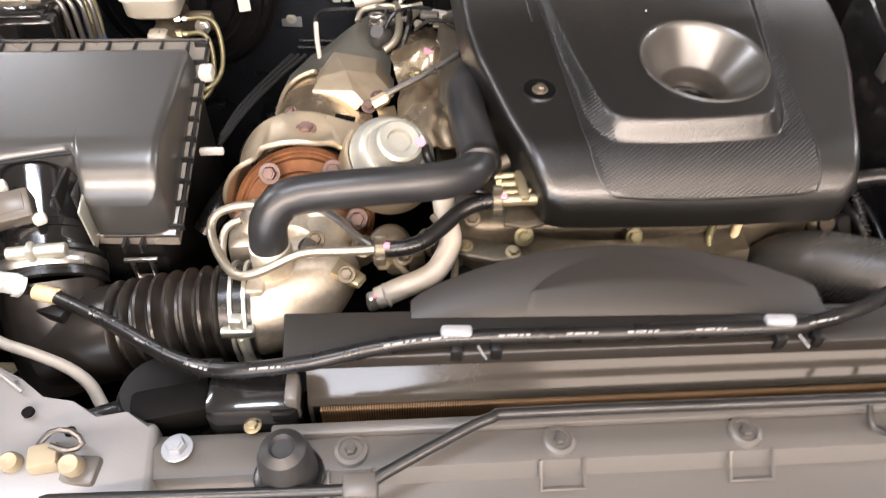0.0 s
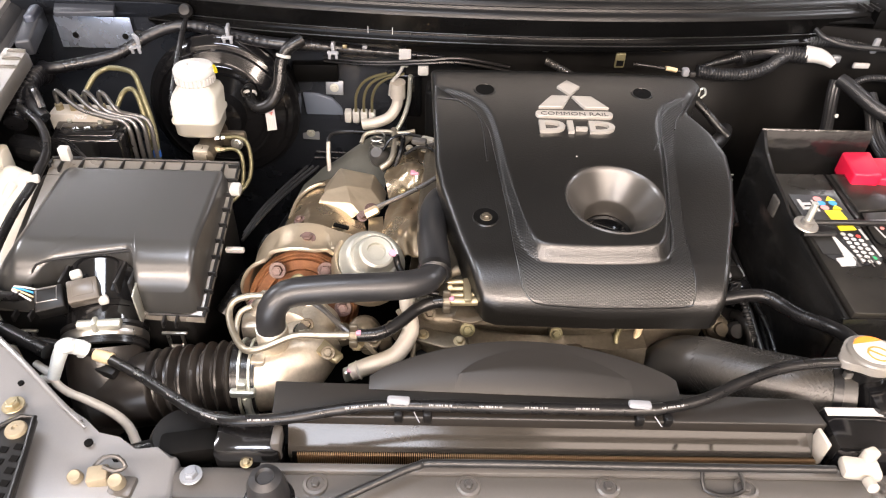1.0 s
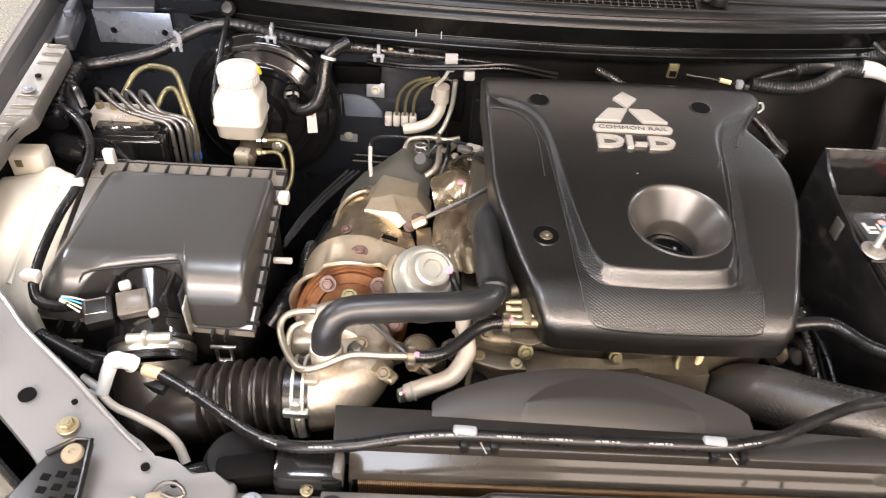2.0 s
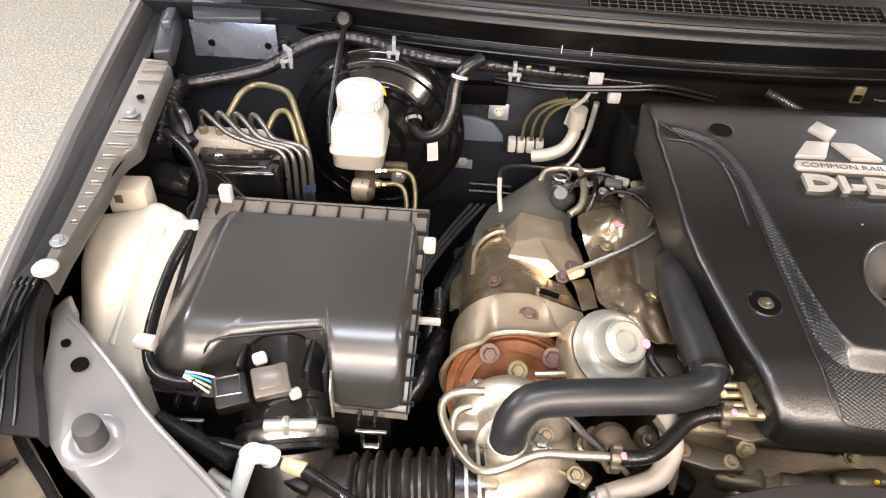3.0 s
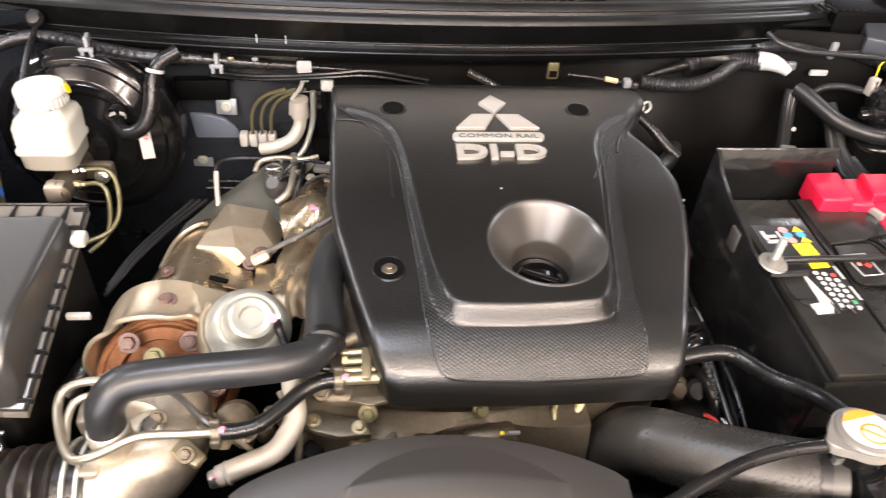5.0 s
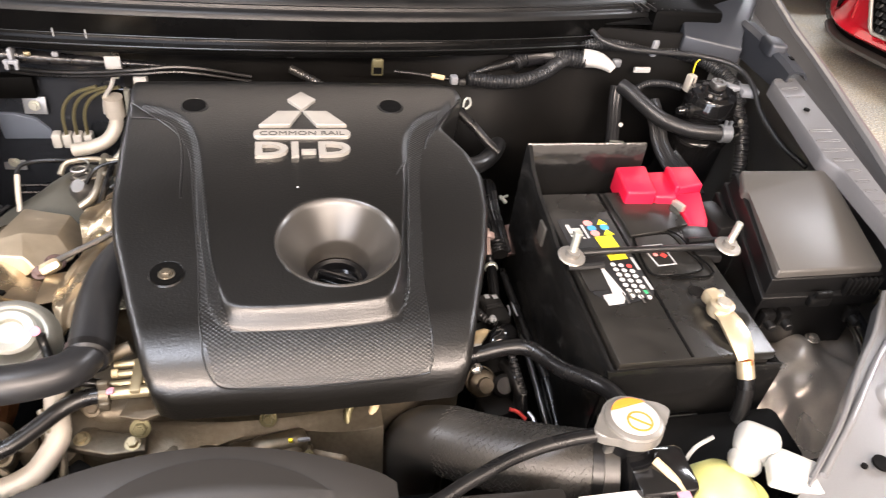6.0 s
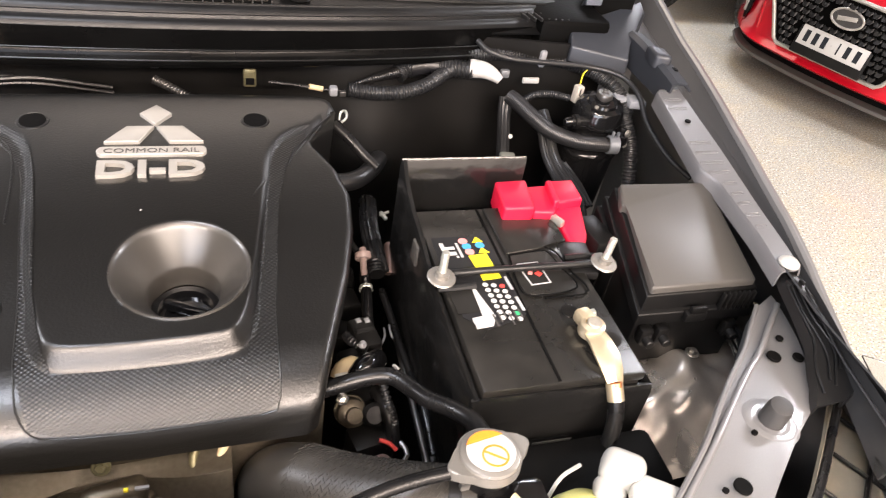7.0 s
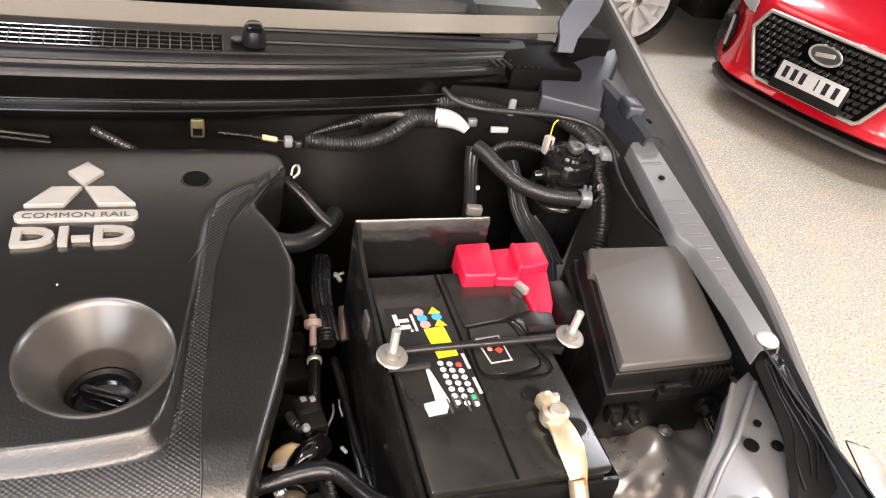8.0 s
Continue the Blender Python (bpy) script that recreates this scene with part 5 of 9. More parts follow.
part("port", box(-0.568, 0.7755, 1.084, 0.010, 0.003, 0.012, 0.001), OLIVE, tank)
for k, (x0, y0, x1, y1) in enumerate(((-0.500, 0.73, -0.522, 0.60),)):
    part("moulded_ridge", tube([(x0, y0, bowl(x0, y0) - 0.001), ((x0 + x1) / 2, (y0 + y1) / 2, bowl((x0 + x1) / 2, (y0 + y1) / 2) + 0.001), (x1, y1, bowl(x1, y1) - 0.008)], 0.007, 10), TANKWHITE, tank)

loom = thing("sensor_cable", "thick black cable clipped along the air box", "cable")
part("sheath", tube([(-0.528, 0.86, 1.13), (-0.484, 0.821, 1.125), (-0.452, 0.762, 1.12), (-0.450, 0.701, 1.107), (-0.458, 0.653, 1.095), (-0.458, 0.596, 1.085), (-0.453, 0.554, 1.077), (-0.441, 0.528, 1.075), (-0.425, 0.514, 1.077), (-0.401, 0.504, 1.084), (-0.384, 0.500, 1.090)], 0.0062, 12), RUBBER, loom)
part("clip", box(-0.449, 0.702, 1.112, 0.018, 0.012, 0.010, 0.003, 20), WHITE, loom)
part("clip", box(-0.453, 0.552, 1.084, 0.022, 0.014, 0.014, 0.003, -8), WHITE, loom)
for k in range(4):
    part("wire", tube([(-0.398, 0.506 + 0.002 * k, 1.093), (-0.384, 0.498 + 0.004 * k, 1.094), (-0.369, 0.490 + 0.006 * k, 1.092)], 0.0012, 6), (PAPER, TAN, PRINTBLUE, PAPER)[k], loom)

# brake servo with its fluid bottle
brake = thing("brake_servo", "glossy black brake servo drum on the firewall", "brake servo")
B0, BAX = Vector((-0.279, 1.065, 1.02)), (0, -1, 0.10)
part("drum", lathe([(0, -0.06), (0.120, -0.06), (0.131, -0.045), (0.1325, -0.01), (0.136, -0.006), (0.136, 0.004), (0.131, 0.007), (0.128, 0.014), (0.122, 0.019), (0.096, 0.027), (0.090, 0.033), (0.086, 0.033), (0.083, 0.028), (0.060, 0.032), (0.045, 0.036), (0.040, 0.060), (0, 0.062)], aim(B0, BAX), 64), SERVO, brake)
part("rib_ring", lathe([(0.112, 0.021), (0.1145, 0.0245), (0.117, 0.020)], aim(B0, BAX), 64), SERVO, brake)
part("rib_ring", lathe([(0.073, 0.0295), (0.0755, 0.033), (0.078, 0.0285)], aim(B0, BAX), 64), SERVO, brake)
LM = pose(-0.192, 1.030, 1.022, 74, 0, 14)
servo_label = part("label", box(0, 0, 0, 0.017, 0.050, 0.001, m=LM), PAPER, brake, "small white label")
words("label_number", "458", LM @ pose(0.0015, 0.012, 0.0008, 0, 0, 90), 0.018, 0.007, PRINTRED, servo_label, 0.0003, "red printed number")
for k in range(4):
    part("print_bar", box(0, 0, 0, 0.0016, 0.018, 0.0006, m=LM @ pose(-0.0045 + 0.003 * k, -0.012, 0.0008)), PRINT, servo_label)
part("vacuum_valve", lathe([(0.012, 0), (0.010, 0.01), (0.008, 0.012), (0.008, 0.03)], aim((-0.222, 1.030, 1.075), (0, -1, 0.4)), 18), BLACK, brake)
cyl = thing("master_cylinder", "brake master cylinder with milky fluid bottle on top", "master cylinder")
part("bore", lathe([(0, 0), (0.020, 0), (0.021, 0.05), (0.017, 0.06), (0.017, 0.11), (0.011, 0.116), (0, 0.116)], aim((-0.285, 1.02, 1.010), (0, -1, 0.02)), 24), DULLALLOY, cyl)
part("end_block", box(-0.288, 0.916, 1.014, 0.028, 0.026, 0.030, 0.007), ALLOY, cyl, "pale cast end block")
part("mount_lug", box(-0.250, 0.975, 1.010, 0.050, 0.012, 0.030, 0.006), DULLALLOY, cyl)
bolt((-0.238, 0.955, 1.012), (0, -1, 0.3), 0.007, True, STEEL, cyl)
def rounded(w, d, cx, cy, z, n=6, r=0.014):
    out = []
    for sx, sy, a0 in ((1, 1, 0), (-1, 1, 90), (-1, -1, 180), (1, -1, 270)):
        for k in range(n):
            a = radians(a0 + 90 * k / (n - 1))
            out.append((cx + sx * (w / 2 - r) + r * math.cos(a), cy + sy * (d / 2 - r) + r * math.sin(a), z))
    return out


bottle = [rounded(0.062, 0.064, -0.294, 0.962, 1.038), rounded(0.072, 0.072, -0.294, 0.962, 1.043), rounded(0.074, 0.074, -0.294, 0.963, 1.062), rounded(0.080, 0.080, -0.294, 0.964, 1.065), rounded(0.080, 0.080, -0.294, 0.964, 1.069), rounded(0.075, 0.076, -0.294, 0.965, 1.072), rounded(0.076, 0.076, -0.293, 0.967, 1.100), rounded(0.070, 0.068, -0.293, 0.970, 1.109), rounded(0.056, 0.056, -0.293, 0.973, 1.113), rounded(0.052, 0.052, -0.293, 0.973, 1.122)]
part("fluid_bottle", loft(bottle, closed=True, caps=True), MILKY, cyl, "milky white fluid bottle", sharp=60)
capm = lathe([(0, 0), (0.029, 0), (0.031, 0.002), (0.031, 0.016), (0.0335, 0.017), (0.0335, 0.023), (0.030, 0.028), (0.010, 0.031), (0.008, 0.029), (0, 0.029)], pose(-0.293, 0.974, 1.120, -4), 40)
lidw = part("bottle_cap", capm, PAPER, cyl, "white screw cap")
part("cap_mark", lathe(disc(0.0075, 0.0014, 0.0002), aim((-0.2605, 0.980, 1.140), (0.95, 0.1, 0.35)), 16), YELLOW, lidw)
for k in range(30):
    a = 2 * math.pi * k / 30
    part("cap_rib", box(-0.293 + 0.0315 * math.cos(a), 0.974 + 0.0315 * math.sin(a), 1.129, 0.0022, 0.0030, 0.013, 0.0006, math.degrees(a)), PAPER, lidw)
for z0, c in ((1.030, 0), (1.014, 1)):
    part("union", lathe([(0, 0), (0.006, 0), (0.006, 0.008), (0.004, 0.010), (0.004, 0.016), (0, 0.016)], aim((-0.270, 0.945 - 0.012 * c, z0), (1, 0, 0)), 6), (STEEL, GOLDZINC)[c], cyl)
part("brake_pipe", tube([(-0.256, 0.945, 1.030), (-0.232, 0.944, 1.032), (-0.216, 0.938, 1.026), (-0.210, 0.925, 1.00), (-0.212, 0.905, 0.975), (-0.225, 0.89, 0.96), (-0.25, 0.875, 0.955)], 0.0034, 10), OLIVE, cyl)
part("brake_pipe", tube([(-0.256, 0.933, 1.014), (-0.238, 0.932, 1.016), (-0.226, 0.925, 1.010), (-0.222, 0.91, 0.985), (-0.228, 0.89, 0.955), (-0.25, 0.87, 0.94)], 0.0034, 10), OLIVE, cyl)

absu = thing("brake_modulator", "black brake pressure modulator with bent metal pipes", "modulator")
part("control_box", prism([(-0.512, 0.925), (-0.500, 0.852), (-0.392, 0.856), (-0.390, 0.922)], 0.88, 1.078, 0.006), GLOSS, absu)
part("raised_plate", prism([(-0.494, 0.898), (-0.490, 0.862), (-0.404, 0.864), (-0.402, 0.898)][::-1], 1.074, 1.0815, 0.003), GLOSS, absu)
for x, y in ((-0.486, 0.906), (-0.436, 0.903)):
    bolt((x, y, 1.079), (0, -0.3, 1), 0.0042, False, ZINC, absu)
part("box_seam", tube([(-0.505, 0.868, 1.071), (-0.450, 0.862, 1.0715), (-0.430, 0.868, 1.0715), (-0.395, 0.866, 1.071)], 0.0025, 6), SATIN, absu)
part("valve_block", box(-0.468, 0.924, 1.073, 0.100, 0.034, 0.036, 0.002, 0), CASTPIPE, absu, "pale bare aluminium valve block")
words("moulded_mark", "N02", pose(-0.463, 0.900, 1.0915, 40, 0, 0), 0.020, 0.008, PRINT, absu, 0.0003)
for k, x in enumerate((-0.505, -0.482, -0.459, -0.436)):
    end = -0.395 + 0.010 * k
    part("union", lathe([(0, 0), (0.0068, 0), (0.0068, 0.009), (0.0045, 0.011), (0, 0.011)], pose(x, 0.924, 1.091), 6), GOLDZINC, absu)
    part("pipe", tube([(x, 0.924, 1.10), (x - 0.001, 0.926, 1.116), (x + 0.004, 0.924, 1.124), (x + 0.014, 0.918, 1.120), (x + 0.045 - 0.004 * k, 0.902, 1.104), (end - 0.022, 0.895 + 0.004 * k, 1.094), (end, 0.893 + 0.004 * k, 1.090), (end + 0.010, 0.888 + 0.004 * k, 1.078), (end + 0.012, 0.882 + 0.003 * k, 1.04), (end + 0.012, 0.88, 0.96)], 0.0036, 10), DARKPIPE, absu)
part("pipe", tube([(-0.488, 0.972, 1.085), (-0.470, 0.995, 1.112), (-0.455, 1.012, 1.118), (-0.435, 1.008, 1.122), (-0.405, 0.988, 1.128), (-0.394, 0.978, 1.126), (-0.385, 0.965, 1.115), (-0.362, 0.925, 1.06), (-0.356, 0.900, 1.02), (-0.356, 0.885, 0.95)], 0.0045, 10), OLIVE, absu)
part("pipe", tube([(-0.425, 0.945, 1.08), (-0.415, 0.962, 1.10), (-0.402, 0.965, 1.108), (-0.388, 0.955, 1.10), (-0.372, 0.925, 1.05), (-0.366, 0.90, 0.98)], 0.0042, 10), OLIVE, absu)
part("blue_band", lathe([(0.0055, 0), (0.0065, 0.001), (0.0065, 0.011), (0.0055, 0.012)], aim((-0.356, 0.897, 1.02), (0, 0.15, 1)), 14), BLUE, absu)
part("motor", lathe([(0, 0), (0.022, 0), (0.022, 0.05), (0.018, 0.056), (0, 0.056)], aim((-0.500, 0.845, 1.06), (-0.9, 0.1, 0.1)), 28), GLOSS, absu, "black round motor can")
part("plug", box(-0.421, 0.752, 1.122, 0.015, 0.012, 0.022, 0.003), WHITE, absu, "white plug cap")
con = bmesh.new()
tube([(-0.545, 0.93, 1.12), (-0.53, 0.90, 1.125), (-0.515, 0.875, 1.12), (-0.50, 0.862, 1.11)], 0.012, 12, bm=con)
tube([(-0.53, 0.905, 1.125), (-0.52, 0.895, 1.142), (-0.508, 0.88, 1.142), (-0.500, 0.868, 1.125)], 0.006, 8, bm=con)
part("harness_plug", con, TAPE, absu)
for dx in (0, 0.008):
    part("thin_wire", tube([(-0.500 + dx, 0.850, 1.08), (-0.46, 0.835 - dx, 1.088), (-0.42, 0.80, 1.08), (-0.395, 0.785, 1.07)], 0.0022, 6), RUBBER, absu)
single("wing_harness", tube([(-0.565, 1.02, 1.10), (-0.563, 0.985, 1.115), (-0.557, 0.945, 1.12), (-0.552, 0.90, 1.115), (-0.545, 0.86, 1.10)], 0.017, 14, ribs=(0.012, 0.002)), TAPE, "taped black cable bundle along the inner wing", "cable bundle")

# firewall fittings, left
har = thing("firewall_harness", "taped black cable bundle across the firewall with clips", "cable bundle")
part("sleeve", tube([(-0.570, 1.03, 1.11), (-0.548, 1.008, 1.118), (-0.500, 1.022, 1.122), (-0.449, 1.042, 1.128), (-0.42, 1.060, 1.138), (-0.396, 1.078, 1.148), (-0.365, 1.094, 1.156), (-0.334, 1.102, 1.158), (-0.295, 1.097, 1.156), (-0.256, 1.084, 1.152), (-0.21, 1.070, 1.150), (-0.163, 1.064, 1.147), (-0.10, 1.078, 1.138), (-0.037, 1.084, 1.130), (0.05, 1.090, 1.122), (0.12, 1.085, 1.120)], 0.0105, 14, ribs=(0.012, 0.0005), taper=lambda t: 1 if t < 0.75 else 1 - 0.6 * (t - 0.75) / 0.25), TAPE, har)
for x, y, z, t in ((-0.412, 1.062, 1.150, 40), (-0.256, 1.078, 1.165, 5), (-0.075, 1.072, 1.145, 0)):
    cl = bmesh.new()
    box(x, y, z - 0.004, 0.006, 0.022, 0.022, 0.002, t, bm=cl)
    for dx in (-0.006, 0.006):
        box(x + dx, y - 0.012, z - 0.014, 0.005, 0.006, 0.014, 0.001, t, bm=cl)
    box(x, y - 0.012, z - 0.010, 0.020, 0.005, 0.005, 0.001, t, bm=cl)
    part("clip", cl, CLIPGREY, har)
for x, c in ((-0.11, CLIPGREY), (-0.055, GOLDZINC), (-0.02, CLIPGREY)):
    part("tag", box(x, 1.070, 1.143, 0.009, 0.006, 0.007, 0.002, 15), c, har)
lines = thing("firewall_pipes", "bright thin pipes running along the firewall", "pipes")
part("pipe", tube([(-0.10, 1.115, 1.10), (-0.04, 1.092, 1.105), (0.02, 1.078, 1.112), (0.09, 1.064, 1.124), (0.15, 1.070, 1.126), (0.24, 1.095, 1.10)], 0.0034, 8), SATIN, lines)
part("pipe", tube([(-0.10, 1.12, 1.09), (-0.04, 1.098, 1.096), (0.02, 1.083, 1.104), (0.09, 1.068, 1.116), (0.15, 1.074, 1.116), (0.24, 1.098, 1.09)], 0.0030, 8), RUBBER, lines)
part("bracket", box(0.050, 1.083, 1.124, 0.022, 0.004, 0.022, 0.002), PRINT, lines)
part("bracket_bolt", box(0.051, 1.079, 1.108, 0.010, 0.006, 0.012, 0.002), ZINC, lines)
single("white_plug", box(0.083, 1.085, 1.095, 0.020, 0.014, 0.020, 0.004), WHITE, "white plastic plug on the firewall", "plug")

hose = thing("servo_hose", "black rubber vacuum hose from firewall to brake servo", "hose")
part("hose_run", tube([(-0.125, 1.055, 1.160), (-0.148, 1.040, 1.150), (-0.160, 1.030, 1.130), (-0.165, 1.010, 1.095), (-0.178, 0.998, 1.070), (-0.200, 0.998, 1.058), (-0.217, 1.010, 1.062), (-0.222, 1.028, 1.076)], 0.0105, 14), RUBBER, hose)
for p, ax in (((-0.156, 1.034, 1.140), (-0.2, -0.4, -1)), ((-0.221, 1.022, 1.072), (-0.2, 0.9, 0.6))):
    part("clamp", lathe([(0.0105, -0.003), (0.0125, -0.002), (0.0125, 0.002), (0.0105, 0.003)], aim(p, ax), 20), WHITE, hose)
single("sensor_lead", tube([(-0.334, 1.105, 1.168), (-0.335, 1.06, 1.150), (-0.338, 1.00, 1.110), (-0.338, 0.97, 1.09), (-0.334, 0.945, 1.070)], 0.0048, 10), RUBBER, "black rubber lead running down to the fluid bottle", "lead")
single("cowl_plug", lathe([(0, 0), (0.012, 0.002), (0.013, 0.010), (0.009, 0.016), (0, 0.017)], aim((-0.334, 1.118, 1.176), (0, -0.8, 0.6)), 20), RUBBER, "round black rubber grommet below the cowl", "grommet")
plate = thing("blue_plate", "pale blue steel plate with two holes", "plate")
part("sheet", box(0, 0, 0, 0.136, 0.003, 0.060, 0.001, m=pose(-0.516, 1.143, 1.122)), PLATEBLUE, plate)
for x in (-0.553, -0.463):
    part("hole", lathe(disc(0.0055, 0.002, 0.0003), aim((x, 1.1405, 1.117), (0, -1, 0)), 18), DEEP, plate)
part("grommet", lathe([(0.004, 0), (0.011, 0), (0.011, 0.004), (0.005, 0.006), (0, 0.006)], aim((-0.440, 1.148, 1.115), (0, -1, 0)), 20), BLACK, plate)
PRESSBLUE = mat("blue_grey_pressing", (0.12, 0.145, 0.19), 0.34, 0.2, grain=0.05, scale=500, stain=0.3, stain_scale=20, dirt=(0.09, 0.10, 0.13))
fit = thing("firewall_brackets", "blue-grey pressed firewall plates and brackets", "brackets")
part("black_pad", box(-0.120, 1.135, 1.060, 0.085, 0.02, 0.036, 0.003, 2), MATT, fit)
pan = [(-0.152, 1.006), (-0.122, 1.004), (-0.096, 0.996), (-0.078, 0.975), (-0.070, 0.945), (-0.074, 0.918), (-0.088, 0.906), (-0.108, 0.910), (-0.126, 0.928), (-0.148, 0.955)]
bm = prism(pan, 0, 0.006, 0.002, m=Matrix.Translation((0, 1.152, 0)) @ pose(0, 0, 0, 90, 0, 0))
part("pressed_plate", bm, PRESSBLUE, fit)
for x, z in ((-0.088, 1.028), (-0.142, 0.925)):
    part("lug", box(0, 0, 0, 0.034, 0.028, 0.004, 0.0015, m=pose(x, 1.140, z - 0.004, 78, 0, -4)), PALEBLUE, fit, "blue zinc-plated lug")
    bolt((x, 1.1375, z - 0.003), (0, -0.97, 0.2), 0.0055, True, ZINC, fit)
clampb = thing("pipe_clamp", "pale plastic pipe clamp holding four fuel pipes", "pipe clamp")
for k in range(4):
    part("cell", box(-0.062 + 0.0155 * k, 1.118, 0.976, 0.0135, 0.018, 0.024, 0.003), WHITE, clampb)
    if k:
        part("pipe", tube([(-0.062 + 0.0155 * k, 1.114, 0.985), (-0.060 + 0.0155 * k, 1.114, 1.02), (-0.050 + 0.0155 * k, 1.112, 1.045), (-0.030 + 0.016 * k, 1.106, 1.065), (0.0 + 0.016 * k, 1.10, 1.078)], 0.0028, 8), OLIVE, clampb)
acp = thing("coolant_pipe", "pale aluminium pipe with a white connector on the firewall", "pipe")
part("pipe_run", tube([(-0.030, 1.080, 0.980), (-0.005, 1.078, 0.986), (0.020, 1.085, 0.995), (0.034, 1.095, 1.015), (0.036, 1.100, 1.04)], 0.0105, 14), CASTPIPE, acp)
part("pipe_run", tube([(0.036, 1.100, 1.03), (0.036, 1.098, 1.062)], 0.0145, 16, smooth=False), CASTPIPE, acp)
part("pipe_run", tube([(-0.05, 1.02, 0.94), (0.0, 1.06, 0.955), (0.035, 1.075, 0.975), (0.055, 1.09, 1.02), (0.06, 1.09, 1.08)], 0.0045, 10), ZINC, acp)
part("pipe_run", tube([(0.050, 1.085, 1.112), (0.040, 1.09, 1.085), (0.025, 1.10, 1.06), (0.02, 1.105, 1.03)], 0.0032, 8), WHITE, acp)
part("backplate", box(0.055, 1.125, 1.02, 0.050, 0.012, 0.09, 0.004), GLOSS, acp)
# dark hoses between servo and engine
low = thing("lower_hoses", "black hoses running down behind the air box", "hoses")
part("hose_run", tube([(0.00, 1.02, 0.92), (-0.06, 0.98, 0.92), (-0.12, 0.90, 0.92), (-0.16, 0.80, 0.90), (-0.17, 0.72, 0.88)], 0.016, 12), RUBBER, low)
part("hose_run", tube([(-0.16, 0.70, 0.95), (-0.165, 0.66, 0.97), (-0.175, 0.62, 0.975), (-0.19, 0.60, 0.96)], 0.014, 12), RUBBER, low)
for k in range(3):
    part("cable", tube([(-0.125 + 0.01 * k, 0.98, 0.95), (-0.155 + 0.008 * k, 0.92, 0.95), (-0.185 + 0.006 * k, 0.85, 0.95), (-0.205, 0.80 - 0.01 * k, 0.94)], 0.0028, 8), CONDUIT, low)
part("ribbed_sleeve", tube([(-0.165, 0.80, 0.93), (-0.163, 0.74, 0.95), (-0.160, 0.68, 0.93)], 0.009, 12, ribs=(0.005, 0.002)), RUBBER, low)
for y in (0.905, 0.925):
    part("wire", tube([(-0.128, y + 0.17, 0.905), (-0.10, y + 0.17, 0.905), (-0.056, y + 0.168, 0.905)], 0.0024, 6), RUBBER, low)
part("white_tab", box(-0.172, 0.645, 1.040, 0.026, 0.007, 0.008, 0.002), WHITE, low)

# ---- middle: turbocharger, engine front, radiator ----
turbo = thing("turbocharger", "turbocharger under stamped heat shields with a rusty flange", "turbocharger")


def arch(cx, y, cz, r, a0, a1, n, squash=1.0, facet=0.0, wave=0.0):
    out = []
    for k in range(n):
        a = radians(a0 + (a1 - a0) * k / (n - 1))
        rr = r * (1 + facet * abs(math.cos(2.5 * a))) + wave * math.sin(7 * a)
        out.append((cx + rr * math.cos(a), y, cz + rr * squash * math.sin(a)))
    return out


DULLSHEET = mat("dull_grey_green_sheet", (0.13, 0.13, 0.112), 0.5, 0.5, grain=0.4, scale=60, stain=0.5, stain_scale=14, dirt=(0.13, 0.125, 0.105))
# rear shield: a half barrel falling towards the back, with a raised, faceted pad
SHAPE = ((0.648, 0.980, 0.069), (0.70, 0.969, 0.068), (0.75, 0.957, 0.067), (0.80, 0.944, 0.066), (0.85, 0.930, 0.065), (0.90, 0.915, 0.063), (0.930, 0.902, 0.058), (0.940, 0.890, 0.050))
part("rear_shield", loft([arch(-0.070, y, cz, r, 208, -20, 48) for y, cz, r in SHAPE], thick=0.002), SHIELD_DARK, turbo, "browned stamped heat shield", sharp=35)
rim = [[(-0.070 - 0.066 + 0.030 * max(0, y - 0.84) - d, y, 0.990 - 0.26 * (y - 0.70) - 0.030 + z) for d, z in ((-0.004, 0.016), (0.002, 0.004), (0.011, 0.0), (0.014, -0.004))] for y in (0.755, 0.78, 0.82, 0.86, 0.90, 0.93)]
part("shield_rim", loft(rim, thick=0.002), SHIELD_DARK, turbo)
A, B, C, D, E, G = (-0.055, 0.906, 1.000), (0.004, 0.891, 0.998), (-0.035, 0.826, 1.022), (0.003, 0.829, 1.014), (-0.068, 0.818, 1.018), (-0.024, 0.783, 1.019)
edge_l, foot_l, foot_r, low_r, low_m, low_l = (-0.077, 0.794, 1.014), (-0.075, 0.779, 0.996), (-0.021, 0.772, 0.999), (0.003, 0.769, 1.006), (-0.013, 0.774, 1.008), (-0.080, 0.806, 0.980)
side_r, back_l, back_r, rear_l, rear_r = (0.026, 0.795, 1.004), (-0.082, 0.883, 0.975), (0.026, 0.868, 0.978), (-0.055, 0.925, 0.960), (0.004, 0.915, 0.960)
pad = bmesh.new()
for quad in ((A, B, D, C), (A, C, E), (E, C, G, edge_l), (edge_l, G, foot_r, foot_l), (C, D, side_r, low_r), (C, low_r, low_m, G), (G, low_m, foot_r), (B, back_r, side_r, D), (A, E, back_l), (E, edge_l, low_l, back_l), (edge_l, foot_l, low_l), (A, back_l, rear_l), (A, rear_l, rear_r, B), (B, rear_r, back_r)):
    pad.faces.new([pad.verts.new(q) for q in quad])
bmesh.ops.remove_doubles(pad, verts=pad.verts, dist=0.0005)
bmesh.ops.recalc_face_normals(pad, faces=pad.faces)
bmesh.ops.bevel(pad, geom=[e for e in pad.edges if len(e.link_faces) == 2], offset=0.0018, segments=2, profile=0.5, affect="EDGES")
bmesh.ops.solidify(pad, geom=pad.faces[:], thickness=0.002)
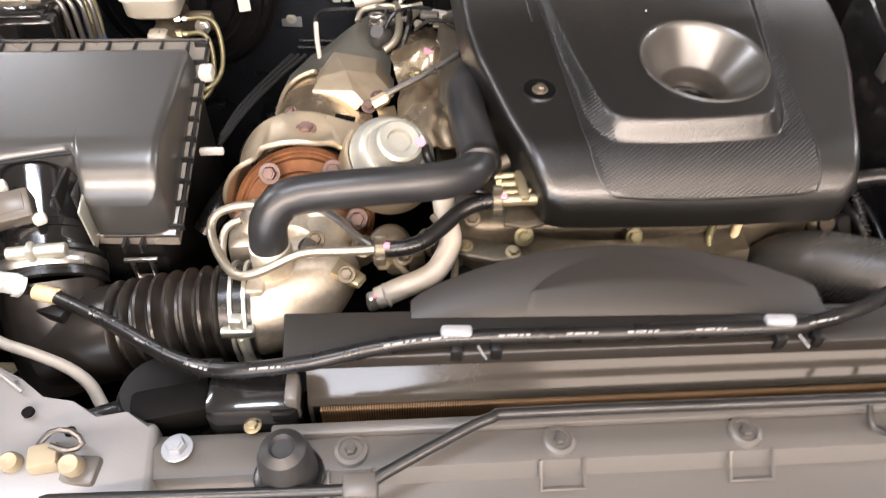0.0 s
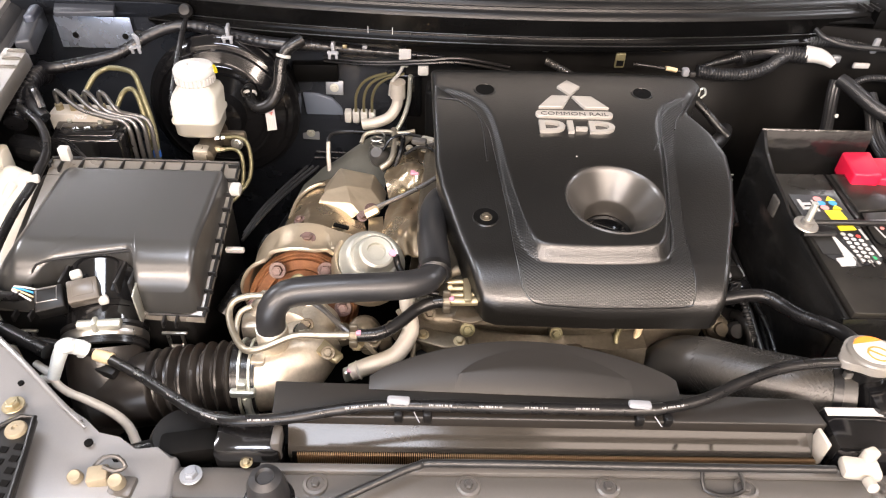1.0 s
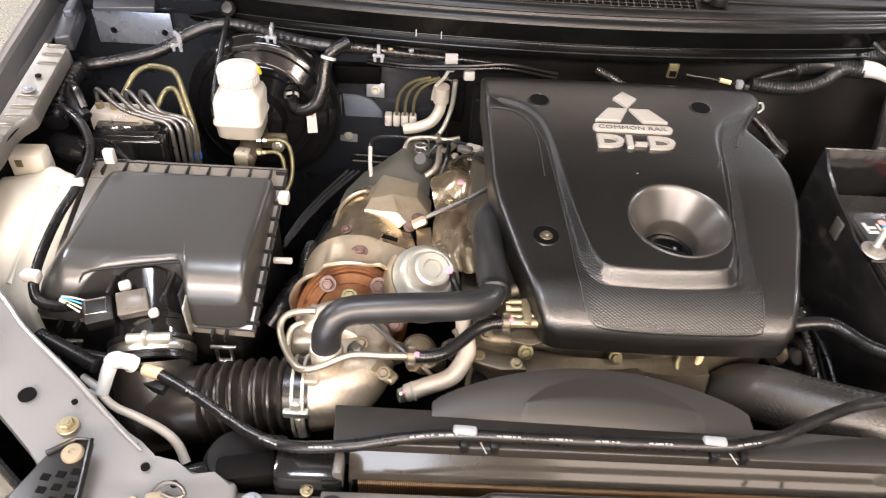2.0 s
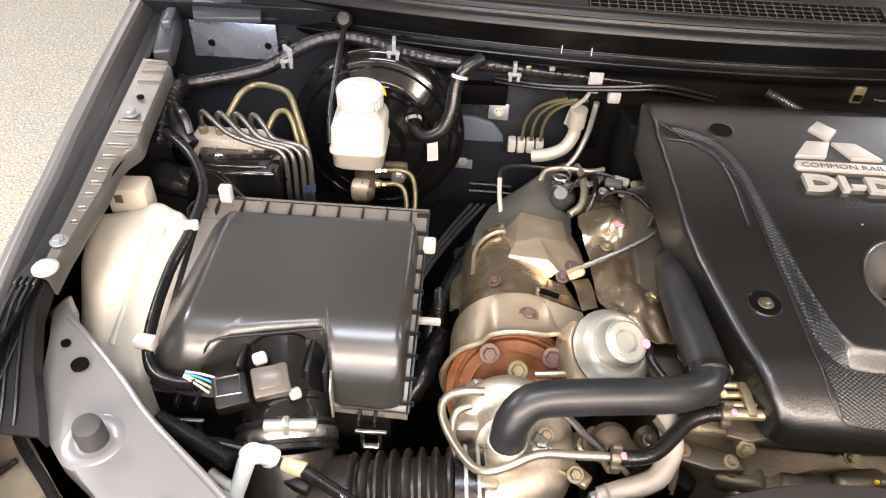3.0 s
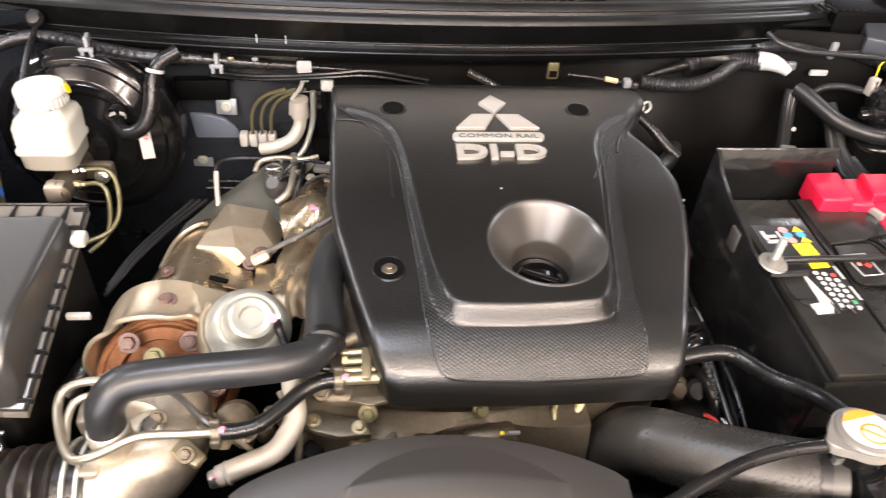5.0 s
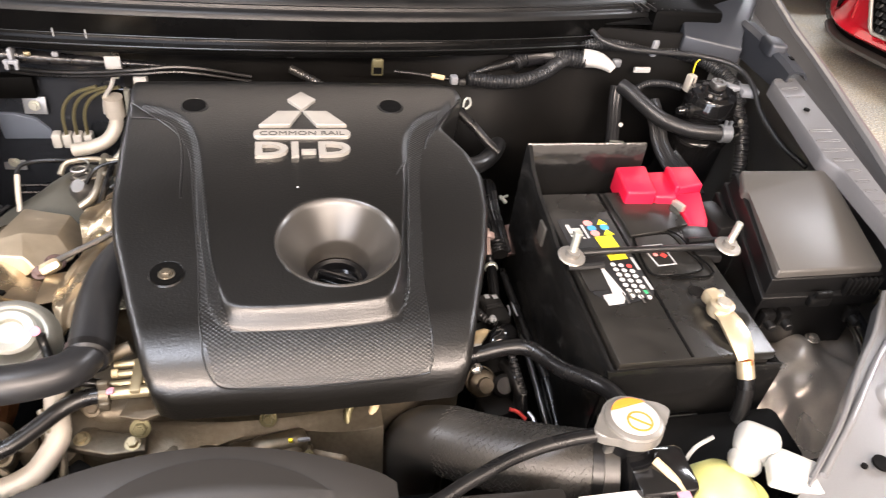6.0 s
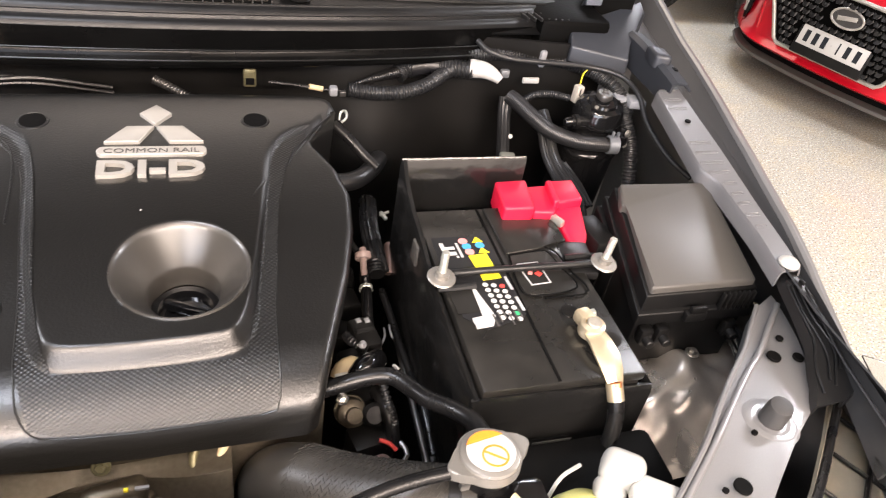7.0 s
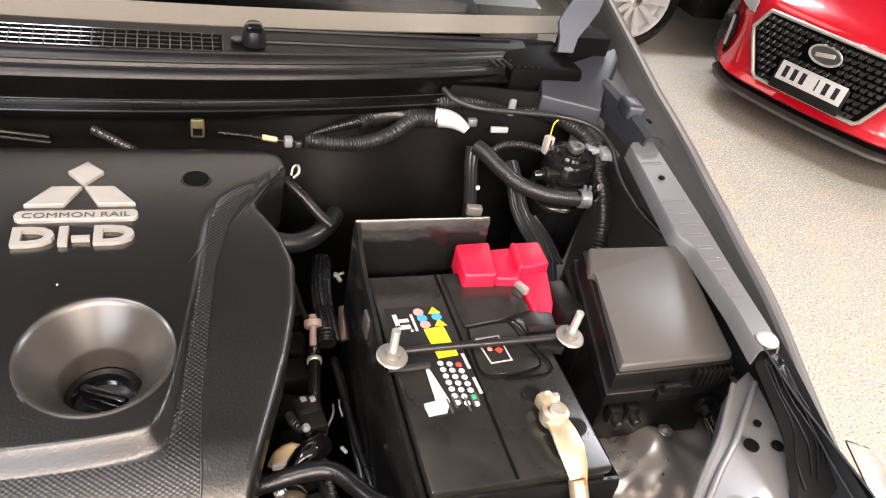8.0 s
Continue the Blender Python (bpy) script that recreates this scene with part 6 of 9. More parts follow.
part("raised_pad", pad, SHIELD, turbo, "bright stamped pad", sharp=14)
part("dark_slot", box(-0.031, 0.706, 1.0360, 0.024, 0.006, 0.004, 0.001, -20), DEEP, turbo)
part("pressed_bead", tube([(-0.122, 0.780, 0.990), (-0.119, 0.833, 0.984), (-0.106, 0.856, 0.988), (-0.088, 0.866, 0.993), (-0.078, 0.862, 0.997)], 0.0030, 8), SHIELD, turbo)
for x0 in (-0.066, -0.054, -0.042):
    part("pressed_bead", tube([(x0, 0.768, 1.006), (x0 - 0.001, 0.735, 1.018), (x0 - 0.003, 0.702, 1.033 - 6 * (x0 + 0.05) ** 2)], 0.0030, 8), SHIELD if x0 < -0.05 else SHIELD_DARK, turbo)
tongue = [[(0.004 + 0.022 * t, 0.758 + 0.006 * t, 1.010), (0.006 + 0.022 * t, 0.742 + 0.006 * t, 1.016 - 0.002 * t), (0.007 + 0.022 * t, 0.720 + 0.008 * t, 1.021 - 0.002 * t), (0.009 + 0.021 * t, 0.693 + 0.010 * t, 1.024 - 0.004 * t)] for t in (0, 0.06, 0.35, 0.65, 0.94, 1.0)]
web_rows = [[(-0.030 + 0.039 * t - 0.004 * k, 0.712 + 0.060 * k / 3 - 0.010 * t, 1.021 - 0.006 * k - 0.004 * t) for t in (0, 0.25, 0.5, 0.75, 1.0)] for k in range(4)]
part("shield_web", loft(web_rows, thick=0.002), SHIELD_DARK, turbo)
part("shield_tongue", loft(tongue, thick=0.002), SHIELD_DARK, turbo)
wing = [[(a + (b - a) * t, y, 0.962 + 0.018 * math.sin(math.pi * t) + 0.010 * math.sin(5 * t + 24 * y) - 0.10 * max(0, y - 0.98)) for t in [k / 14 for k in range(15)]] for y, a, b in ((0.860, -0.124, 0.02), (0.904, -0.119, 0.022), (0.940, -0.108, 0.024), (0.974, -0.096, 0.026), (1.00, -0.074, 0.03), (1.03, -0.040, 0.032), (1.05, -0.014, 0.034), (1.07, 0.016, 0.036))]
part("upper_shield", loft(wing, thick=0.002), DULLSHEET, turbo, "dull grey-green upper shield")
part("probe", tube([(-0.081, 0.945, 0.955), (-0.081, 0.953, 0.962), (-0.084, 0.972, 0.978), (-0.085, 0.990, 0.997)], 0.0038, 10), CASTPIPE, turbo, "pale metal probe")
part("probe_lead", tube([(-0.085, 0.990, 0.998), (-0.082, 1.002, 1.004), (-0.060, 1.012, 1.005), (-0.02, 1.012, 1.005), (0.03, 1.0, 1.007), (0.07, 0.982, 1.010), (0.10, 0.962, 1.012)], 0.0030, 8), RUBBER, turbo)
part("lead_plug", box(0.094, 0.972, 1.016, 0.026, 0.014, 0.012, 0.003, -20), CASTPIPE, turbo)

# turbine shield with its flared, wavy front lip
def lip(a):
    """The front lip's outline: a raised shelf over the middle with lower shoulders."""
    return 0.0045 * (smooth01((a - 58) / 8) - smooth01((a - 112) / 10)) - 0.003 * math.exp(-((a - 125) / 10) ** 2)


rows = []
for y, r, w in ((0.664, 0.066, 0), (0.660, 0.0715, 0), (0.648, 0.0735, 0.15), (0.632, 0.0735, 0.35), (0.616, 0.0740, 0.6), (0.604, 0.0750, 0.85), (0.596, 0.0775, 1.0), (0.589, 0.0815, 1.0)):
    rows.append([(x + w * lip(205 - 195 * k / 71) * math.cos(radians(205 - 195 * k / 71)), y + (0.012 * smooth01((k - 46) / 8) if y < 0.61 else 0) + (0.006 * smooth01((16 - k) / 10) if y < 0.61 else 0), z + w * lip(205 - 195 * k / 71) * math.sin(radians(205 - 195 * k / 71))) for k, (x, y, z) in enumerate(arch(-0.073, y, 1.008, r, 205, 10, 72))])
part("turbine_shield", loft(rows, thick=0.002), SHIELD, turbo, "pale stamped turbine heat shield", sharp=30)
part("shield_lip", tube(rows[-1], 0.0028, 8), SHIELD, turbo)
ear = [[(x, y, z + 0.10 * (y - 0.64)) for x, z in ((-0.045, 1.076), (-0.03, 1.070), (-0.014, 1.064), (0.000, 1.058), (0.004, 1.050))] for y in (0.612, 0.626, 0.640, 0.650, 0.655)]
part("shield_ear", loft(ear, thick=0.002), SHIELD, turbo)
bolt((-0.065, 0.624, 1.0815), (0, -0.1, 1), 0.0072, True, RUSTBOLT, turbo)
bolt((-0.096, 0.729, 1.0275), (-0.35, 0, 1), 0.0055, True, RUSTBOLT, turbo)
bolt((0.008, 0.785, 1.006), (0.2, -0.2, 1), 0.008, True, RUSTBOLT, turbo)
bolt((-0.006, 0.770, 1.004), (0.1, -0.5, 1), 0.006, True, RUSTBOLT, turbo)
F = aim((-0.074, 0.588, 0.994), (0, -0.80, 0.60)) @ Matrix.Scale(1.10, 4)
part("flange", lathe([(0, -0.03), (0.068, -0.03), (0.068, 0.0), (0.064, 0.004), (0.058, 0.004), (0.056, 0.010), (0.045, 0.012), (0.043, 0.004), (0.030, 0.006), (0, 0.006)], F, 56), RUST, turbo, "rust-brown cast iron flange")
part("flange_ring", lathe([(0.058, 0.003), (0.061, 0.006), (0.064, 0.003)], F, 56), RUST, turbo)
for p in ((-0.104, 0.597, 1.048), (-0.038, 0.590, 1.056), (-0.132, 0.566, 1.010), (-0.016, 0.566, 1.010)):
    bolt(p, (0, -0.80, 0.60), 0.0075, True, RUSTBOLT, turbo)
bolt((-0.074, 0.577, 1.046), (0, -0.6, 0.8), 0.0072, True, OLIVE, turbo)
part("clamp_rod", tube([(-0.056, 0.572, 1.048), (-0.034, 0.573, 1.050), (-0.022, 0.574, 1.050), (-0.018, 0.570, 1.044), (-0.018, 0.562, 1.030)], 0.0036, 8), DARKSTEEL, turbo)
part("plug", lathe([(0, 0), (0.008, 0), (0.008, 0.010), (0.005, 0.012), (0.005, 0.018), (0, 0.018)], aim((-0.112, 0.566, 1.030), (-0.7, -0.5, 0.5)), 8), ZINC, turbo)
# compressor housing
C = aim((-0.080, 0.531, 1.003), (0, -0.85, 0.50))
scroll = bmesh.new()
line = [C @ Vector(((0.042 + 0.006 * k / 24) * math.cos(radians(15 * k)), (0.042 + 0.006 * k / 24) * math.sin(radians(15 * k)), 0.0)) for k in range(25)]
tube(line, 0.0195, 16, bm=scroll, taper=lambda t: 0.8 + 0.35 * t)
lathe([(0.0, 0.008), (0.040, 0.008), (0.044, 0.016), (0.038, 0.026), (0.036, 0.040), (0.030, 0.042), (0, 0.03)], C, 36, scroll)
part("compressor", scroll, ALLOY, turbo, "pale cast aluminium compressor housing", sharp=50)
part("compressor_neck", tube([(-0.122, 0.457, 0.998), (-0.100, 0.458, 1.0), (-0.078, 0.466, 1.002), (-0.062, 0.485, 1.004), (-0.055, 0.510, 1.004), (-0.06, 0.54, 1.0)], 0.043, 32), ALLOY, turbo, "pale cast inlet elbow")
part("neck_boss", box(-0.104, 0.452, 1.035, 0.020, 0.024, 0.020, 0.005), ALLOY, turbo)
part("outlet_stub", lathe([(0.018, 0), (0.019, 0.004), (0.019, 0.026), (0.016, 0.03)], aim((-0.088, 0.472, 1.040), (0, 0.05, 1)), 24), ALLOY, turbo)
part("side_cast", box(-0.122, 0.524, 1.014, 0.036, 0.030, 0.036, 0.006, 6), ALLOY, turbo)
bolt((-0.055, 0.486, 1.052), (0, -0.3, 1), 0.0075, True, STEEL, turbo)
# pressure canister
W = aim((0.0215, 0.595, 1.066), (0.24, -0.38, 0.90)) @ Matrix.Scale(1.04, 4)
can = thing("pressure_canister", "pale zinc-plated pressure canister beside the turbocharger", "canister")
part("can", lathe([(0, -0.030), (0.036, -0.030), (0.040, -0.024), (0.040, 0.0), (0.0425, 0.002), (0.0425, 0.007), (0.040, 0.010), (0.037, 0.016), (0.033, 0.022), (0.030, 0.0235), (0.027, 0.0225), (0.024, 0.028), (0.022, 0.036), (0.019, 0.038), (0.012, 0.037), (0.011, 0.032), (0, 0.032)], W, 56), CANPLATE, can)
part("paint_dab", lathe(disc(0.005, 0.0012, 0.0003), W @ pose(0.017, -0.010, 0.0375), 12), PINK, can)
part("bracket", lathe([(0.043, -0.028), (0.049, -0.026), (0.049, 0.004), (0.046, 0.008), (0.0435, 0.006)], W @ pose(0, 0, 0, 0, 0, 120), 24, arc=170), SHIELD, can, "steel bracket behind the can")
part("can_hose", tube([W @ Vector((0.020, -0.014, 0.036)), (0.058, 0.575, 1.082), (0.068, 0.556, 1.078), (0.085, 0.540, 1.075), (0.11, 0.535, 1.07)], 0.0045, 10), RUBBER, can)
part("rod_seat", lathe([(0, 0), (0.022, 0), (0.020, 0.012), (0.012, 0.018), (0, 0.018)], aim((0.018, 0.505, 1.030), (0, -0.7, 0.7)), 28), DULLALLOY, can)
part("rod_nut", lathe([(0, 0), (0.009, 0), (0.009, 0.022), (0.006, 0.026), (0, 0.026)], aim((0.012, 0.490, 1.040), (0, -0.9, 0.3)), 6), GOLDZINC, can)
# manifold shield, crumpled sheet on the engine side
EDGES = ((0.615, 0.060, 0.104), (0.66, 0.040, 0.107), (0.70, 0.029, 0.106), (0.77, 0.030, 0.104), (0.812, 0.034, 0.107), (0.869, 0.022, 0.114), (0.92, 0.028, 0.116), (0.97, 0.040, 0.108), (1.0, 0.047, 0.096))
RISE = ((0.615, 1.046), (0.66, 1.042), (0.74, 1.014), (0.80, 0.996), (0.835, 0.996), (0.855, 1.006), (0.90, 0.996), (0.94, 0.980), (1.0, 0.960))
rows = []
for j in range(56):
    y = 0.615 + 0.385 * j / 55
    xa, xb = lerp([(a, b) for a, b, c in EDGES], y), lerp([(a, c) for a, b, c in EDGES], y)
    row = []
    for k in range(29):
        t = k / 28
        fold = 0.006 * abs(math.sin(4.2 * t + 17 * y)) - 0.005 * abs(math.sin(21 * y - 3.4 * t)) + 0.003 * abs(math.sin(9 * t - 31 * y)) + 0.010 * math.exp(-((y - 0.875) / 0.026) ** 2 - ((t - 0.5) / 0.2) ** 2)
        row.append((xa + (xb - xa) * t, y, lerp(RISE, y) + 0.018 * math.sin(math.pi * (0.08 + 0.80 * t)) + fold))
    rows.append(row)
man = thing("manifold_shield", "crumpled brown steel heat shield over the exhaust manifold", "heat shield")
part("sheet", loft(rows, thick=0.002), SHIELD_DARK, man, sharp=60)
bolt((0.056, 0.822, 1.016), (0, 0, 1), 0.006, True, GOLDZINC, man)
bolt((0.090, 0.700, 1.046), (0.2, 0, 1), 0.006, True, GOLDZINC, man)
bolt((0.112, 0.652, 1.060), (0.2, 0, 1), 0.0065, True, ZINC, man)
bolt((0.108, 0.604, 1.052), (0.2, 0, 1), 0.0065, True, DULLALLOY, man)
part("paint_dab", box(0.073, 0.853, 1.031, 0.013, 0.011, 0.004, 0.001), PINK, man)
part("pale_pad", box(0.088, 0.862, 1.028, 0.020, 0.016, 0.004, 0.001, 15), CASTPIPE, man)
part("sensor_lead", tube([(0.014, 0.772, 1.020), (0.036, 0.779, 1.028), (0.07, 0.790, 1.040), (0.105, 0.808, 1.052), (0.128, 0.832, 1.058), (0.134, 0.866, 1.050)], 0.0038, 8), DARKPIPE, man)
part("sensor_nut", lathe([(0, 0), (0.008, 0), (0.008, 0.018), (0.005, 0.022), (0, 0.022)], aim((0.000, 0.764, 1.012), (0.85, 0.2, 0.4)), 6), TERMINAL, man)
vgr = thing("valve_linkage", "small steel valve and linkage behind the manifold", "valve")
vgr.location = (-0.004, 0.045, -0.034)
part("body", lathe([(0, 0), (0.018, 0), (0.020, 0.006), (0.016, 0.02), (0.010, 0.026), (0, 0.026)], aim((0.016, 0.915, 1.02), (-0.3, -0.5, 0.8)), 24), DARKPIPE, vgr)
part("spring", tube([(0.010 + 0.012 * math.cos(0.9 * k), 0.925 + 0.012 * math.sin(0.9 * k), 1.025 + 0.0016 * k) for k in range(24)], 0.0016, 6), STEEL, vgr)
part("lever", box(0.030, 0.920, 1.045, 0.044, 0.010, 0.004, 0.001, 28), STEEL, vgr)
part("lever", box(0.006, 0.930, 1.042, 0.010, 0.034, 0.004, 0.001, -20), DARKPIPE, vgr)
part("vacuum_line", tube([(0.040, 0.86, 1.03), (0.052, 0.875, 1.06), (0.055, 0.91, 1.065), (0.048, 0.93, 1.05)], 0.0042, 8), RUBBER, vgr)
part("jagged_sheet", prism([(0.098, 0.800), (0.120, 0.806), (0.126, 0.845), (0.118, 0.870), (0.126, 0.890), (0.112, 0.905), (0.104, 0.880), (0.110, 0.860), (0.100, 0.835)], lambda x, y: 1.052 + 0.2 * (x - 0.1), lambda x, y: 1.055 + 0.2 * (x - 0.1), 0.001), SHIELD, vgr, "crumpled bright foil edge")
part("loop", tube([(-0.020, 0.930, 1.040), (-0.012, 0.945, 1.050), (0.020, 0.948, 1.054), (0.052, 0.940, 1.056), (0.074, 0.945, 1.058)], 0.0042, 8), DARKSTEEL, vgr)
part("hook_pipe", tube([(0.036, 0.960, 1.05), (0.040, 0.925, 1.056), (0.040, 0.890, 1.052), (0.034, 0.870, 1.044), (0.018, 0.858, 1.036)], 0.0058, 10), DARKSTEEL, vgr)
for k in range(5):
    bolt((0.085 + 0.012 * (k % 3), 0.83 + 0.028 * k, 1.045 + 0.005 * (k % 2)), (0.2, -0.3, 1), 0.005, True, STEEL if k % 2 else GOLDZINC, vgr)
part("connector", box(0.083, 0.906, 1.062, 0.026, 0.014, 0.010, 0.003, -12), CARRIER, vgr)
part("bracket", box(0.112, 0.850, 1.055, 0.020, 0.042, 0.003, 0.001, 18), STEEL, vgr)
part("loop_lead", tube([(0.115, 0.80, 1.07), (0.128, 0.83, 1.085), (0.12, 0.86, 1.09), (0.10, 0.875, 1.075)], 0.003, 8), DARKPIPE, vgr)

for x, y, z, w, d in ((0.060, 0.915, 1.058, 0.030, 0.012), (0.048, 0.930, 1.050, 0.016, 0.020), (0.100, 0.880, 1.060, 0.012, 0.026), (0.118, 0.905, 1.062, 0.018, 0.016)):
    part("bracket", box(x, y, z, w, d, 0.004, 0.001, 30 * x / w), DARKSTEEL, vgr)
for pts in (((0.020, 0.900, 1.045), (0.034, 0.915, 1.060), (0.060, 0.925, 1.064), (0.085, 0.915, 1.066)), ((0.060, 0.868, 1.060), (0.080, 0.872, 1.072), (0.105, 0.86, 1.076), (0.125, 0.835, 1.07)), ((0.030, 0.862, 1.040), (0.040, 0.880, 1.050), (0.046, 0.90, 1.055))):
    part("lead", tube(pts, 0.0026, 8), RUBBER, vgr)
for x, y, z in ((0.044, 0.905, 1.055), (0.066, 0.890, 1.058), (0.108, 0.872, 1.062), (0.112, 0.900, 1.066)):
    bolt((x, y, z), (-0.1, -0.4, 1), 0.0042, True, DARKSTEEL, vgr)

# breather hose across the turbocharger
breather = thing("breather_hose", "thick grey-black breather hose bent over the turbocharger", "hose")
part("hose_run", tube([(-0.089, 0.474, 1.062), (-0.0885, 0.476, 1.078), (-0.086, 0.480, 1.094), (-0.076, 0.488, 1.106), (-0.060, 0.494, 1.110), (-0.015, 0.499, 1.112), (0.040, 0.506, 1.110), (0.070, 0.513, 1.107), (0.094, 0.526, 1.103), (0.104, 0.545, 1.100)], 0.0172, 24), FOAM, breather)
part("foam_sleeve", tube([(0.106, 0.540, 1.099), (0.104, 0.575, 1.099), (0.101, 0.62, 1.096), (0.102, 0.665, 1.089), (0.107, 0.705, 1.078), (0.114, 0.736, 1.066), (0.117, 0.746, 1.060)], 0.0200, 24, taper=lambda t: 1.0 if t < 0.93 else math.sqrt(max(1 - ((t - 0.93) / 0.08) ** 2, 0.02))), FOAM, breather)
part("joint_ring", lathe([(0.0185, -0.006), (0.0215, -0.004), (0.0215, 0.004), (0.0185, 0.006)], aim((0.1045, 0.545, 1.0995), (0, 1, 0)), 28), RUBBER, breather)
part("clamp", lathe([(0.0172, 0), (0.0188, 0.0008), (0.0188, 0.0052), (0.0172, 0.006)], aim((-0.0888, 0.4748, 1.058), (0, 0.05, 1)), 28), STEEL, breather)
part("clamp", lathe([(0.0172, 0), (0.0186, 0.0008), (0.0186, 0.0022), (0.0172, 0.003)], aim((-0.0888, 0.4752, 1.067), (0, 0.05, 1)), 28), ZINC, breather)
part("end_cap", tube([(0.118, 0.560, 1.080), (0.136, 0.566, 1.084)], 0.007, 14, smooth=False), DULLALLOY, breather)

# oil and water pipes in front
pipe = thing("water_pipe", "bent pale steel water pipe with rubber end hose", "pipe")
part("steel_run", tube([(-0.110, 0.535, 1.062), (-0.130, 0.535, 1.060), (-0.147, 0.532, 1.054), (-0.152, 0.522, 1.048), (-0.146, 0.50, 1.046), (-0.132, 0.472, 1.050), (-0.118, 0.452, 1.056), (-0.106, 0.447, 1.060), (-0.090, 0.450, 1.064), (-0.068, 0.460, 1.068), (-0.052, 0.464, 1.069), (-0.02, 0.465, 1.068), (0.012, 0.466, 1.068)], 0.0044, 12), DARKSTEEL, pipe)
part("steel_run", tube([(-0.122, 0.522, 1.055), (-0.136, 0.518, 1.050), (-0.140, 0.50, 1.040), (-0.132, 0.47, 1.03), (-0.12, 0.45, 1.02)], 0.0038, 10), DARKSTEEL, pipe)
part("rubber_run", tube([(0.008, 0.466, 1.068), (0.030, 0.466, 1.069), (0.048, 0.472, 1.070), (0.066, 0.488, 1.071), (0.084, 0.506, 1.073), (0.102, 0.514, 1.076), (0.122, 0.516, 1.077)], 0.0078, 14), RUBBER, pipe)
for p, ax in (((0.010, 0.466, 1.068), (1, 0, 0)), ((0.120, 0.516, 1.077), (1, 0, 0))):
    cl = bmesh.new()
    lathe([(0.0078, -0.005), (0.0098, -0.004), (0.0098, 0.004), (0.0078, 0.005)], aim(p, ax), 20, cl)
    box(p[0], p[1], p[2] + 0.012, 0.010, 0.006, 0.012, 0.002, bm=cl)
    box(p[0], p[1] - 0.010, p[2] - 0.004, 0.010, 0.006, 0.010, 0.002, bm=cl)
    part("spring_clamp", cl, DULLALLOY, pipe)
    part("paint_dab", box(p[0] + 0.006, p[1] - 0.004, p[2] + 0.009, 0.006, 0.007, 0.003, 0.001), PINK, pipe)
part("end_stub", tube([(0.122, 0.516, 1.077), (0.158, 0.517, 1.077)], 0.0056, 12, smooth=False), GOLDZINC, pipe)
rail = thing("pipe_bracket", "plated steel pipe bracket with bolt on the engine front", "bracket")
part("plate", prism([(0.128, 0.508), (0.150, 0.502), (0.180, 0.512), (0.170, 0.535), (0.136, 0.532)], 1.050, 1.054, 0.001), DULLALLOY, rail)
for y in (0.528, 0.540, 0.552):
    part("stub", tube([(0.122, y, 1.075), (0.160, y + 0.001, 1.076)], 0.0038, 10, smooth=False), GOLDZINC, rail)
part("yellow_mark", tube([(0.122, 0.540, 1.0772), (0.127, 0.540, 1.0774)], 0.0042, 10, smooth=False), TAN, rail)
part("cross_bar", box(0.146, 0.532, 1.080, 0.010, 0.040, 0.008, 0.002), GOLDZINC, rail)
bolt((0.147, 0.500, 1.044), (0, -0.9, 0.6), 0.0062, True, OLIVE, rail)
part("tab", prism([(0.140, 0.500), (0.154, 0.500), (0.155, 0.515), (0.139, 0.515)], 1.040, 1.047, 0.001), DULLALLOY, rail)
lower = thing("lower_water_hose", "pale cast water pipe bending down beside the engine", "hose")
part("hose_run", tube([(0.071, 0.545, 1.062), (0.072, 0.530, 1.057), (0.074, 0.515, 1.050), (0.076, 0.497, 1.041), (0.063, 0.474, 1.031), (0.048, 0.466, 1.025), (0.031, 0.462, 1.020), (0.005, 0.456, 1.011)], 0.0108, 18), CASTPIPE, lower)
part("end_bead", lathe([(0.0105, -0.002), (0.0125, 0), (0.0105, 0.002)], aim((0.014, 0.4575, 1.014), (-0.95, -0.2, -0.3)), 20), CASTPIPE, lower)
part("end_clamp", box(0.001, 0.455, 1.009, 0.012, 0.012, 0.018, 0.003, 20), ZINC, lower)
part("paint_dab", box(0.003, 0.452, 1.019, 0.006, 0.006, 0.003, 0.001), PINK, lower)

engine = thing("engine_block", "dull cast aluminium engine front with bolts and brackets", "engine")
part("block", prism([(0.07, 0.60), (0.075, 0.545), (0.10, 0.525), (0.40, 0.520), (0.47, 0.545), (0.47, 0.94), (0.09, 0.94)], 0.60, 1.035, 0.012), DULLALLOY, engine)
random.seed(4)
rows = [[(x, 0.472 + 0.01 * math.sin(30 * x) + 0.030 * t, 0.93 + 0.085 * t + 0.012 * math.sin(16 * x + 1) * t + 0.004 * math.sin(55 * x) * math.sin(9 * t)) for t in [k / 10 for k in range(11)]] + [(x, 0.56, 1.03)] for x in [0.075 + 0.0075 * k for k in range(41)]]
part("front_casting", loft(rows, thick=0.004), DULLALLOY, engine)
for k in range(9):
    x, y = random.uniform(0.09, 0.38), random.uniform(0.485, 0.50)
    z = random.uniform(0.97, 1.005)
    part("casting", box(x, y, z, random.uniform(0.03, 0.06), random.uniform(0.02, 0.04), random.uniform(0.02, 0.04), 0.009, random.uniform(-30, 30), seg=3), DULLALLOY, engine)
for x, y, z, r in ((0.142, 0.494, 1.004, 0.0055), (0.262, 0.512, 1.022, 0.0062), (0.205, 0.490, 0.995, 0.0035), (0.30, 0.488, 0.99, 0.0035)):
    part("boss", lathe(disc(r * 1.35, 0.008, 0.002), aim((x, y + 0.012, z), (0, -0.8, 0.6)), 20), DULLALLOY, engine)
    bolt((x, y, z + 0.004), (0, -0.8, 0.6), r * 0.9, True, OLIVE, engine)
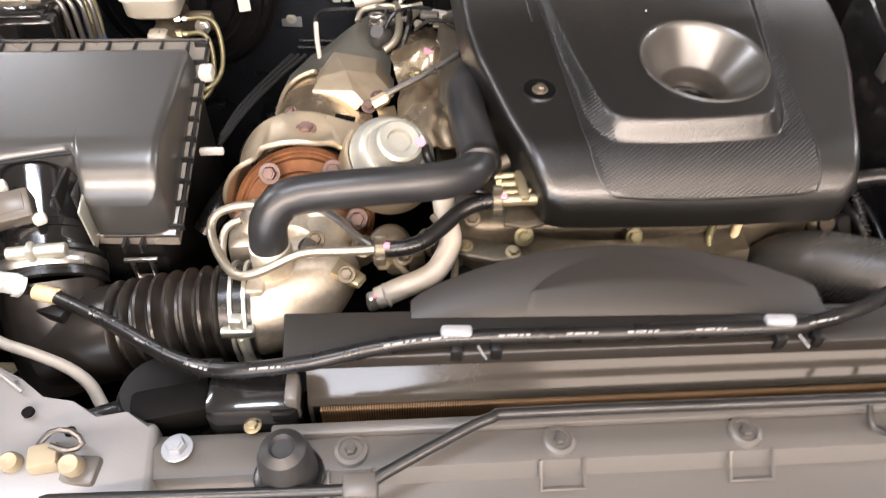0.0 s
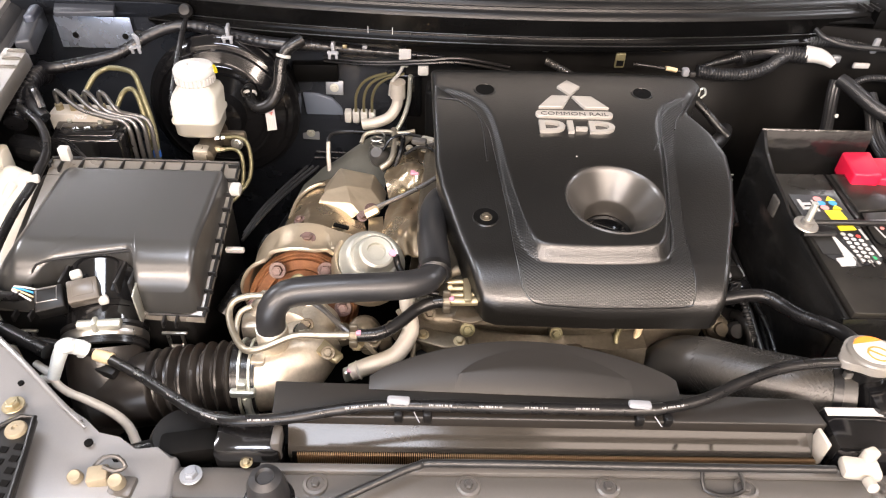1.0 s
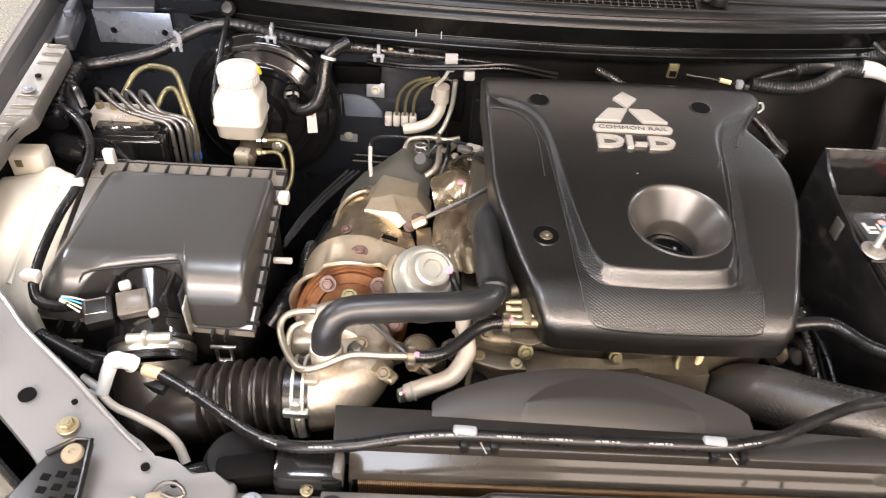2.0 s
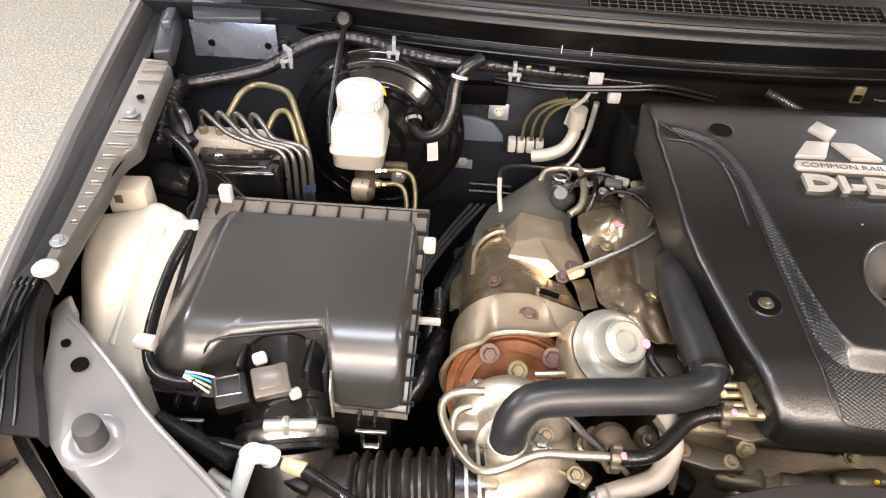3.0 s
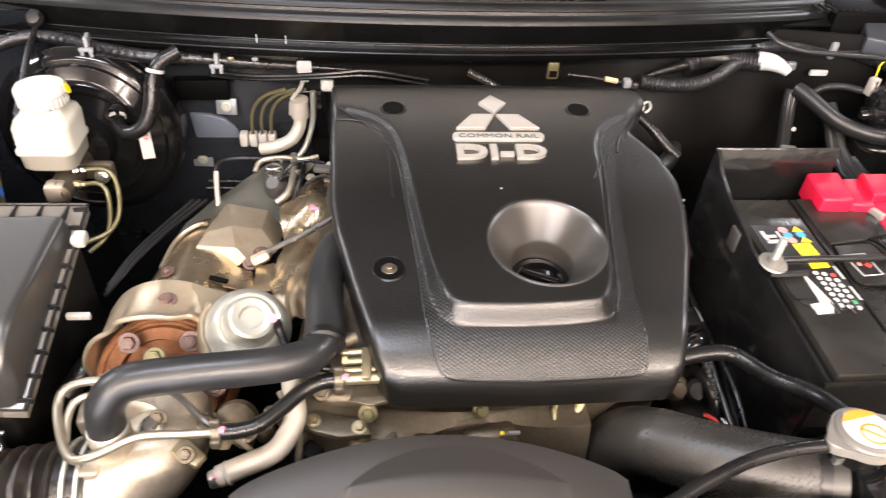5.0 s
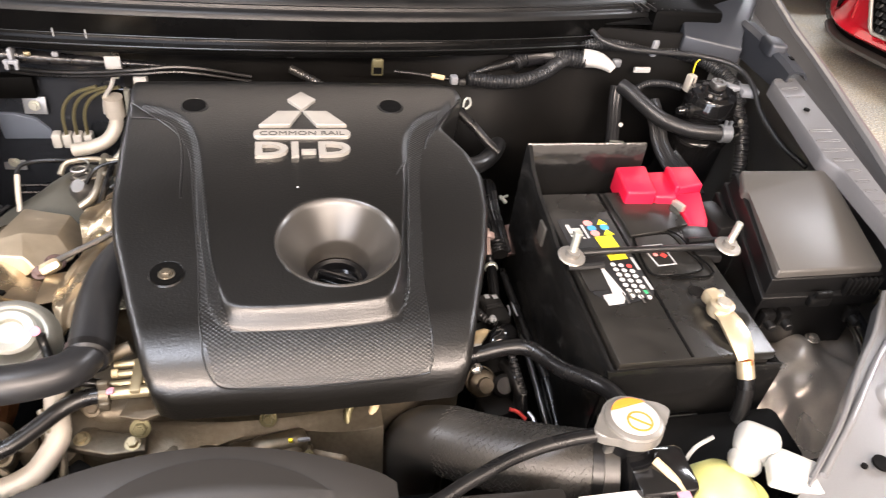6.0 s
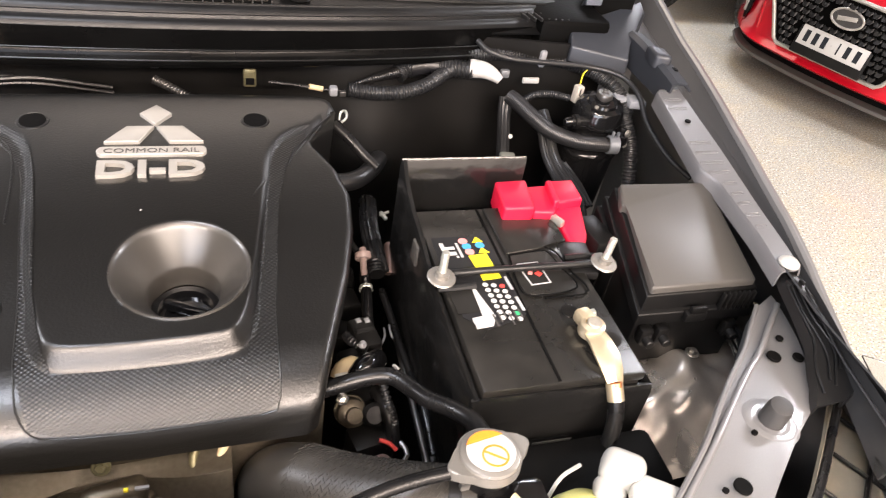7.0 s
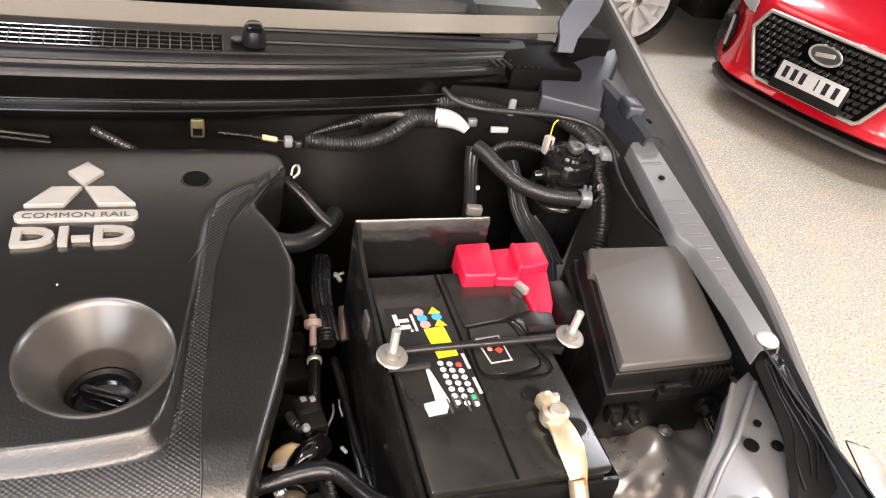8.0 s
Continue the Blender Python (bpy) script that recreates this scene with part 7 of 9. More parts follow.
part("yellow_label", box(0.296, 0.492, 1.014, 0.012, 0.003, 0.004, 0.0005), CLIPGREY, engine)
part("yellow_dot", box(0.283, 0.490, 1.017, 0.004, 0.003, 0.004, 0.0005), YELLOW, engine)
part("bracket_plate", prism([(-0.040, 0.470), (-0.012, 0.452), (-0.004, 0.464), (-0.030, 0.490)], 1.030, 1.036, 0.002), GOLDZINC, engine)
for k in range(9):
    x = -0.03 + 0.018 * k
    part("bracket_bit", box(x, 0.500 + 0.012 * (k % 3), 1.006 + 0.008 * (k % 2), 0.022, 0.020, 0.026, 0.007, 25 * k), DULLALLOY, engine)
for x, y, z in ((-0.022, 0.462, 1.040), (-0.050, 0.492, 1.056), (0.10, 0.53, 1.04)):
    bolt((x, y, z), (0, -0.5, 0.8), 0.0055, True, DULLALLOY, engine)
part("oil_line", tube([(-0.048, 0.515, 1.075), (-0.030, 0.505, 1.070), (-0.012, 0.490, 1.062), (0.004, 0.478, 1.055), (0.010, 0.468, 1.05)], 0.0036, 8), DARKPIPE, engine)
for k in range(8):
    part("dark_part", box(0.055 + 0.012 * (k % 4), 0.46 + 0.02 * (k // 4), 0.96 + 0.006 * k, 0.022, 0.02, 0.03, 0.005, 20 * k), DEEP, engine)
for x, y, z, r, h in ((-0.008, 0.500, 1.035, 0.011, 0.020), (0.030, 0.492, 1.028, 0.009, 0.024), (0.052, 0.505, 1.042, 0.007, 0.018), (0.078, 0.530, 1.046, 0.008, 0.014)):
    part("fitting", lathe([(0, 0), (r, 0), (r, h * 0.4), (r * 0.7, h * 0.45), (r * 0.7, h * 0.9), (r * 0.5, h), (0, h)], aim((x, y, z), (0.1, -0.5, 0.8)), 16), DULLALLOY, engine)
for pts, r in ((((-0.010, 0.500, 1.050), (0.004, 0.488, 1.046), (0.020, 0.482, 1.036), (0.034, 0.478, 1.020)), 0.0030), (((0.060, 0.520, 1.055), (0.072, 0.500, 1.050), (0.080, 0.486, 1.030), (0.078, 0.470, 1.005)), 0.0036)):
    part("oil_line", tube(pts, r, 8), DARKSTEEL, engine)
part("lower_plate", prism([(0.076, 0.500), (0.118, 0.486), (0.150, 0.488), (0.150, 0.505), (0.090, 0.520)], 1.020, 1.026, 0.002), DULLALLOY, engine)
for x, y in ((0.092, 0.506), (0.138, 0.496)):
    bolt((x, y, 1.026), (0, -0.2, 1), 0.005, True, GOLDZINC, engine)
wire = thing("injector_leads", "pair of pale wire leads with pink ends", "leads")
part("lead", tube([(0.354, 0.534, 1.036), (0.349, 0.526, 1.030), (0.341, 0.514, 1.022), (0.341, 0.504, 1.014), (0.345, 0.498, 1.010)], 0.0040, 10), OLIVE, wire)
part("lead", tube([(0.376, 0.530, 1.036), (0.371, 0.521, 1.030), (0.360, 0.500, 1.012)], 0.0046, 10), TAN, wire)
part("pink_end", tube([(0.345, 0.497, 1.009), (0.359, 0.497, 1.010)], 0.0018, 8, smooth=False), PINK, wire)

# radiator with fan shroud
rad = thing("radiator", "black radiator with fin core and plastic top tank", "radiator")
rows = [[(x, y, z) for y, z in ((0.347, 1.060), (0.346, 1.086), (0.3435, 1.0874), (0.342, 1.0868), (0.3405, 1.0850), (0.332, 1.0739), (0.3175, 1.0550), (0.3165, 1.0532), (0.3165, 1.030))] for x in [-0.046 + 0.0276 * k for k in range(21)]]
part("top_tank", loft(rows, thick=0.002), TANKTOP, rad, "brown-grey plastic top tank")
part("end_tank", box(-0.085, 0.322, 1.050, 0.07, 0.040, 0.050, 0.008), GLOSS, rad)
part("end_tank", box(0.565, 0.335, 1.050, 0.09, 0.055, 0.070, 0.010), GLOSS, rad)
fins = bmesh.new()
for k in range(280):
    box(-0.036 + 0.00196 * k, 0.3155, 1.0440, 0.0009, 0.006, 0.020, bm=fins)
tagged(part("fin_core", fins, FIN, rad, "fine brown metal fins"), kind="stuff")
# near-black sheet added where only shade lies behind the fins
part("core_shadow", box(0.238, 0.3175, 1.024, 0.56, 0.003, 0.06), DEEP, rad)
part("bracket", box(-0.055, 0.318, 1.068, 0.010, 0.024, 0.030, 0.003), CARRIER, rad, "pale end bracket")
part("bracket", box(0.510, 0.322, 1.068, 0.005, 0.022, 0.036, 0.002, 8), CASTPIPE, rad, "pale end bracket")
part("foil_label", box(0.553, 0.352, 1.0875, 0.060, 0.010, 0.001), PAPER, rad)
shroud = thing("fan_shroud", "matt black plastic radiator fan shroud with raised arch", "fan shroud")
SH = [(-0.066, 0.384), (-0.062, 0.335), (0.516, 0.333), (0.512, 0.368), (0.380, 0.372), (0.06, 0.380)]
part("top_plate", prism(SH, 1.074, lambda x, y: 1.090 - 0.004 * (y - 0.34) / 0.04, 0.002), SHROUD, shroud)


def arch_row(t, up=0.0):
    """A cut through the arch at a share of its width."""
    x, h = 0.035 + 0.335 * t, math.sin(math.pi * min(max(t, 0.0), 1.0)) ** 0.75
    return [(x, 0.372 - 0.010 * t, 1.088 + up), (x, 0.378 + 0.008 * h, 1.089 + 0.012 * h + up), (x, 0.388 + 0.045 * h, 1.090 + 0.010 * h + up), (x, 0.392 + 0.050 * h, 1.080 + 0.004 * h), (x, 0.392 + 0.055 * h, 0.90)]


part("arch", loft([arch_row(k / 40) for k in range(41)], thick=0.003), SHROUD, shroud)
rows = []
for k in range(41):
    t = 0.275 + 0.57 * k / 40
    a, b, c = (Vector(q) for q in arch_row(t, 0.0012)[:3])
    reachy = 0.80 * math.sqrt(max(1 - ((t - 0.56) / 0.286) ** 2, 0))
    rows.append([a, a.lerp(b, min(reachy * 4, 1))] + [b.lerp(c, max(reachy - 0.25, 0) / 0.75 * q) for q in (0.33, 0.66, 1.0)])
part("arch_boss", loft(rows), SHROUD, shroud, "low half-round boss")
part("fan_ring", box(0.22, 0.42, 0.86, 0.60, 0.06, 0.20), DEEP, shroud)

over = thing("overflow_hose", "thin black overflow hose with printed marks along the radiator", "hose")
RUN = [(-0.453, 0.481, 1.052), (-0.392, 0.466, 1.050), (-0.358, 0.464, 1.048), (-0.325, 0.460, 1.044), (-0.304, 0.457, 1.039), (-0.290, 0.454, 1.037), (-0.275, 0.4475, 1.037), (-0.232, 0.419, 1.046), (-0.188, 0.385, 1.058), (-0.148, 0.354, 1.070), (-0.114, 0.3365, 1.080), (-0.084, 0.3305, 1.087), (-0.040, 0.331, 1.093), (0.010, 0.339, 1.097), (0.065, 0.344, 1.098), (0.190, 0.343, 1.098), (0.315, 0.343, 1.098), (0.350, 0.346, 1.099), (0.390, 0.356, 1.101), (0.430, 0.374, 1.104), (0.475, 0.391, 1.107), (0.515, 0.399, 1.109), (0.556, 0.402, 1.110)]
hose_run = part("hose_run", tube(RUN, 0.0062, 14), RUBBER, over)
way = spline(RUN, 0.004)
for x0 in (-0.235, -0.185, -0.135, -0.085, 0.012, 0.045, 0.100, 0.150, 0.200, 0.250, 0.340):
    q = min(way, key=lambda v: abs(v.x - x0))
    i = way.index(q)
    d = (way[min(i + 2, len(way) - 1)] - way[max(i - 2, 0)]).normalized()
    a = math.degrees(math.atan2(d.y, d.x))
    for j in range(15):
        if j in (3, 9, 12):
            continue
        p = q + d * (0.0016 * j)
        part("print_bar", box(0, 0, 0, 0.0008, 0.0016, 0.0004, m=Matrix.Translation((p.x + 0.003 * d.y, p.y - 0.0031 * d.x, p.z + 0.0053)) @ pose(0, 0, 0, 30, 0, a)), PRINT, hose_run)
for x, y in ((0.068, 0.345), (0.318, 0.344)):
    part("holder", box(x, y + 0.001, 1.1035, 0.024, 0.010, 0.007, 0.003, -3), CLIPGREY, over, "pale grey hose clip")
    for dx in (0, 0.030):
        part("foot", box(x + dx, y - 0.008, 1.090, 0.009, 0.010, 0.014, 0.002), BLACK, over)
    part("tie_end", tube([(x + 0.016, y - 0.006, 1.094), (x + 0.022, y - 0.016, 1.090)], 0.0007, 6, smooth=False), CLIPGREY, over)
part("band", lathe([(0.0062, 0), (0.0076, 0.001), (0.0076, 0.022), (0.0062, 0.023)], aim((-0.298, 0.4555, 1.0385), (0.95, -0.25, -0.1)), 16), TAN, over, "pale yellow band")
PALEGREEN = mat("pale_blue_white_plastic", (0.58, 0.62, 0.62), 0.36, grain=0.05, scale=500, stain=0.2, stain_scale=60, dirt=(0.42, 0.44, 0.42), trans=0.2)
elbow = thing("hose_connector", "pale plastic hose connector with bent beige pipe", "hose connector")
cb = bmesh.new()
tube([(-0.306, 0.456, 1.046), (-0.316, 0.452, 1.056), (-0.325, 0.446, 1.059), (-0.328, 0.437, 1.054), (-0.331, 0.428, 1.044), (-0.334, 0.421, 1.035)], 0.0086, 18, bm=cb, taper=lambda t: 1.15 - 0.35 * t)
lathe(disc(0.0118, 0.012, 0.003), aim((-0.322, 0.447, 1.055), (-0.1, 0.3, 1)), 22, cb)
lathe([(0, 0), (0.0105, 0), (0.0105, 0.006), (0.0085, 0.008), (0, 0.008)], aim((-0.312, 0.454, 1.050), (0.8, 0.2, -0.5)), 20, cb)
part("joint", cb, PALEGREEN, elbow)
part("tongue", tube([(-0.334, 0.424, 1.038), (-0.350, 0.434, 1.036), (-0.363, 0.443, 1.035)], 0.0056, 12, taper=lambda t: 1 - 0.25 * t), WHITE, elbow)
part("tongue", tube([(-0.334, 0.421, 1.036), (-0.346, 0.424, 1.030), (-0.352, 0.428, 1.026)], 0.0050, 12), WHITE, elbow)
part("beige_pipe", tube([(-0.334, 0.421, 1.036), (-0.328, 0.416, 1.029), (-0.316, 0.411, 1.022), (-0.295, 0.406, 1.015), (-0.267, 0.399, 1.0), (-0.250, 0.390, 0.986), (-0.240, 0.376, 0.972)], 0.0046, 14, taper=lambda t: 1 + 0.25 * t), CASTPIPE, elbow)
part("black_box", box(-0.283, 0.446, 1.024, 0.030, 0.020, 0.012, 0.003, -20), BLACK, elbow)
junk = thing("lower_fittings", "dark hoses and fittings behind the front corner", "fittings")
for p, r in ((((-0.30, 0.36, 1.0), (-0.25, 0.34, 0.99), (-0.19, 0.335, 0.97), (-0.15, 0.36, 0.95)), 0.012), (((-0.34, 0.44, 1.06), (-0.37, 0.455, 1.06), (-0.42, 0.48, 1.06)), 0.009), (((-0.22, 0.32, 1.02), (-0.19, 0.33, 1.02), (-0.16, 0.345, 1.0), (-0.13, 0.34, 0.98)), 0.02)):
    part("hose_run", tube(p, r, 12), RUBBER, junk)
part("bracket", box(-0.15, 0.325, 1.045, 0.06, 0.03, 0.03, 0.006, 10), DEEP, junk)
part("bracket", box(-0.12, 0.345, 1.070, 0.02, 0.012, 0.012, 0.003), BLACK, junk)
part("can", lathe([(0, 0), (0.034, 0), (0.036, 0.02), (0.030, 0.03), (0, 0.032)], pose(-0.165, 0.345, 1.015), 28), BLACK, junk)

# HOSEGREY: black hose coloured lighter brown-grey to carry its sheen
HOSEGREY = mat("sheen_brown_grey_hose", (0.030, 0.028, 0.025), 0.40, spec=0.6, grain=0.25, scale=500, stain=0.4, stain_scale=18, dirt=(0.05, 0.046, 0.040))
upper = thing("radiator_hose", "fat woven black radiator hose", "radiator hose")
part("hose_run", tube([(0.408, 0.508, 0.90), (0.409, 0.502, 0.955), (0.418, 0.490, 0.996), (0.440, 0.470, 1.020), (0.470, 0.445, 1.034), (0.510, 0.422, 1.046), (0.545, 0.408, 1.052), (0.580, 0.398, 1.056)], 0.035, 32), HOSEGREY, upper)
weave = bmesh.new()
WAYR = spline([(0.440, 0.470, 1.020), (0.470, 0.445, 1.034), (0.510, 0.422, 1.046), (0.545, 0.408, 1.052), (0.565, 0.402, 1.0545)], 0.0034)
for k, q in enumerate(WAYR[:-1]):
    d = (WAYR[k + 1] - q).normalized()
    m = aim(q, d)
    for j in range(30):
        a = radians(12.0 * j + (6.0 if k % 2 else 0))
        p = m @ Vector((0.0349 * math.cos(a), 0.0349 * math.sin(a), 0))
        if p.z > q.z - 0.022:
            box(0, 0, 0, 0.0018, 0.0062, 0.0009, m=Matrix.Translation(p) @ m.to_quaternion().to_matrix().to_4x4() @ pose(0, 0, 0, 35 if k % 2 else -35, 0, math.degrees(a)), bm=weave)
tagged(part("woven_jacket", weave, HOSEGREY, upper), kind="stuff")
part("clamp", lathe([(0.034, -0.006), (0.0365, -0.005), (0.0365, 0.005), (0.034, 0.006)], aim((0.562, 0.403, 1.054), (0.95, -0.3, 0.1)), 40), SATIN, upper)
part("clamp_ear", box(0.566, 0.398, 1.092, 0.012, 0.006, 0.012, 0.001), STEEL, upper)
single("small_water_hose", tube([(0.455, 0.555, 1.045), (0.475, 0.552, 1.052), (0.510, 0.553, 1.060), (0.535, 0.549, 1.063), (0.552, 0.530, 1.064), (0.565, 0.510, 1.068), (0.582, 0.492, 1.074), (0.595, 0.470, 1.082), (0.598, 0.445, 1.090)], 0.0088, 16), RUBBER, "black water hose curving to the radiator cap", "hose")

CAPSTEEL = mat("dull_silver_cap", (0.30, 0.285, 0.26), 0.36, 0.6, grain=0.15, scale=300, stain=0.4, stain_scale=40, dirt=(0.30, 0.28, 0.25))
filler = thing("radiator_filler", "silver radiator filler with orange and white label on its cap", "radiator filler")
part("neck", lathe([(0, -0.05), (0.022, -0.05), (0.022, -0.008), (0.026, -0.004), (0.026, 0), (0, 0)], pose(0.586, 0.408, 1.110), 32), BLACK, filler)
capo = [(0.0285 * math.cos(a) * (1 + 0.42 * max(0, abs(math.cos(a - 0.1)) - 0.86) / 0.14), 0.0285 * math.sin(a)) for a in [2 * math.pi * k / 64 for k in range(64)]]
part("cap", prism(capo, 0, 0.010, 0.003, m=pose(0.586, 0.408, 1.108, -6, 0, 10)), CAPSTEEL, filler, "bare silver cap with two ears")
part("cap_dome", lathe([(0, 0), (0.0268, 0), (0.026, 0.003), (0.0225, 0.0045), (0, 0.0048)], pose(0.586, 0.408, 1.1178, -6, 0, 10), 40), CAPSTEEL, filler)
cap_label = part("label", lathe(disc(0.0215, 0.0008, 0.0002), pose(0.586, 0.408, 1.1225, -6, 0, 10), 40), PAPER, filler)
half = [(0.0215 * math.cos(a), 0.0215 * math.sin(a)) for a in [radians(35 + 110 * k / 20) for k in range(21)]]
part("orange_field", prism(half, 0, 0.0006, m=pose(0.586, 0.408, 1.1240, -6, 0, 10)), ORANGE, cap_label)
part("warning_ring", lathe([(0.0100, 0), (0.0118, 0), (0.0118, 0.0006), (0.0100, 0.0006)], pose(0.588, 0.402, 1.1240, -6, 0, 10), 32), ORANGE, cap_label)
part("warning_bar", box(0, 0, 0, 0.021, 0.0022, 0.0006, m=pose(0.588, 0.402, 1.1244, -6, 0, -35)), ORANGE, cap_label)
for k in range(3):
    part("print_bar", box(0, 0, 0, 0.012 - 0.002 * k, 0.0018, 0.0006, m=pose(0.580, 0.391 - 0.003 * k, 1.1222, -6, 0, 10)), PRINT, cap_label)

# ---- right side: battery, fuse box, fuel filter, bottle ----
bat = thing("battery", "black car battery with worn dark printed label", "battery")
part("case", box(0.699, 0.632, 0.995, 0.176, 0.286, 0.205, 0.004), BATTERY, bat)
part("lid", box(0.699, 0.632, 1.094, 0.180, 0.290, 0.012, 0.003), BATTERY, bat)
part("lid_groove", box(0.691, 0.632, 1.1004, 0.003, 0.286, 0.0012), DEEP, bat)
part("vent_cover", prism([(0.698, 0.772), (0.786, 0.772), (0.786, 0.700), (0.760, 0.694), (0.745, 0.688), (0.700, 0.682)], 1.099, 1.104, 0.0015), BATTERY, bat)
loopp = [(0.703, 0.680), (0.735, 0.684), (0.752, 0.684), (0.757, 0.668), (0.760, 0.650), (0.766, 0.634), (0.766, 0.618), (0.740, 0.610), (0.700, 0.612), (0.697, 0.640), (0.703, 0.680)]
part("moulded_pad", prism(loopp[:-1], 1.099, 1.1025, 0.001), BATTERY, bat)
part("pad_line", tube([(x, y, 1.1022) for x, y in loopp], 0.0012, 6), DEEP, bat)
part("pad_line", tube([(0.750, 0.696, 1.102), (0.765, 0.680, 1.102), (0.770, 0.645, 1.102), (0.778, 0.620, 1.102), (0.770, 0.606, 1.102), (0.72, 0.604, 1.102)], 0.0012, 6), DEEP, bat)
icon = [(0.706, 0.662), (0.733, 0.664), (0.736, 0.628), (0.712, 0.626)]
part("icon_frame", tube([(x, y, 1.1030) for x, y in icon + icon[:1]], 0.0010, 6, smooth=False), PRINT, bat)
part("icon_dot", lathe(disc(0.003, 0.0008, 0.0002), pose(0.717, 0.646, 1.1026), 12), PRINTPINK, bat)
part("icon_dot", box(0.727, 0.644, 1.1029, 0.007, 0.007, 0.0006, 0, 40), PRINTRED, bat)
part("fill_port", lathe([(0, 0), (0.010, 0), (0.010, 0.002), (0.006, 0.0026), (0, 0.001)], pose(0.741, 0.582, 1.100), 20), GLOSS, bat)
part("fill_port", lathe([(0, 0), (0.011, 0), (0.011, 0.002), (0.008, 0.0024), (0, 0.0016)], pose(0.771, 0.536, 1.100), 20), BATTERY, bat)
LB = [(0.616, 0.722), (0.684, 0.720), (0.693, 0.588), (0.684, 0.578), (0.640, 0.566), (0.618, 0.586)]
print_sheet = part("label", prism(LB, 1.1002, 1.1008), BLACKPRINT, bat, "dark printed battery label")
def stick(x, y, w, h, material, turn=0.0, name="print_bar"):
    part(name, box(x, y, 1.1012, w, h, 0.0005, 0, turn), material, print_sheet)


for k, (x, y, c) in enumerate(((0.654, 0.712, PRINTPINK), (0.672, 0.713, YELLOW), (0.656, 0.702, PRINTBLUE), (0.673, 0.703, PRINTBLUE), (0.657, 0.692, PRINTPINK), (0.674, 0.693, YELLOW))):
    if c is YELLOW:
        part("print_triangle", prism([(x - 0.007, y - 0.0045), (x + 0.007, y - 0.0045), (x, y + 0.006)], 1.1009, 1.1014), c, print_sheet)
    else:
        part("print_dot", lathe(disc(0.0058, 0.0006, 0.0002), pose(x, y, 1.1008), 18), c, print_sheet)
stick(0.667, 0.664, 0.023, 0.044, YELLOW, 6, "yellow_field")
for x, y, w, h in ((0.626, 0.700, 0.005, 0.020), (0.632, 0.690, 0.016, 0.006), (0.634, 0.700, 0.012, 0.005), (0.645, 0.696, 0.003, 0.026), (0.640, 0.684, 0.003, 0.003)):
    stick(x, y, w, h, PAPER, 3)
for c in range(3):
    for r in range(7):
        x, y = 0.658 + 0.0095 * c + 0.0005 * r, 0.634 - 0.0088 * r - 0.002 * c
        part("print_dot", lathe(disc(0.0034, 0.0006, 0.0002), pose(x, y, 1.1008), 10), PRINTRED if (c, r) == (2, 0) else GREEN if (c, r) == (2, 5) else PAPER, print_sheet)
for k in range(6):
    stick(0.652 + 0.0062 * k, 0.578 + 0.004 * (k % 3), 0.0020, 0.018 - 0.003 * (k % 3), LIDGREY, 4)
stick(0.688, 0.600, 0.0035, 0.022, PRINT, 4)
stick(0.686, 0.634, 0.0035, 0.022, PRINT, 4)
part("white_corner", prism([(0.6405, 0.636), (0.6425, 0.636), (0.654, 0.584), (0.647, 0.570), (0.628, 0.568), (0.627, 0.584), (0.6395, 0.586)], 1.1009, 1.1013), PAPER, print_sheet, "white label corner")
stick(0.632, 0.577, 0.010, 0.008, PRINT, 10)
stick(0.626, 0.612, 0.026, 0.040, BATTERY, 2, "dark_field")

tray = thing("battery_sleeve", "black plastic sleeve standing round the battery", "battery sleeve")
back = [[(x, y, z) for y, z in ((0.822, 1.060), (0.822, 1.104), (0.824, 1.142), (0.827, 1.146), (0.831, 1.144), (0.832, 1.05), (0.832, 0.80))] for x in (0.600, 0.61, 0.65, 0.70, 0.75, 0.763, 0.770)]
part("back_wall", loft(back, thick=0.002), SLEEVE, tray)
left = [[(x, y, z) for x, z in ((0.609, 1.085), (0.606, h), (0.601, h + 0.001), (0.598, h - 0.006), (0.597, 0.95), (0.60, 0.78))] for y, h in ((0.485, 1.090), (0.54, 1.091), (0.60, 1.092), (0.635, 1.093), (0.645, 1.097), (0.68, 1.098), (0.70, 1.104), (0.76, 1.112), (0.80, 1.125), (0.825, 1.144))]
part("left_wall", loft(left, thick=0.002), SLEEVE, tray)
front = [[(x, y, z) for y, z in ((0.489, 1.075), (0.488, h), (0.484, h + 0.001), (0.482, h - 0.006), (0.480, 0.95), (0.484, 0.78))] for x, h in ((0.598, 1.090), (0.65, 1.091), (0.72, 1.088), (0.79, 1.083), (0.800, 1.082))]
part("front_wall", loft(front, thick=0.002), SLEEVE, tray)
right = [[(0.796, y, 1.075), (0.800, y, 1.083), (0.803, y, 1.07), (0.806, y, 0.85)] for y in (0.484, 0.56, 0.64, 0.74)]
part("right_wall", loft(right, thick=0.002), SLEEVE, tray)
part("edge_clip", box(0.600, 0.715, 1.085, 0.010, 0.022, 0.030, 0.003), LIDGREY, tray)
part("foil_tag", box(0.700, 0.4785, 0.99, 0.045, 0.001, 0.05, 0, 0), LIDGREY, tray)
clampbar = thing("battery_clamp", "black battery clamp bar with two threaded studs", "battery clamp")
part("bar", tube([(0.600, 0.652, 1.104), (0.66, 0.650, 1.108), (0.72, 0.649, 1.109), (0.78, 0.650, 1.108), (0.815, 0.653, 1.106)], 0.0042, 10), SATIN, clampbar)
part("tongue", tube([(0.602, 0.632, 1.102), (0.62, 0.630, 1.103), (0.645, 0.631, 1.104)], 0.004, 8), SATIN, clampbar)
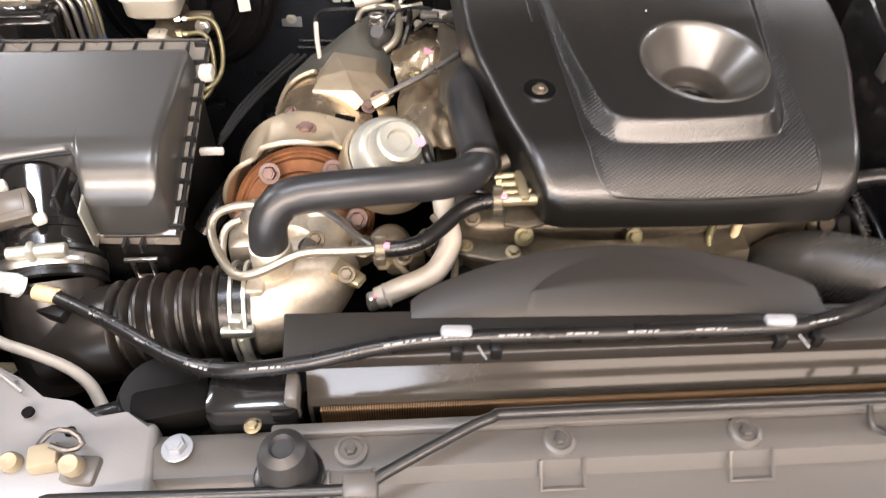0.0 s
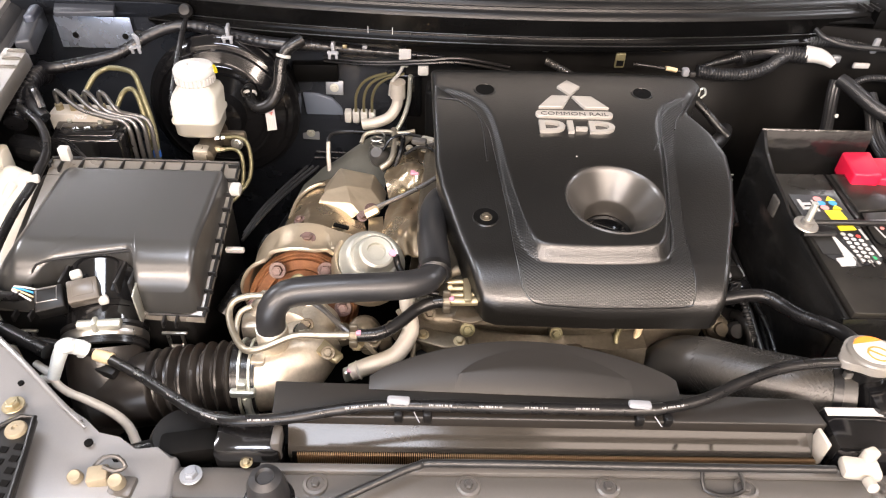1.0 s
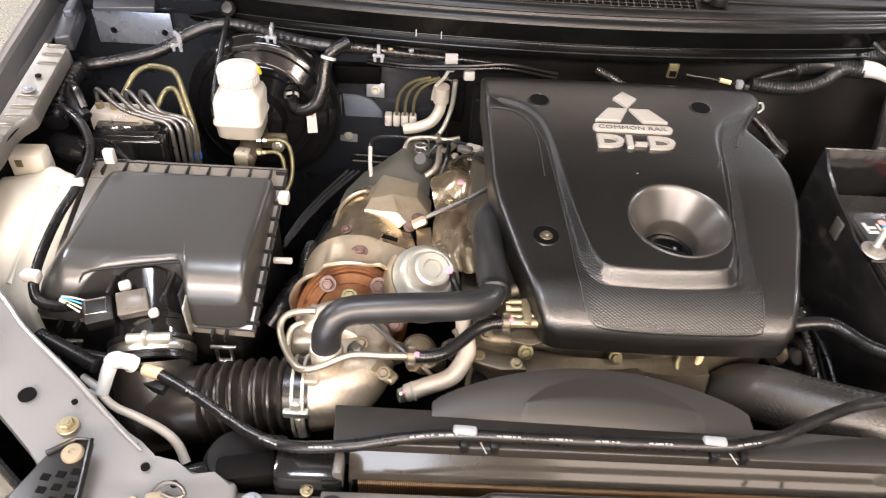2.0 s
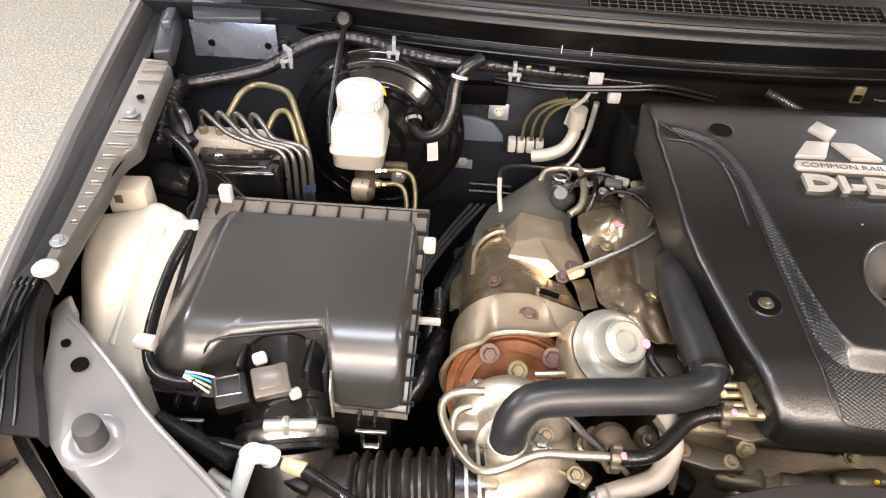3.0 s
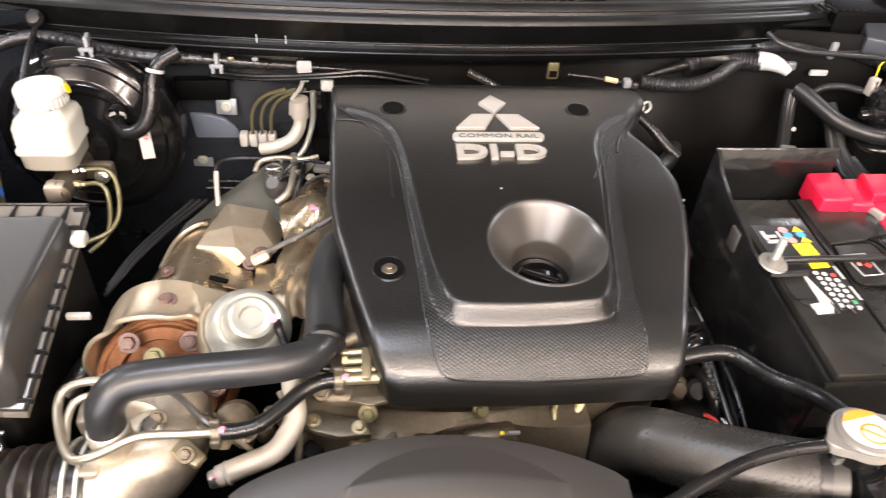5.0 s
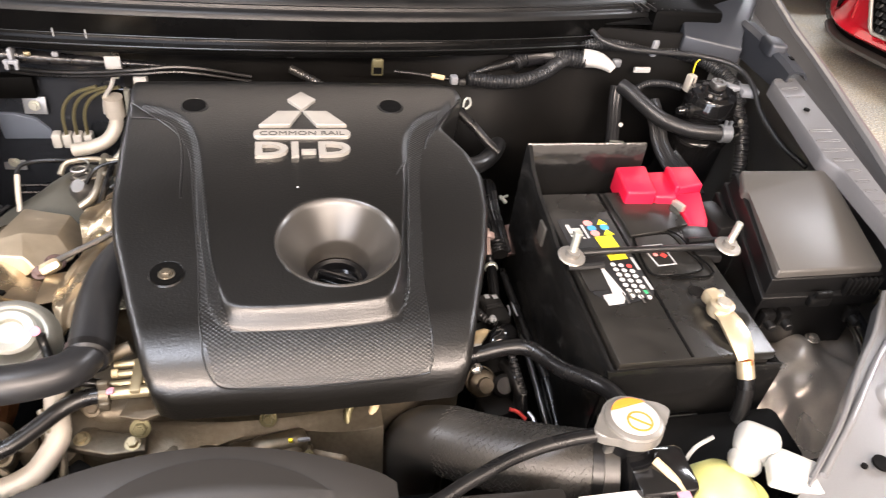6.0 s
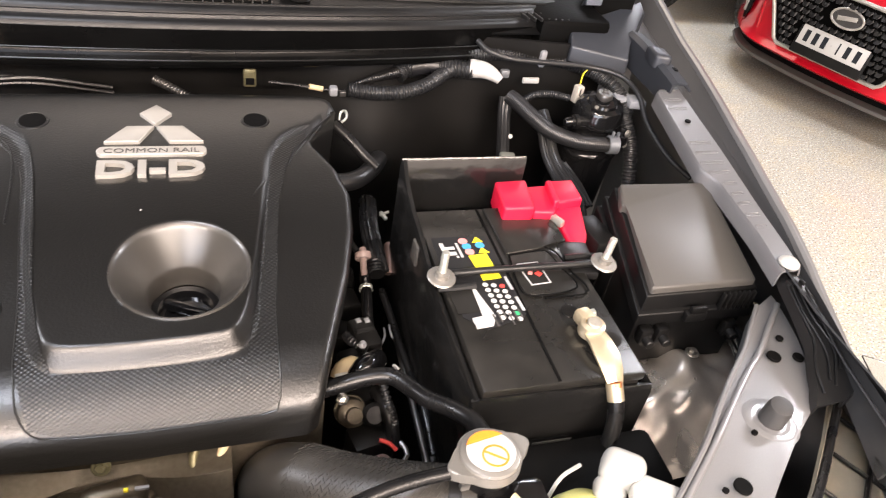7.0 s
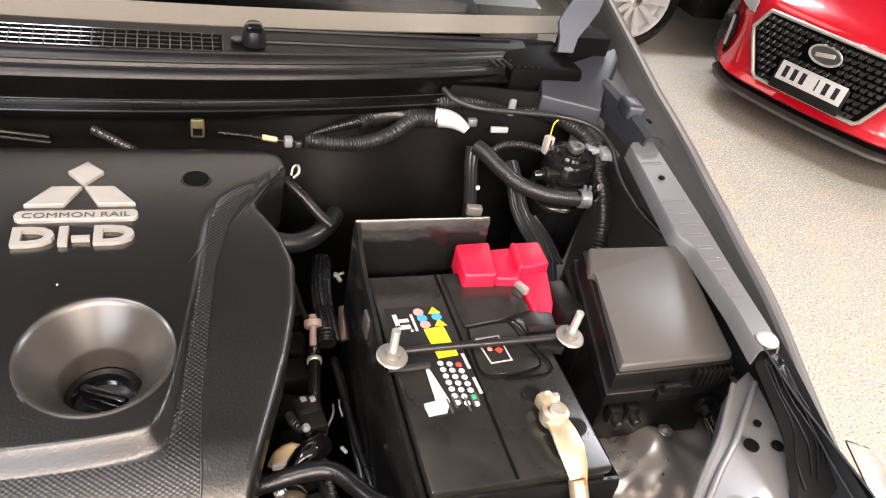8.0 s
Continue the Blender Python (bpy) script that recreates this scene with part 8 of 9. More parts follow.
part("tongue", tube([(0.770, 0.668, 1.104), (0.79, 0.667, 1.106), (0.815, 0.665, 1.106)], 0.0035, 8), SATIN, clampbar)
part("end_plate", box(0.790, 0.672, 1.095, 0.040, 0.060, 0.012, 0.003, -8), SATIN, clampbar)
for x, y, lean in ((0.607, 0.642, 0.0), (0.812, 0.648, 0.06)):
    part("washer", lathe([(0, 0), (0.0155, 0), (0.0165, 0.001), (0.0150, 0.0025), (0.008, 0.003), (0.0078, 0.010), (0, 0.010)], aim((x, y, 1.109), (0.05, -0.12, 1)), 28), CAPSTEEL, clampbar)
    part("stud", tube([(x, y, 1.112), (x + lean * 0.04, y, 1.146)], 0.0046, 14, step=0.0004, ribs=(0.0022, 0.0005)), ZINC, clampbar)
redc = thing("terminal_cover", "red plastic cover over the positive terminal", "terminal cover")
part("block", prism([(0.722, 0.805), (0.767, 0.807), (0.757, 0.744), (0.716, 0.746)][::-1], 1.090, 1.123, 0.004), RED, redc)
part("block", prism([(0.766, 0.801), (0.798, 0.803), (0.787, 0.742), (0.757, 0.746)][::-1], 1.090, 1.116, 0.004), RED, redc)
part("block", prism([(0.797, 0.806), (0.836, 0.807), (0.833, 0.762), (0.789, 0.756)][::-1], 1.085, 1.121, 0.004), RED, redc)
part("tail", prism([(0.790, 0.758), (0.833, 0.764), (0.824, 0.715), (0.812, 0.690), (0.797, 0.690)][::-1], 1.055, lambda x, y: 1.110 - 0.35 * max(0, 0.745 - y), 0.004), RED, redc)
part("ridge", prism([(0.792, 0.800), (0.800, 0.800), (0.794, 0.752), (0.786, 0.752)][::-1], 1.110, 1.126, 0.003), RED, redc)
part("skirt", prism([(0.722, 0.750), (0.752, 0.748), (0.750, 0.741), (0.724, 0.743)][::-1], 1.086, 1.100, 0.002), RED, redc)
part("pale_smear", prism([(0.728, 0.742), (0.746, 0.741), (0.744, 0.736), (0.730, 0.737)][::-1], 1.0995, 1.1020, 0.0006), PAPER, redc)
part("bare_metal", box(0.788, 0.738, 1.106, 0.008, 0.022, 0.010, 0.002, 25), ZINC, redc)
neg = thing("negative_terminal", "brass battery clamp with black earth cable", "battery terminal")
part("clamp", lathe([(0.006, 0), (0.0135, 0), (0.0145, 0.003), (0.0135, 0.014), (0.009, 0.016), (0.008, 0.012)], pose(0.748, 0.545, 1.104), 24), TERMINAL, neg)
part("post", lathe([(0, 0), (0.0088, 0), (0.0080, 0.018), (0.007, 0.019), (0, 0.019)], pose(0.748, 0.543, 1.104), 20), ALLOY, neg)
part("pinch", box(0.746, 0.560, 1.112, 0.018, 0.020, 0.016, 0.004, 12), TERMINAL, neg)
part("pinch_bolt", lathe(disc(0.005, 0.022), aim((0.738, 0.562, 1.114), (1, 0.1, 0)), 6), ZINC, neg)
part("strap", loft([[(0.748 - w + dx, y, z), (0.748 + dx, y - 0.001, z + 0.004), (0.748 + w + dx, y, z)] for y, z, w, dx in ((0.540, 1.112, 0.012, 0), (0.525, 1.113, 0.013, 0.001), (0.508, 1.110, 0.014, 0.002), (0.493, 1.103, 0.012, 0.003), (0.482, 1.096, 0.009, 0.003))], thick=0.006), TERMINAL, neg, "cream-coloured brass strap")
part("crimp", tube([(0.751, 0.484, 1.094), (0.752, 0.472, 1.080)], 0.009, 16, smooth=False), TERMINAL, neg)
part("copper_end", tube([(0.751, 0.482, 1.0965), (0.7512, 0.479, 1.093)], 0.0065, 12, smooth=False), COPPER, neg)
part("cable", tube([(0.752, 0.474, 1.082), (0.752, 0.462, 1.062), (0.745, 0.450, 1.035), (0.730, 0.445, 1.01), (0.712, 0.45, 0.985), (0.70, 0.455, 0.95)], 0.0085, 14), RUBBER, neg)

fuse = thing("fuse_box", "grey-black fuse box with smooth sloping lid", "fuse box")
TOP = [(0.878, 0.760), (0.866, 0.724), (0.874, 0.718), (0.853, 0.599), (1.001, 0.600), (1.012, 0.758)]
def fuse_top(x, y):
    return 1.109 + 0.222 * (y - 0.598)


part("lid", prism(TOP, lambda x, y: fuse_top(x, y) - 0.012, fuse_top, 0.0035, 0.001, 3), LIDGREY, fuse, "smooth grey lid", sharp=50)
part("lid_skirt", prism([(0.874, 0.764), (0.848, 0.596), (1.004, 0.596), (1.016, 0.762)], lambda x, y: fuse_top(x, y) - 0.032, lambda x, y: fuse_top(x, y) - 0.009, 0.002, 0.003), BLACK, fuse)
part("lid_rim", prism([(0.870, 0.772), (0.840, 0.588), (1.006, 0.586), (1.022, 0.768)], lambda x, y: fuse_top(x, y) - 0.046, lambda x, y: fuse_top(x, y) - 0.030, 0.002), BLACK, fuse)
part("base", prism([(0.862, 0.772), (0.850, 0.598), (0.998, 0.592), (1.012, 0.764)], 0.985, lambda x, y: fuse_top(x, y) - 0.045, 0.003), BLACK, fuse)
for k in range(7):
    part("grip_rib", box(0.952 + 0.0072 * k, 0.5885, 1.088, 0.003, 0.006, 0.026, 0.001), BLACK, fuse)
lat = bmesh.new()
box(0.917, 0.584, 1.072, 0.030, 0.010, 0.014, 0.003, bm=lat)
box(0.917, 0.582, 1.084, 0.022, 0.006, 0.010, 0.002, bm=lat)
part("latch", lat, BLACK, fuse)
for x in (0.862, 0.885, 0.982):
    part("foot_clip", box(x, 0.590, 1.040, 0.018, 0.014, 0.024, 0.004), BLACK, fuse)
    part("foot_pin", lathe(disc(0.006, 0.012), aim((x, 0.584, 1.038), (0, -1, 0)), 12), SATIN, fuse)
for k in range(5):
    part("side_rib", box(0.858, 0.62 + 0.03 * k, 1.045, 0.008, 0.004, 0.07, 0.001), BLACK, fuse)
part("rear_block", box(0.842, 0.725, 1.080, 0.032, 0.060, 0.040, 0.005, 8), BLACK, fuse)
part("rear_cable", tube([(0.845, 0.76, 1.07), (0.85, 0.80, 1.06), (0.87, 0.84, 1.04)], 0.009, 12), TAPE, fuse)

filt = thing("fuel_filter", "glossy black fuel filter housing with hoses", "fuel filter")
FX, FY = 0.978, 1.013
filt.location = (0, 0, 0.006)
part("bowl", lathe([(0, -0.20), (0.046, -0.20), (0.050, -0.196), (0.050, -0.086), (0.0525, -0.084), (0.0525, -0.078), (0.049, -0.074), (0.040, -0.068), (0.0375, -0.060), (0.0375, -0.054), (0.0410, -0.052), (0.0410, -0.046), (0.0360, -0.043), (0.0360, -0.036), (0.0400, -0.034), (0.0430, -0.030), (0.0430, -0.023), (0.0405, -0.019), (0.0395, -0.010), (0.036, -0.004), (0.026, -0.002), (0.024, 0.002), (0.014, 0.004), (0, 0.004)], pose(FX, FY, 1.122, 6), 48), GLOSS, filt)
part("pump_knob", lathe([(0, 0), (0.010, 0), (0.011, 0.003), (0.0135, 0.004), (0.0135, 0.009), (0.012, 0.012), (0.006, 0.012), (0.005, 0.009), (0, 0.009)], pose(FX, FY, 1.126, 6), 28), DARKPIPE, filt)
for k in range(5):
    a = radians(5 + 14 * k)
    part("cap_rib", box(FX + 0.0395 * math.cos(a), FY + 0.0395 * math.sin(a), 1.108, 0.007, 0.003, 0.018, 0.001, math.degrees(a)), BLACK, filt)
part("vent_eye", lathe([(0.004, 0), (0.0075, 0), (0.0075, 0.004), (0.004, 0.004)], pose(FX - 0.020, FY - 0.020, 1.118, 12, -8), 20), GLOSS, filt)
part("vent_screw", lathe(disc(0.0036, 0.005, 0.0006), pose(FX - 0.020, FY - 0.020, 1.119, 12, -8), 8), CAPSTEEL, filt)
part("side_port", tube([(FX - 0.024, FY - 0.018, 1.096), (FX - 0.058, FY - 0.020, 1.096)], 0.0095, 18, smooth=False), GLOSS, filt)
part("port_collar", lathe([(0.0095, -0.004), (0.0118, -0.003), (0.0118, 0.003), (0.0095, 0.004)], aim((FX - 0.050, FY - 0.020, 1.096), (1, 0, 0)), 24), BLACK, filt)
part("port_tip", lathe([(0, 0), (0.0075, 0), (0.0075, 0.010), (0.005, 0.014), (0, 0.014)], aim((FX - 0.056, FY - 0.020, 1.096), (-1, -0.1, 0)), 18), GLOSS, filt)
part("port_block", box(FX - 0.036, FY - 0.012, 1.088, 0.020, 0.020, 0.012, 0.003), BLACK, filt)
part("outlet", tube([(FX + 0.030, FY - 0.020, 1.074), (FX + 0.034, FY - 0.036, 1.072), (FX + 0.024, FY - 0.045, 1.072), (FX - 0.002, FY - 0.046, 1.072)], 0.009, 16), GLOSS, filt)
part("outlet_flange", box(FX + 0.036, FY - 0.026, 1.074, 0.016, 0.020, 0.026, 0.004, 20), GLOSS, filt)
for dz in (0.010, -0.010):
    bolt((FX + 0.040, FY - 0.038, 1.074 + dz), (0.2, -1, 0.3), 0.004, True, CAPSTEEL, filt)
part("plug", box(0.948, 1.045, 1.118, 0.014, 0.014, 0.030, 0.003, 14), CASTPIPE, filt, "pale connector plug")
part("plug_mark", box(0.9475, 1.0365, 1.124, 0.002, 0.001, 0.012, 0, 14), BLACKPRINT, filt)
part("plug_wire", tube([(0.952, 1.052, 1.132), (0.958, 1.062, 1.145), (0.968, 1.070, 1.148)], 0.0011, 6), YELLOW, filt)
fh = thing("fuel_hose", "braided black fuel hose with silver spring clamp", "hose")
part("hose_run", tube([(0.840, 1.070, 1.105), (0.850, 1.055, 1.102), (0.868, 1.026, 1.092), (0.890, 1.000, 1.082), (0.925, 0.979, 1.076), (0.955, 0.970, 1.075), (0.990, 0.967, 1.074)], 0.0124, 44, ribs=(0.0030, 0.0003), flute=0.0004), CONDUIT, fh)
cl = bmesh.new()
lathe([(0.0125, -0.009), (0.0150, -0.008), (0.0150, 0.008), (0.0125, 0.009)], aim((0.991, 0.967, 1.074), (1, -0.1, 0)), 24, cl)
box(0.987, 0.967, 1.092, 0.004, 0.005, 0.012, 0.001, bm=cl)
box(0.996, 0.967, 1.091, 0.004, 0.005, 0.012, 0.001, bm=cl)
part("spring_clamp", cl, PALEBLUE, fh)
h2 = thing("heater_hose", "ribbed black heater hose with silver clamp", "hose", "heater hoses")
part("hose_run", tube([(0.838, 1.078, 1.10), (0.836, 1.066, 1.075), (0.838, 1.056, 1.045), (0.840, 1.046, 1.01), (0.842, 1.04, 0.96)], 0.0108, 30, flute=0.0010), CONDUIT, h2)
part("clamp", box(0.842, 1.030, 1.012, 0.026, 0.014, 0.016, 0.003, -10), ZINC, h2)
part("clamp_screw", lathe(disc(0.004, 0.010), aim((0.842, 1.024, 0.994), (0, -1, 0.3)), 10), PAPER, h2)
part("white_dot", lathe(disc(0.004, 0.002), aim((0.846, 1.044, 1.045), (0, -1, 0.4)), 12), PAPER, h2)
h3 = thing("heater_hose", "ribbed black heater hose bending towards the battery", "hose", "heater hoses")
part("hose_run", tube([(0.898, 1.06, 1.08), (0.902, 1.03, 1.06), (0.905, 1.005, 1.035), (0.912, 0.975, 1.018), (0.918, 0.94, 1.01), (0.920, 0.90, 1.00), (0.905, 0.85, 0.98)], 0.0140, 40, flute=0.0011), CONDUIT, h3)
for k in range(6):
    part("jacket_rib", tube([(0.896 + 0.006 * k, 0.993 - 0.004 * k + 0.012, 1.030), (0.903 + 0.006 * k, 0.968, 1.028 - abs(k - 2.5) * 0.002), (0.908 + 0.006 * k, 0.935, 1.022 - abs(k - 2.5) * 0.002), (0.908 + 0.006 * k, 0.89, 1.010)], 0.0024, 6), CONDUIT, h3)
wires = thing("right_harness", "corrugated black wiring conduit along the firewall", "wiring conduit")
part("conduit", tube([(0.572, 1.062, 1.118), (0.62, 1.056, 1.116), (0.662, 1.058, 1.118), (0.70, 1.072, 1.124), (0.725, 1.090, 1.130), (0.745, 1.102, 1.134), (0.77, 1.104, 1.134)], 0.0115, 16, ribs=(0.0052, 0.0022)), CONDUIT, wires)
part("conduit", tube([(0.655, 1.100, 1.125), (0.67, 1.108, 1.132), (0.70, 1.112, 1.136), (0.74, 1.108, 1.136), (0.78, 1.100, 1.134)], 0.0150, 16, ribs=(0.0055, 0.0025)), CONDUIT, wires)
part("tape_wrap", tube([(0.675, 1.108, 1.133), (0.70, 1.112, 1.136), (0.722, 1.111, 1.136)], 0.0158, 16), TAPE, wires)
part("conduit", tube([(0.765, 1.125, 1.150), (0.82, 1.128, 1.152), (0.88, 1.128, 1.150), (0.94, 1.118, 1.146), (0.985, 1.100, 1.142), (1.015, 1.070, 1.132), (1.030, 1.040, 1.118), (1.034, 1.015, 1.10)], 0.0125, 16, ribs=(0.0052, 0.0022)), CONDUIT, wires)
part("white_tape", tube([(0.776, 1.103, 1.137), (0.796, 1.096, 1.138), (0.812, 1.087, 1.134), (0.822, 1.079, 1.128)], 0.0150, 16, taper=lambda t: 1.0 - 0.55 * t ** 2), PAPER, wires, "white tape wrap")
part("white_flag", prism([(0.960, 1.132), (1.012, 1.128), (1.030, 1.098), (1.026, 1.094), (1.004, 1.118), (0.962, 1.122)], 1.154, 1.1555), PAPER, wires, "white paper flag")
part("cable", tube([(0.786, 1.118, 1.178), (0.800, 1.100, 1.170), (0.838, 1.088, 1.162), (0.90, 1.086, 1.158), (0.985, 1.084, 1.152), (1.030, 1.060, 1.148), (1.046, 1.020, 1.135), (1.048, 0.975, 1.108), (1.060, 0.915, 1.085), (1.078, 0.865, 1.075)], 0.0044, 10), CONDUIT, wires)
for x, y, z in ((0.905, 1.124, 1.152), (1.028, 1.040, 1.120), (1.045, 1.022, 1.122)):
    part("wrap_band", box(x, y, z, 0.012 if x < 1 else 0.030, 0.030, 0.030 if x < 1 else 0.014, 0.004, 0 if x < 1 else -10), CLIPGREY, wires)
part("arrow_clip", box(0.885, 1.098, 1.120, 0.030, 0.006, 0.010, 0.002), PRINT, wires)
part("blue_clip", box(0.842, 1.112, 1.125, 0.016, 0.010, 0.014, 0.003), PALEBLUE, wires)
part("drop_tube", tube([(1.030, 1.02, 1.10), (1.036, 0.99, 1.07), (1.038, 0.965, 1.03), (1.035, 0.94, 0.98)], 0.0125, 14, ribs=(0.006, 0.002)), CONDUIT, wires)
part("small_tube", tube([(0.858, 1.060, 1.10), (0.88, 1.062, 1.112), (0.91, 1.060, 1.115), (0.94, 1.052, 1.112)], 0.0062, 12, ribs=(0.004, 0.0014)), CONDUIT, wires)
mid = thing("middle_harness", "thin wires and clips behind the engine cover", "wiring")
part("spring_sleeve", tube([(0.300, 1.062, 1.130), (0.320, 1.050, 1.125), (0.340, 1.040, 1.118), (0.358, 1.034, 1.110)], 0.0065, 12, ribs=(0.0042, 0.0022)), DARKPIPE, mid)
part("bracket", box(0.428, 1.056, 1.138, 0.018, 0.006, 0.028, 0.003), OLIVE, mid)
part("bracket_hole", box(0.428, 1.0522, 1.134, 0.012, 0.001, 0.010), DEEP, mid)
part("wire", tube([(0.455, 1.06, 1.13), (0.49, 1.056, 1.128), (0.53, 1.055, 1.122), (0.565, 1.056, 1.118)], 0.0026, 8), RUBBER, mid)
part("pink_tag", tube([(0.512, 1.055, 1.126), (0.532, 1.055, 1.122)], 0.0042, 10, smooth=False), TAN, mid)
part("plug", box(0.548, 1.054, 1.120, 0.012, 0.014, 0.014, 0.003), CLIPGREY, mid)
part("plug", box(0.562, 1.054, 1.116, 0.010, 0.009, 0.009, 0.002), DARKPIPE, mid)
part("square_clip", box(0.581, 1.115, 1.122, 0.024, 0.008, 0.024, 0.003), LIDGREY, mid)
part("taper_sleeve", tube([(0.575, 1.07, 1.12), (0.61, 1.082, 1.126), (0.635, 1.092, 1.128), (0.66, 1.102, 1.13)], 0.0075, 12, ribs=(0.004, 0.001), taper=lambda t: 0.5 + 0.9 * t), RUBBER, mid)
part("lug", box(0.30, 1.085, 1.142, 0.012, 0.008, 0.010, 0.002), STEEL, mid)
eye = thing("lifting_eye", "small plated wire clip beside the engine cover", "clip")
part("clip", tube([(0.540, 0.950, 1.130), (0.543, 0.957, 1.138), (0.549, 0.956, 1.141), (0.549, 0.946, 1.136), (0.542, 0.944, 1.130)], 0.0018, 8), ZINC, eye)
single("plenum_pipe", tube([(0.515, 0.870, 1.085), (0.535, 0.872, 1.080), (0.560, 0.884, 1.078), (0.585, 0.915, 1.075), (0.60, 0.945, 1.07)], 0.0125, 14), SATIN, "bent dark pipe behind the engine cover", "pipe")
single("cover_strap", tube([(0.532, 0.948, 1.125), (0.552, 0.930, 1.112), (0.572, 0.912, 1.095), (0.588, 0.898, 1.085)], 0.007, 10), RUBBER, "dark strap behind the engine cover", "strap")

# wiring and small parts between engine cover and battery
CLIPPINK = mat("dull_pink_plastic", (0.30, 0.22, 0.20), 0.4, grain=0.1, scale=400, stain=0.3, stain_scale=60, dirt=(0.2, 0.16, 0.14))
gapw = thing("engine_wiring", "black connectors and wiring beside the engine", "wiring")
for y, z, w, turn in ((0.555, 0.940, 0.050, 12), (0.605, 0.948, 0.044, -8), (0.655, 0.955, 0.040, 15), (0.705, 0.950, 0.046, -14), (0.755, 0.958, 0.040, 8), (0.810, 0.950, 0.048, -6), (0.865, 0.955, 0.044, 10)):
    part("dark_bracket", box(0.524, y, z, w, 0.036, 0.046, 0.006, turn), BLACK, gapw)
part("fluted_hose", tube([(0.579, 0.905, 1.022), (0.577, 0.890, 1.031), (0.570, 0.850, 1.034), (0.567, 0.815, 1.031), (0.568, 0.790, 1.026), (0.572, 0.765, 1.010)], 0.0125, 28, flute=0.0016), RUBBER, gapw, "fluted black hose")
part("hose_clip", box(0.596, 0.866, 1.030, 0.016, 0.003, 0.004, 0.001, 25), ZINC, gapw, "bright plated clip")
part("hose_clip", box(0.594, 0.862, 1.029, 0.005, 0.018, 0.004, 0.001, 15), ZINC, gapw)
part("brown_stub", tube([(0.602, 0.838, 0.995), (0.599, 0.818, 0.988), (0.596, 0.800, 0.975)], 0.009, 14), RUSTBOLT, gapw, "brown rubber stub")
part("pale_cap", lathe([(0, 0), (0.0095, 0), (0.0110, 0.002), (0.0110, 0.008), (0.0060, 0.010), (0.0050, 0.011), (0.0045, 0.016), (0, 0.016)], aim((0.551, 0.778, 1.024), (0.05, 0.9, 0.45)), 24), CLIPPINK, gapw, "pale pink plastic cap")
part("pale_lead", tube([(0.551, 0.778, 1.026), (0.549, 0.765, 1.022), (0.548, 0.752, 1.018)], 0.0042, 12), CLIPPINK, gapw)
part("ribbed_plug", tube([(0.566, 0.800, 1.012), (0.567, 0.778, 1.018), (0.566, 0.758, 1.014)], 0.0120, 24, ribs=(0.0045, 0.0018)), BLACK, gapw)
part("steel_bracket", prism([(0.552, 0.808), (0.580, 0.812), (0.584, 0.804), (0.582, 0.784), (0.574, 0.778), (0.556, 0.796)], 1.000, 1.003, 0.001), PALEBLUE, gapw, "grey steel bracket")
part("bracket_hole", lathe(disc(0.007, 0.002, 0.0003), pose(0.572, 0.796, 1.0025), 20), DEEP, gapw)
part("gloss_tube", tube([(0.553, 0.772, 1.010), (0.549, 0.752, 1.014), (0.547, 0.735, 1.016), (0.544, 0.712, 1.014), (0.541, 0.690, 1.010), (0.540, 0.672, 1.004)], 0.0072, 16), GLOSS, gapw)
part("tube_clip", lathe([(0.0072, -0.003), (0.0088, -0.002), (0.0088, 0.002), (0.0072, 0.003)], aim((0.5465, 0.731, 1.0158), (-0.1, -1, 0)), 18), ZINC, gapw)
for x, y in ((0.526, 0.672), (0.536, 0.671)):
    part("white_label", box(x, y, 1.0215, 0.006, 0.007, 0.0012, 0.0003, 12), CLIPGREY, gapw)
part("connector_block", box(0.531, 0.655, 1.012, 0.028, 0.046, 0.018, 0.003, 10), BLACK, gapw)
part("connector_rib", box(0.531, 0.655, 1.0215, 0.022, 0.006, 0.003, 0.001, 10), SATIN, gapw)
part("white_bead", lathe([(0, 0), (0.004, 0.001), (0.005, 0.004), (0.003, 0.008), (0, 0.0085)], pose(0.524, 0.633, 1.018), 16), CLIPGREY, gapw)
part("grey_elbow", tube([(0.512, 0.664, 1.006), (0.514, 0.650, 1.012), (0.520, 0.640, 1.014), (0.530, 0.632, 1.012)], 0.0060, 14, ribs=(0.004, 0.0012)), FOAM, gapw, "grey ribbed elbow")
part("foil_strip", tube([(0.564, 0.690, 0.985), (0.561, 0.672, 0.992), (0.556, 0.660, 0.996), (0.549, 0.648, 0.996)], 0.0013, 6), CLIPGREY, gapw)
part("foil_strip", tube([(0.573, 0.700, 0.980), (0.571, 0.685, 0.985), (0.572, 0.672, 0.984)], 0.0013, 6), CLIPGREY, gapw)
part("foil_strip", box(0.567, 0.630, 0.980, 0.004, 0.010, 0.003, 0.001, 30), PAPER, gapw)
part("brown_ring", lathe([(0.005, 0), (0.008, 0.001), (0.008, 0.005), (0.005, 0.006)], aim((0.540, 0.640, 1.006), (0.5, -0.5, 0.7)), 20), RUSTBOLT, gapw)
part("tan_cap", tube([(0.492, 0.592, 1.016), (0.496, 0.598, 1.022), (0.506, 0.602, 1.024), (0.512, 0.600, 1.020)], 0.0112, 20), TAN, gapw, "tan round cap")
part("cap_band", box(0.494, 0.588, 1.026, 0.018, 0.004, 0.006, 0.001, 8), PAPER, gapw)
part("black_elbow", tube([(0.506, 0.584, 1.018), (0.516, 0.592, 1.029), (0.528, 0.600, 1.027), (0.536, 0.612, 1.018)], 0.0125, 20), GLOSS, gapw)
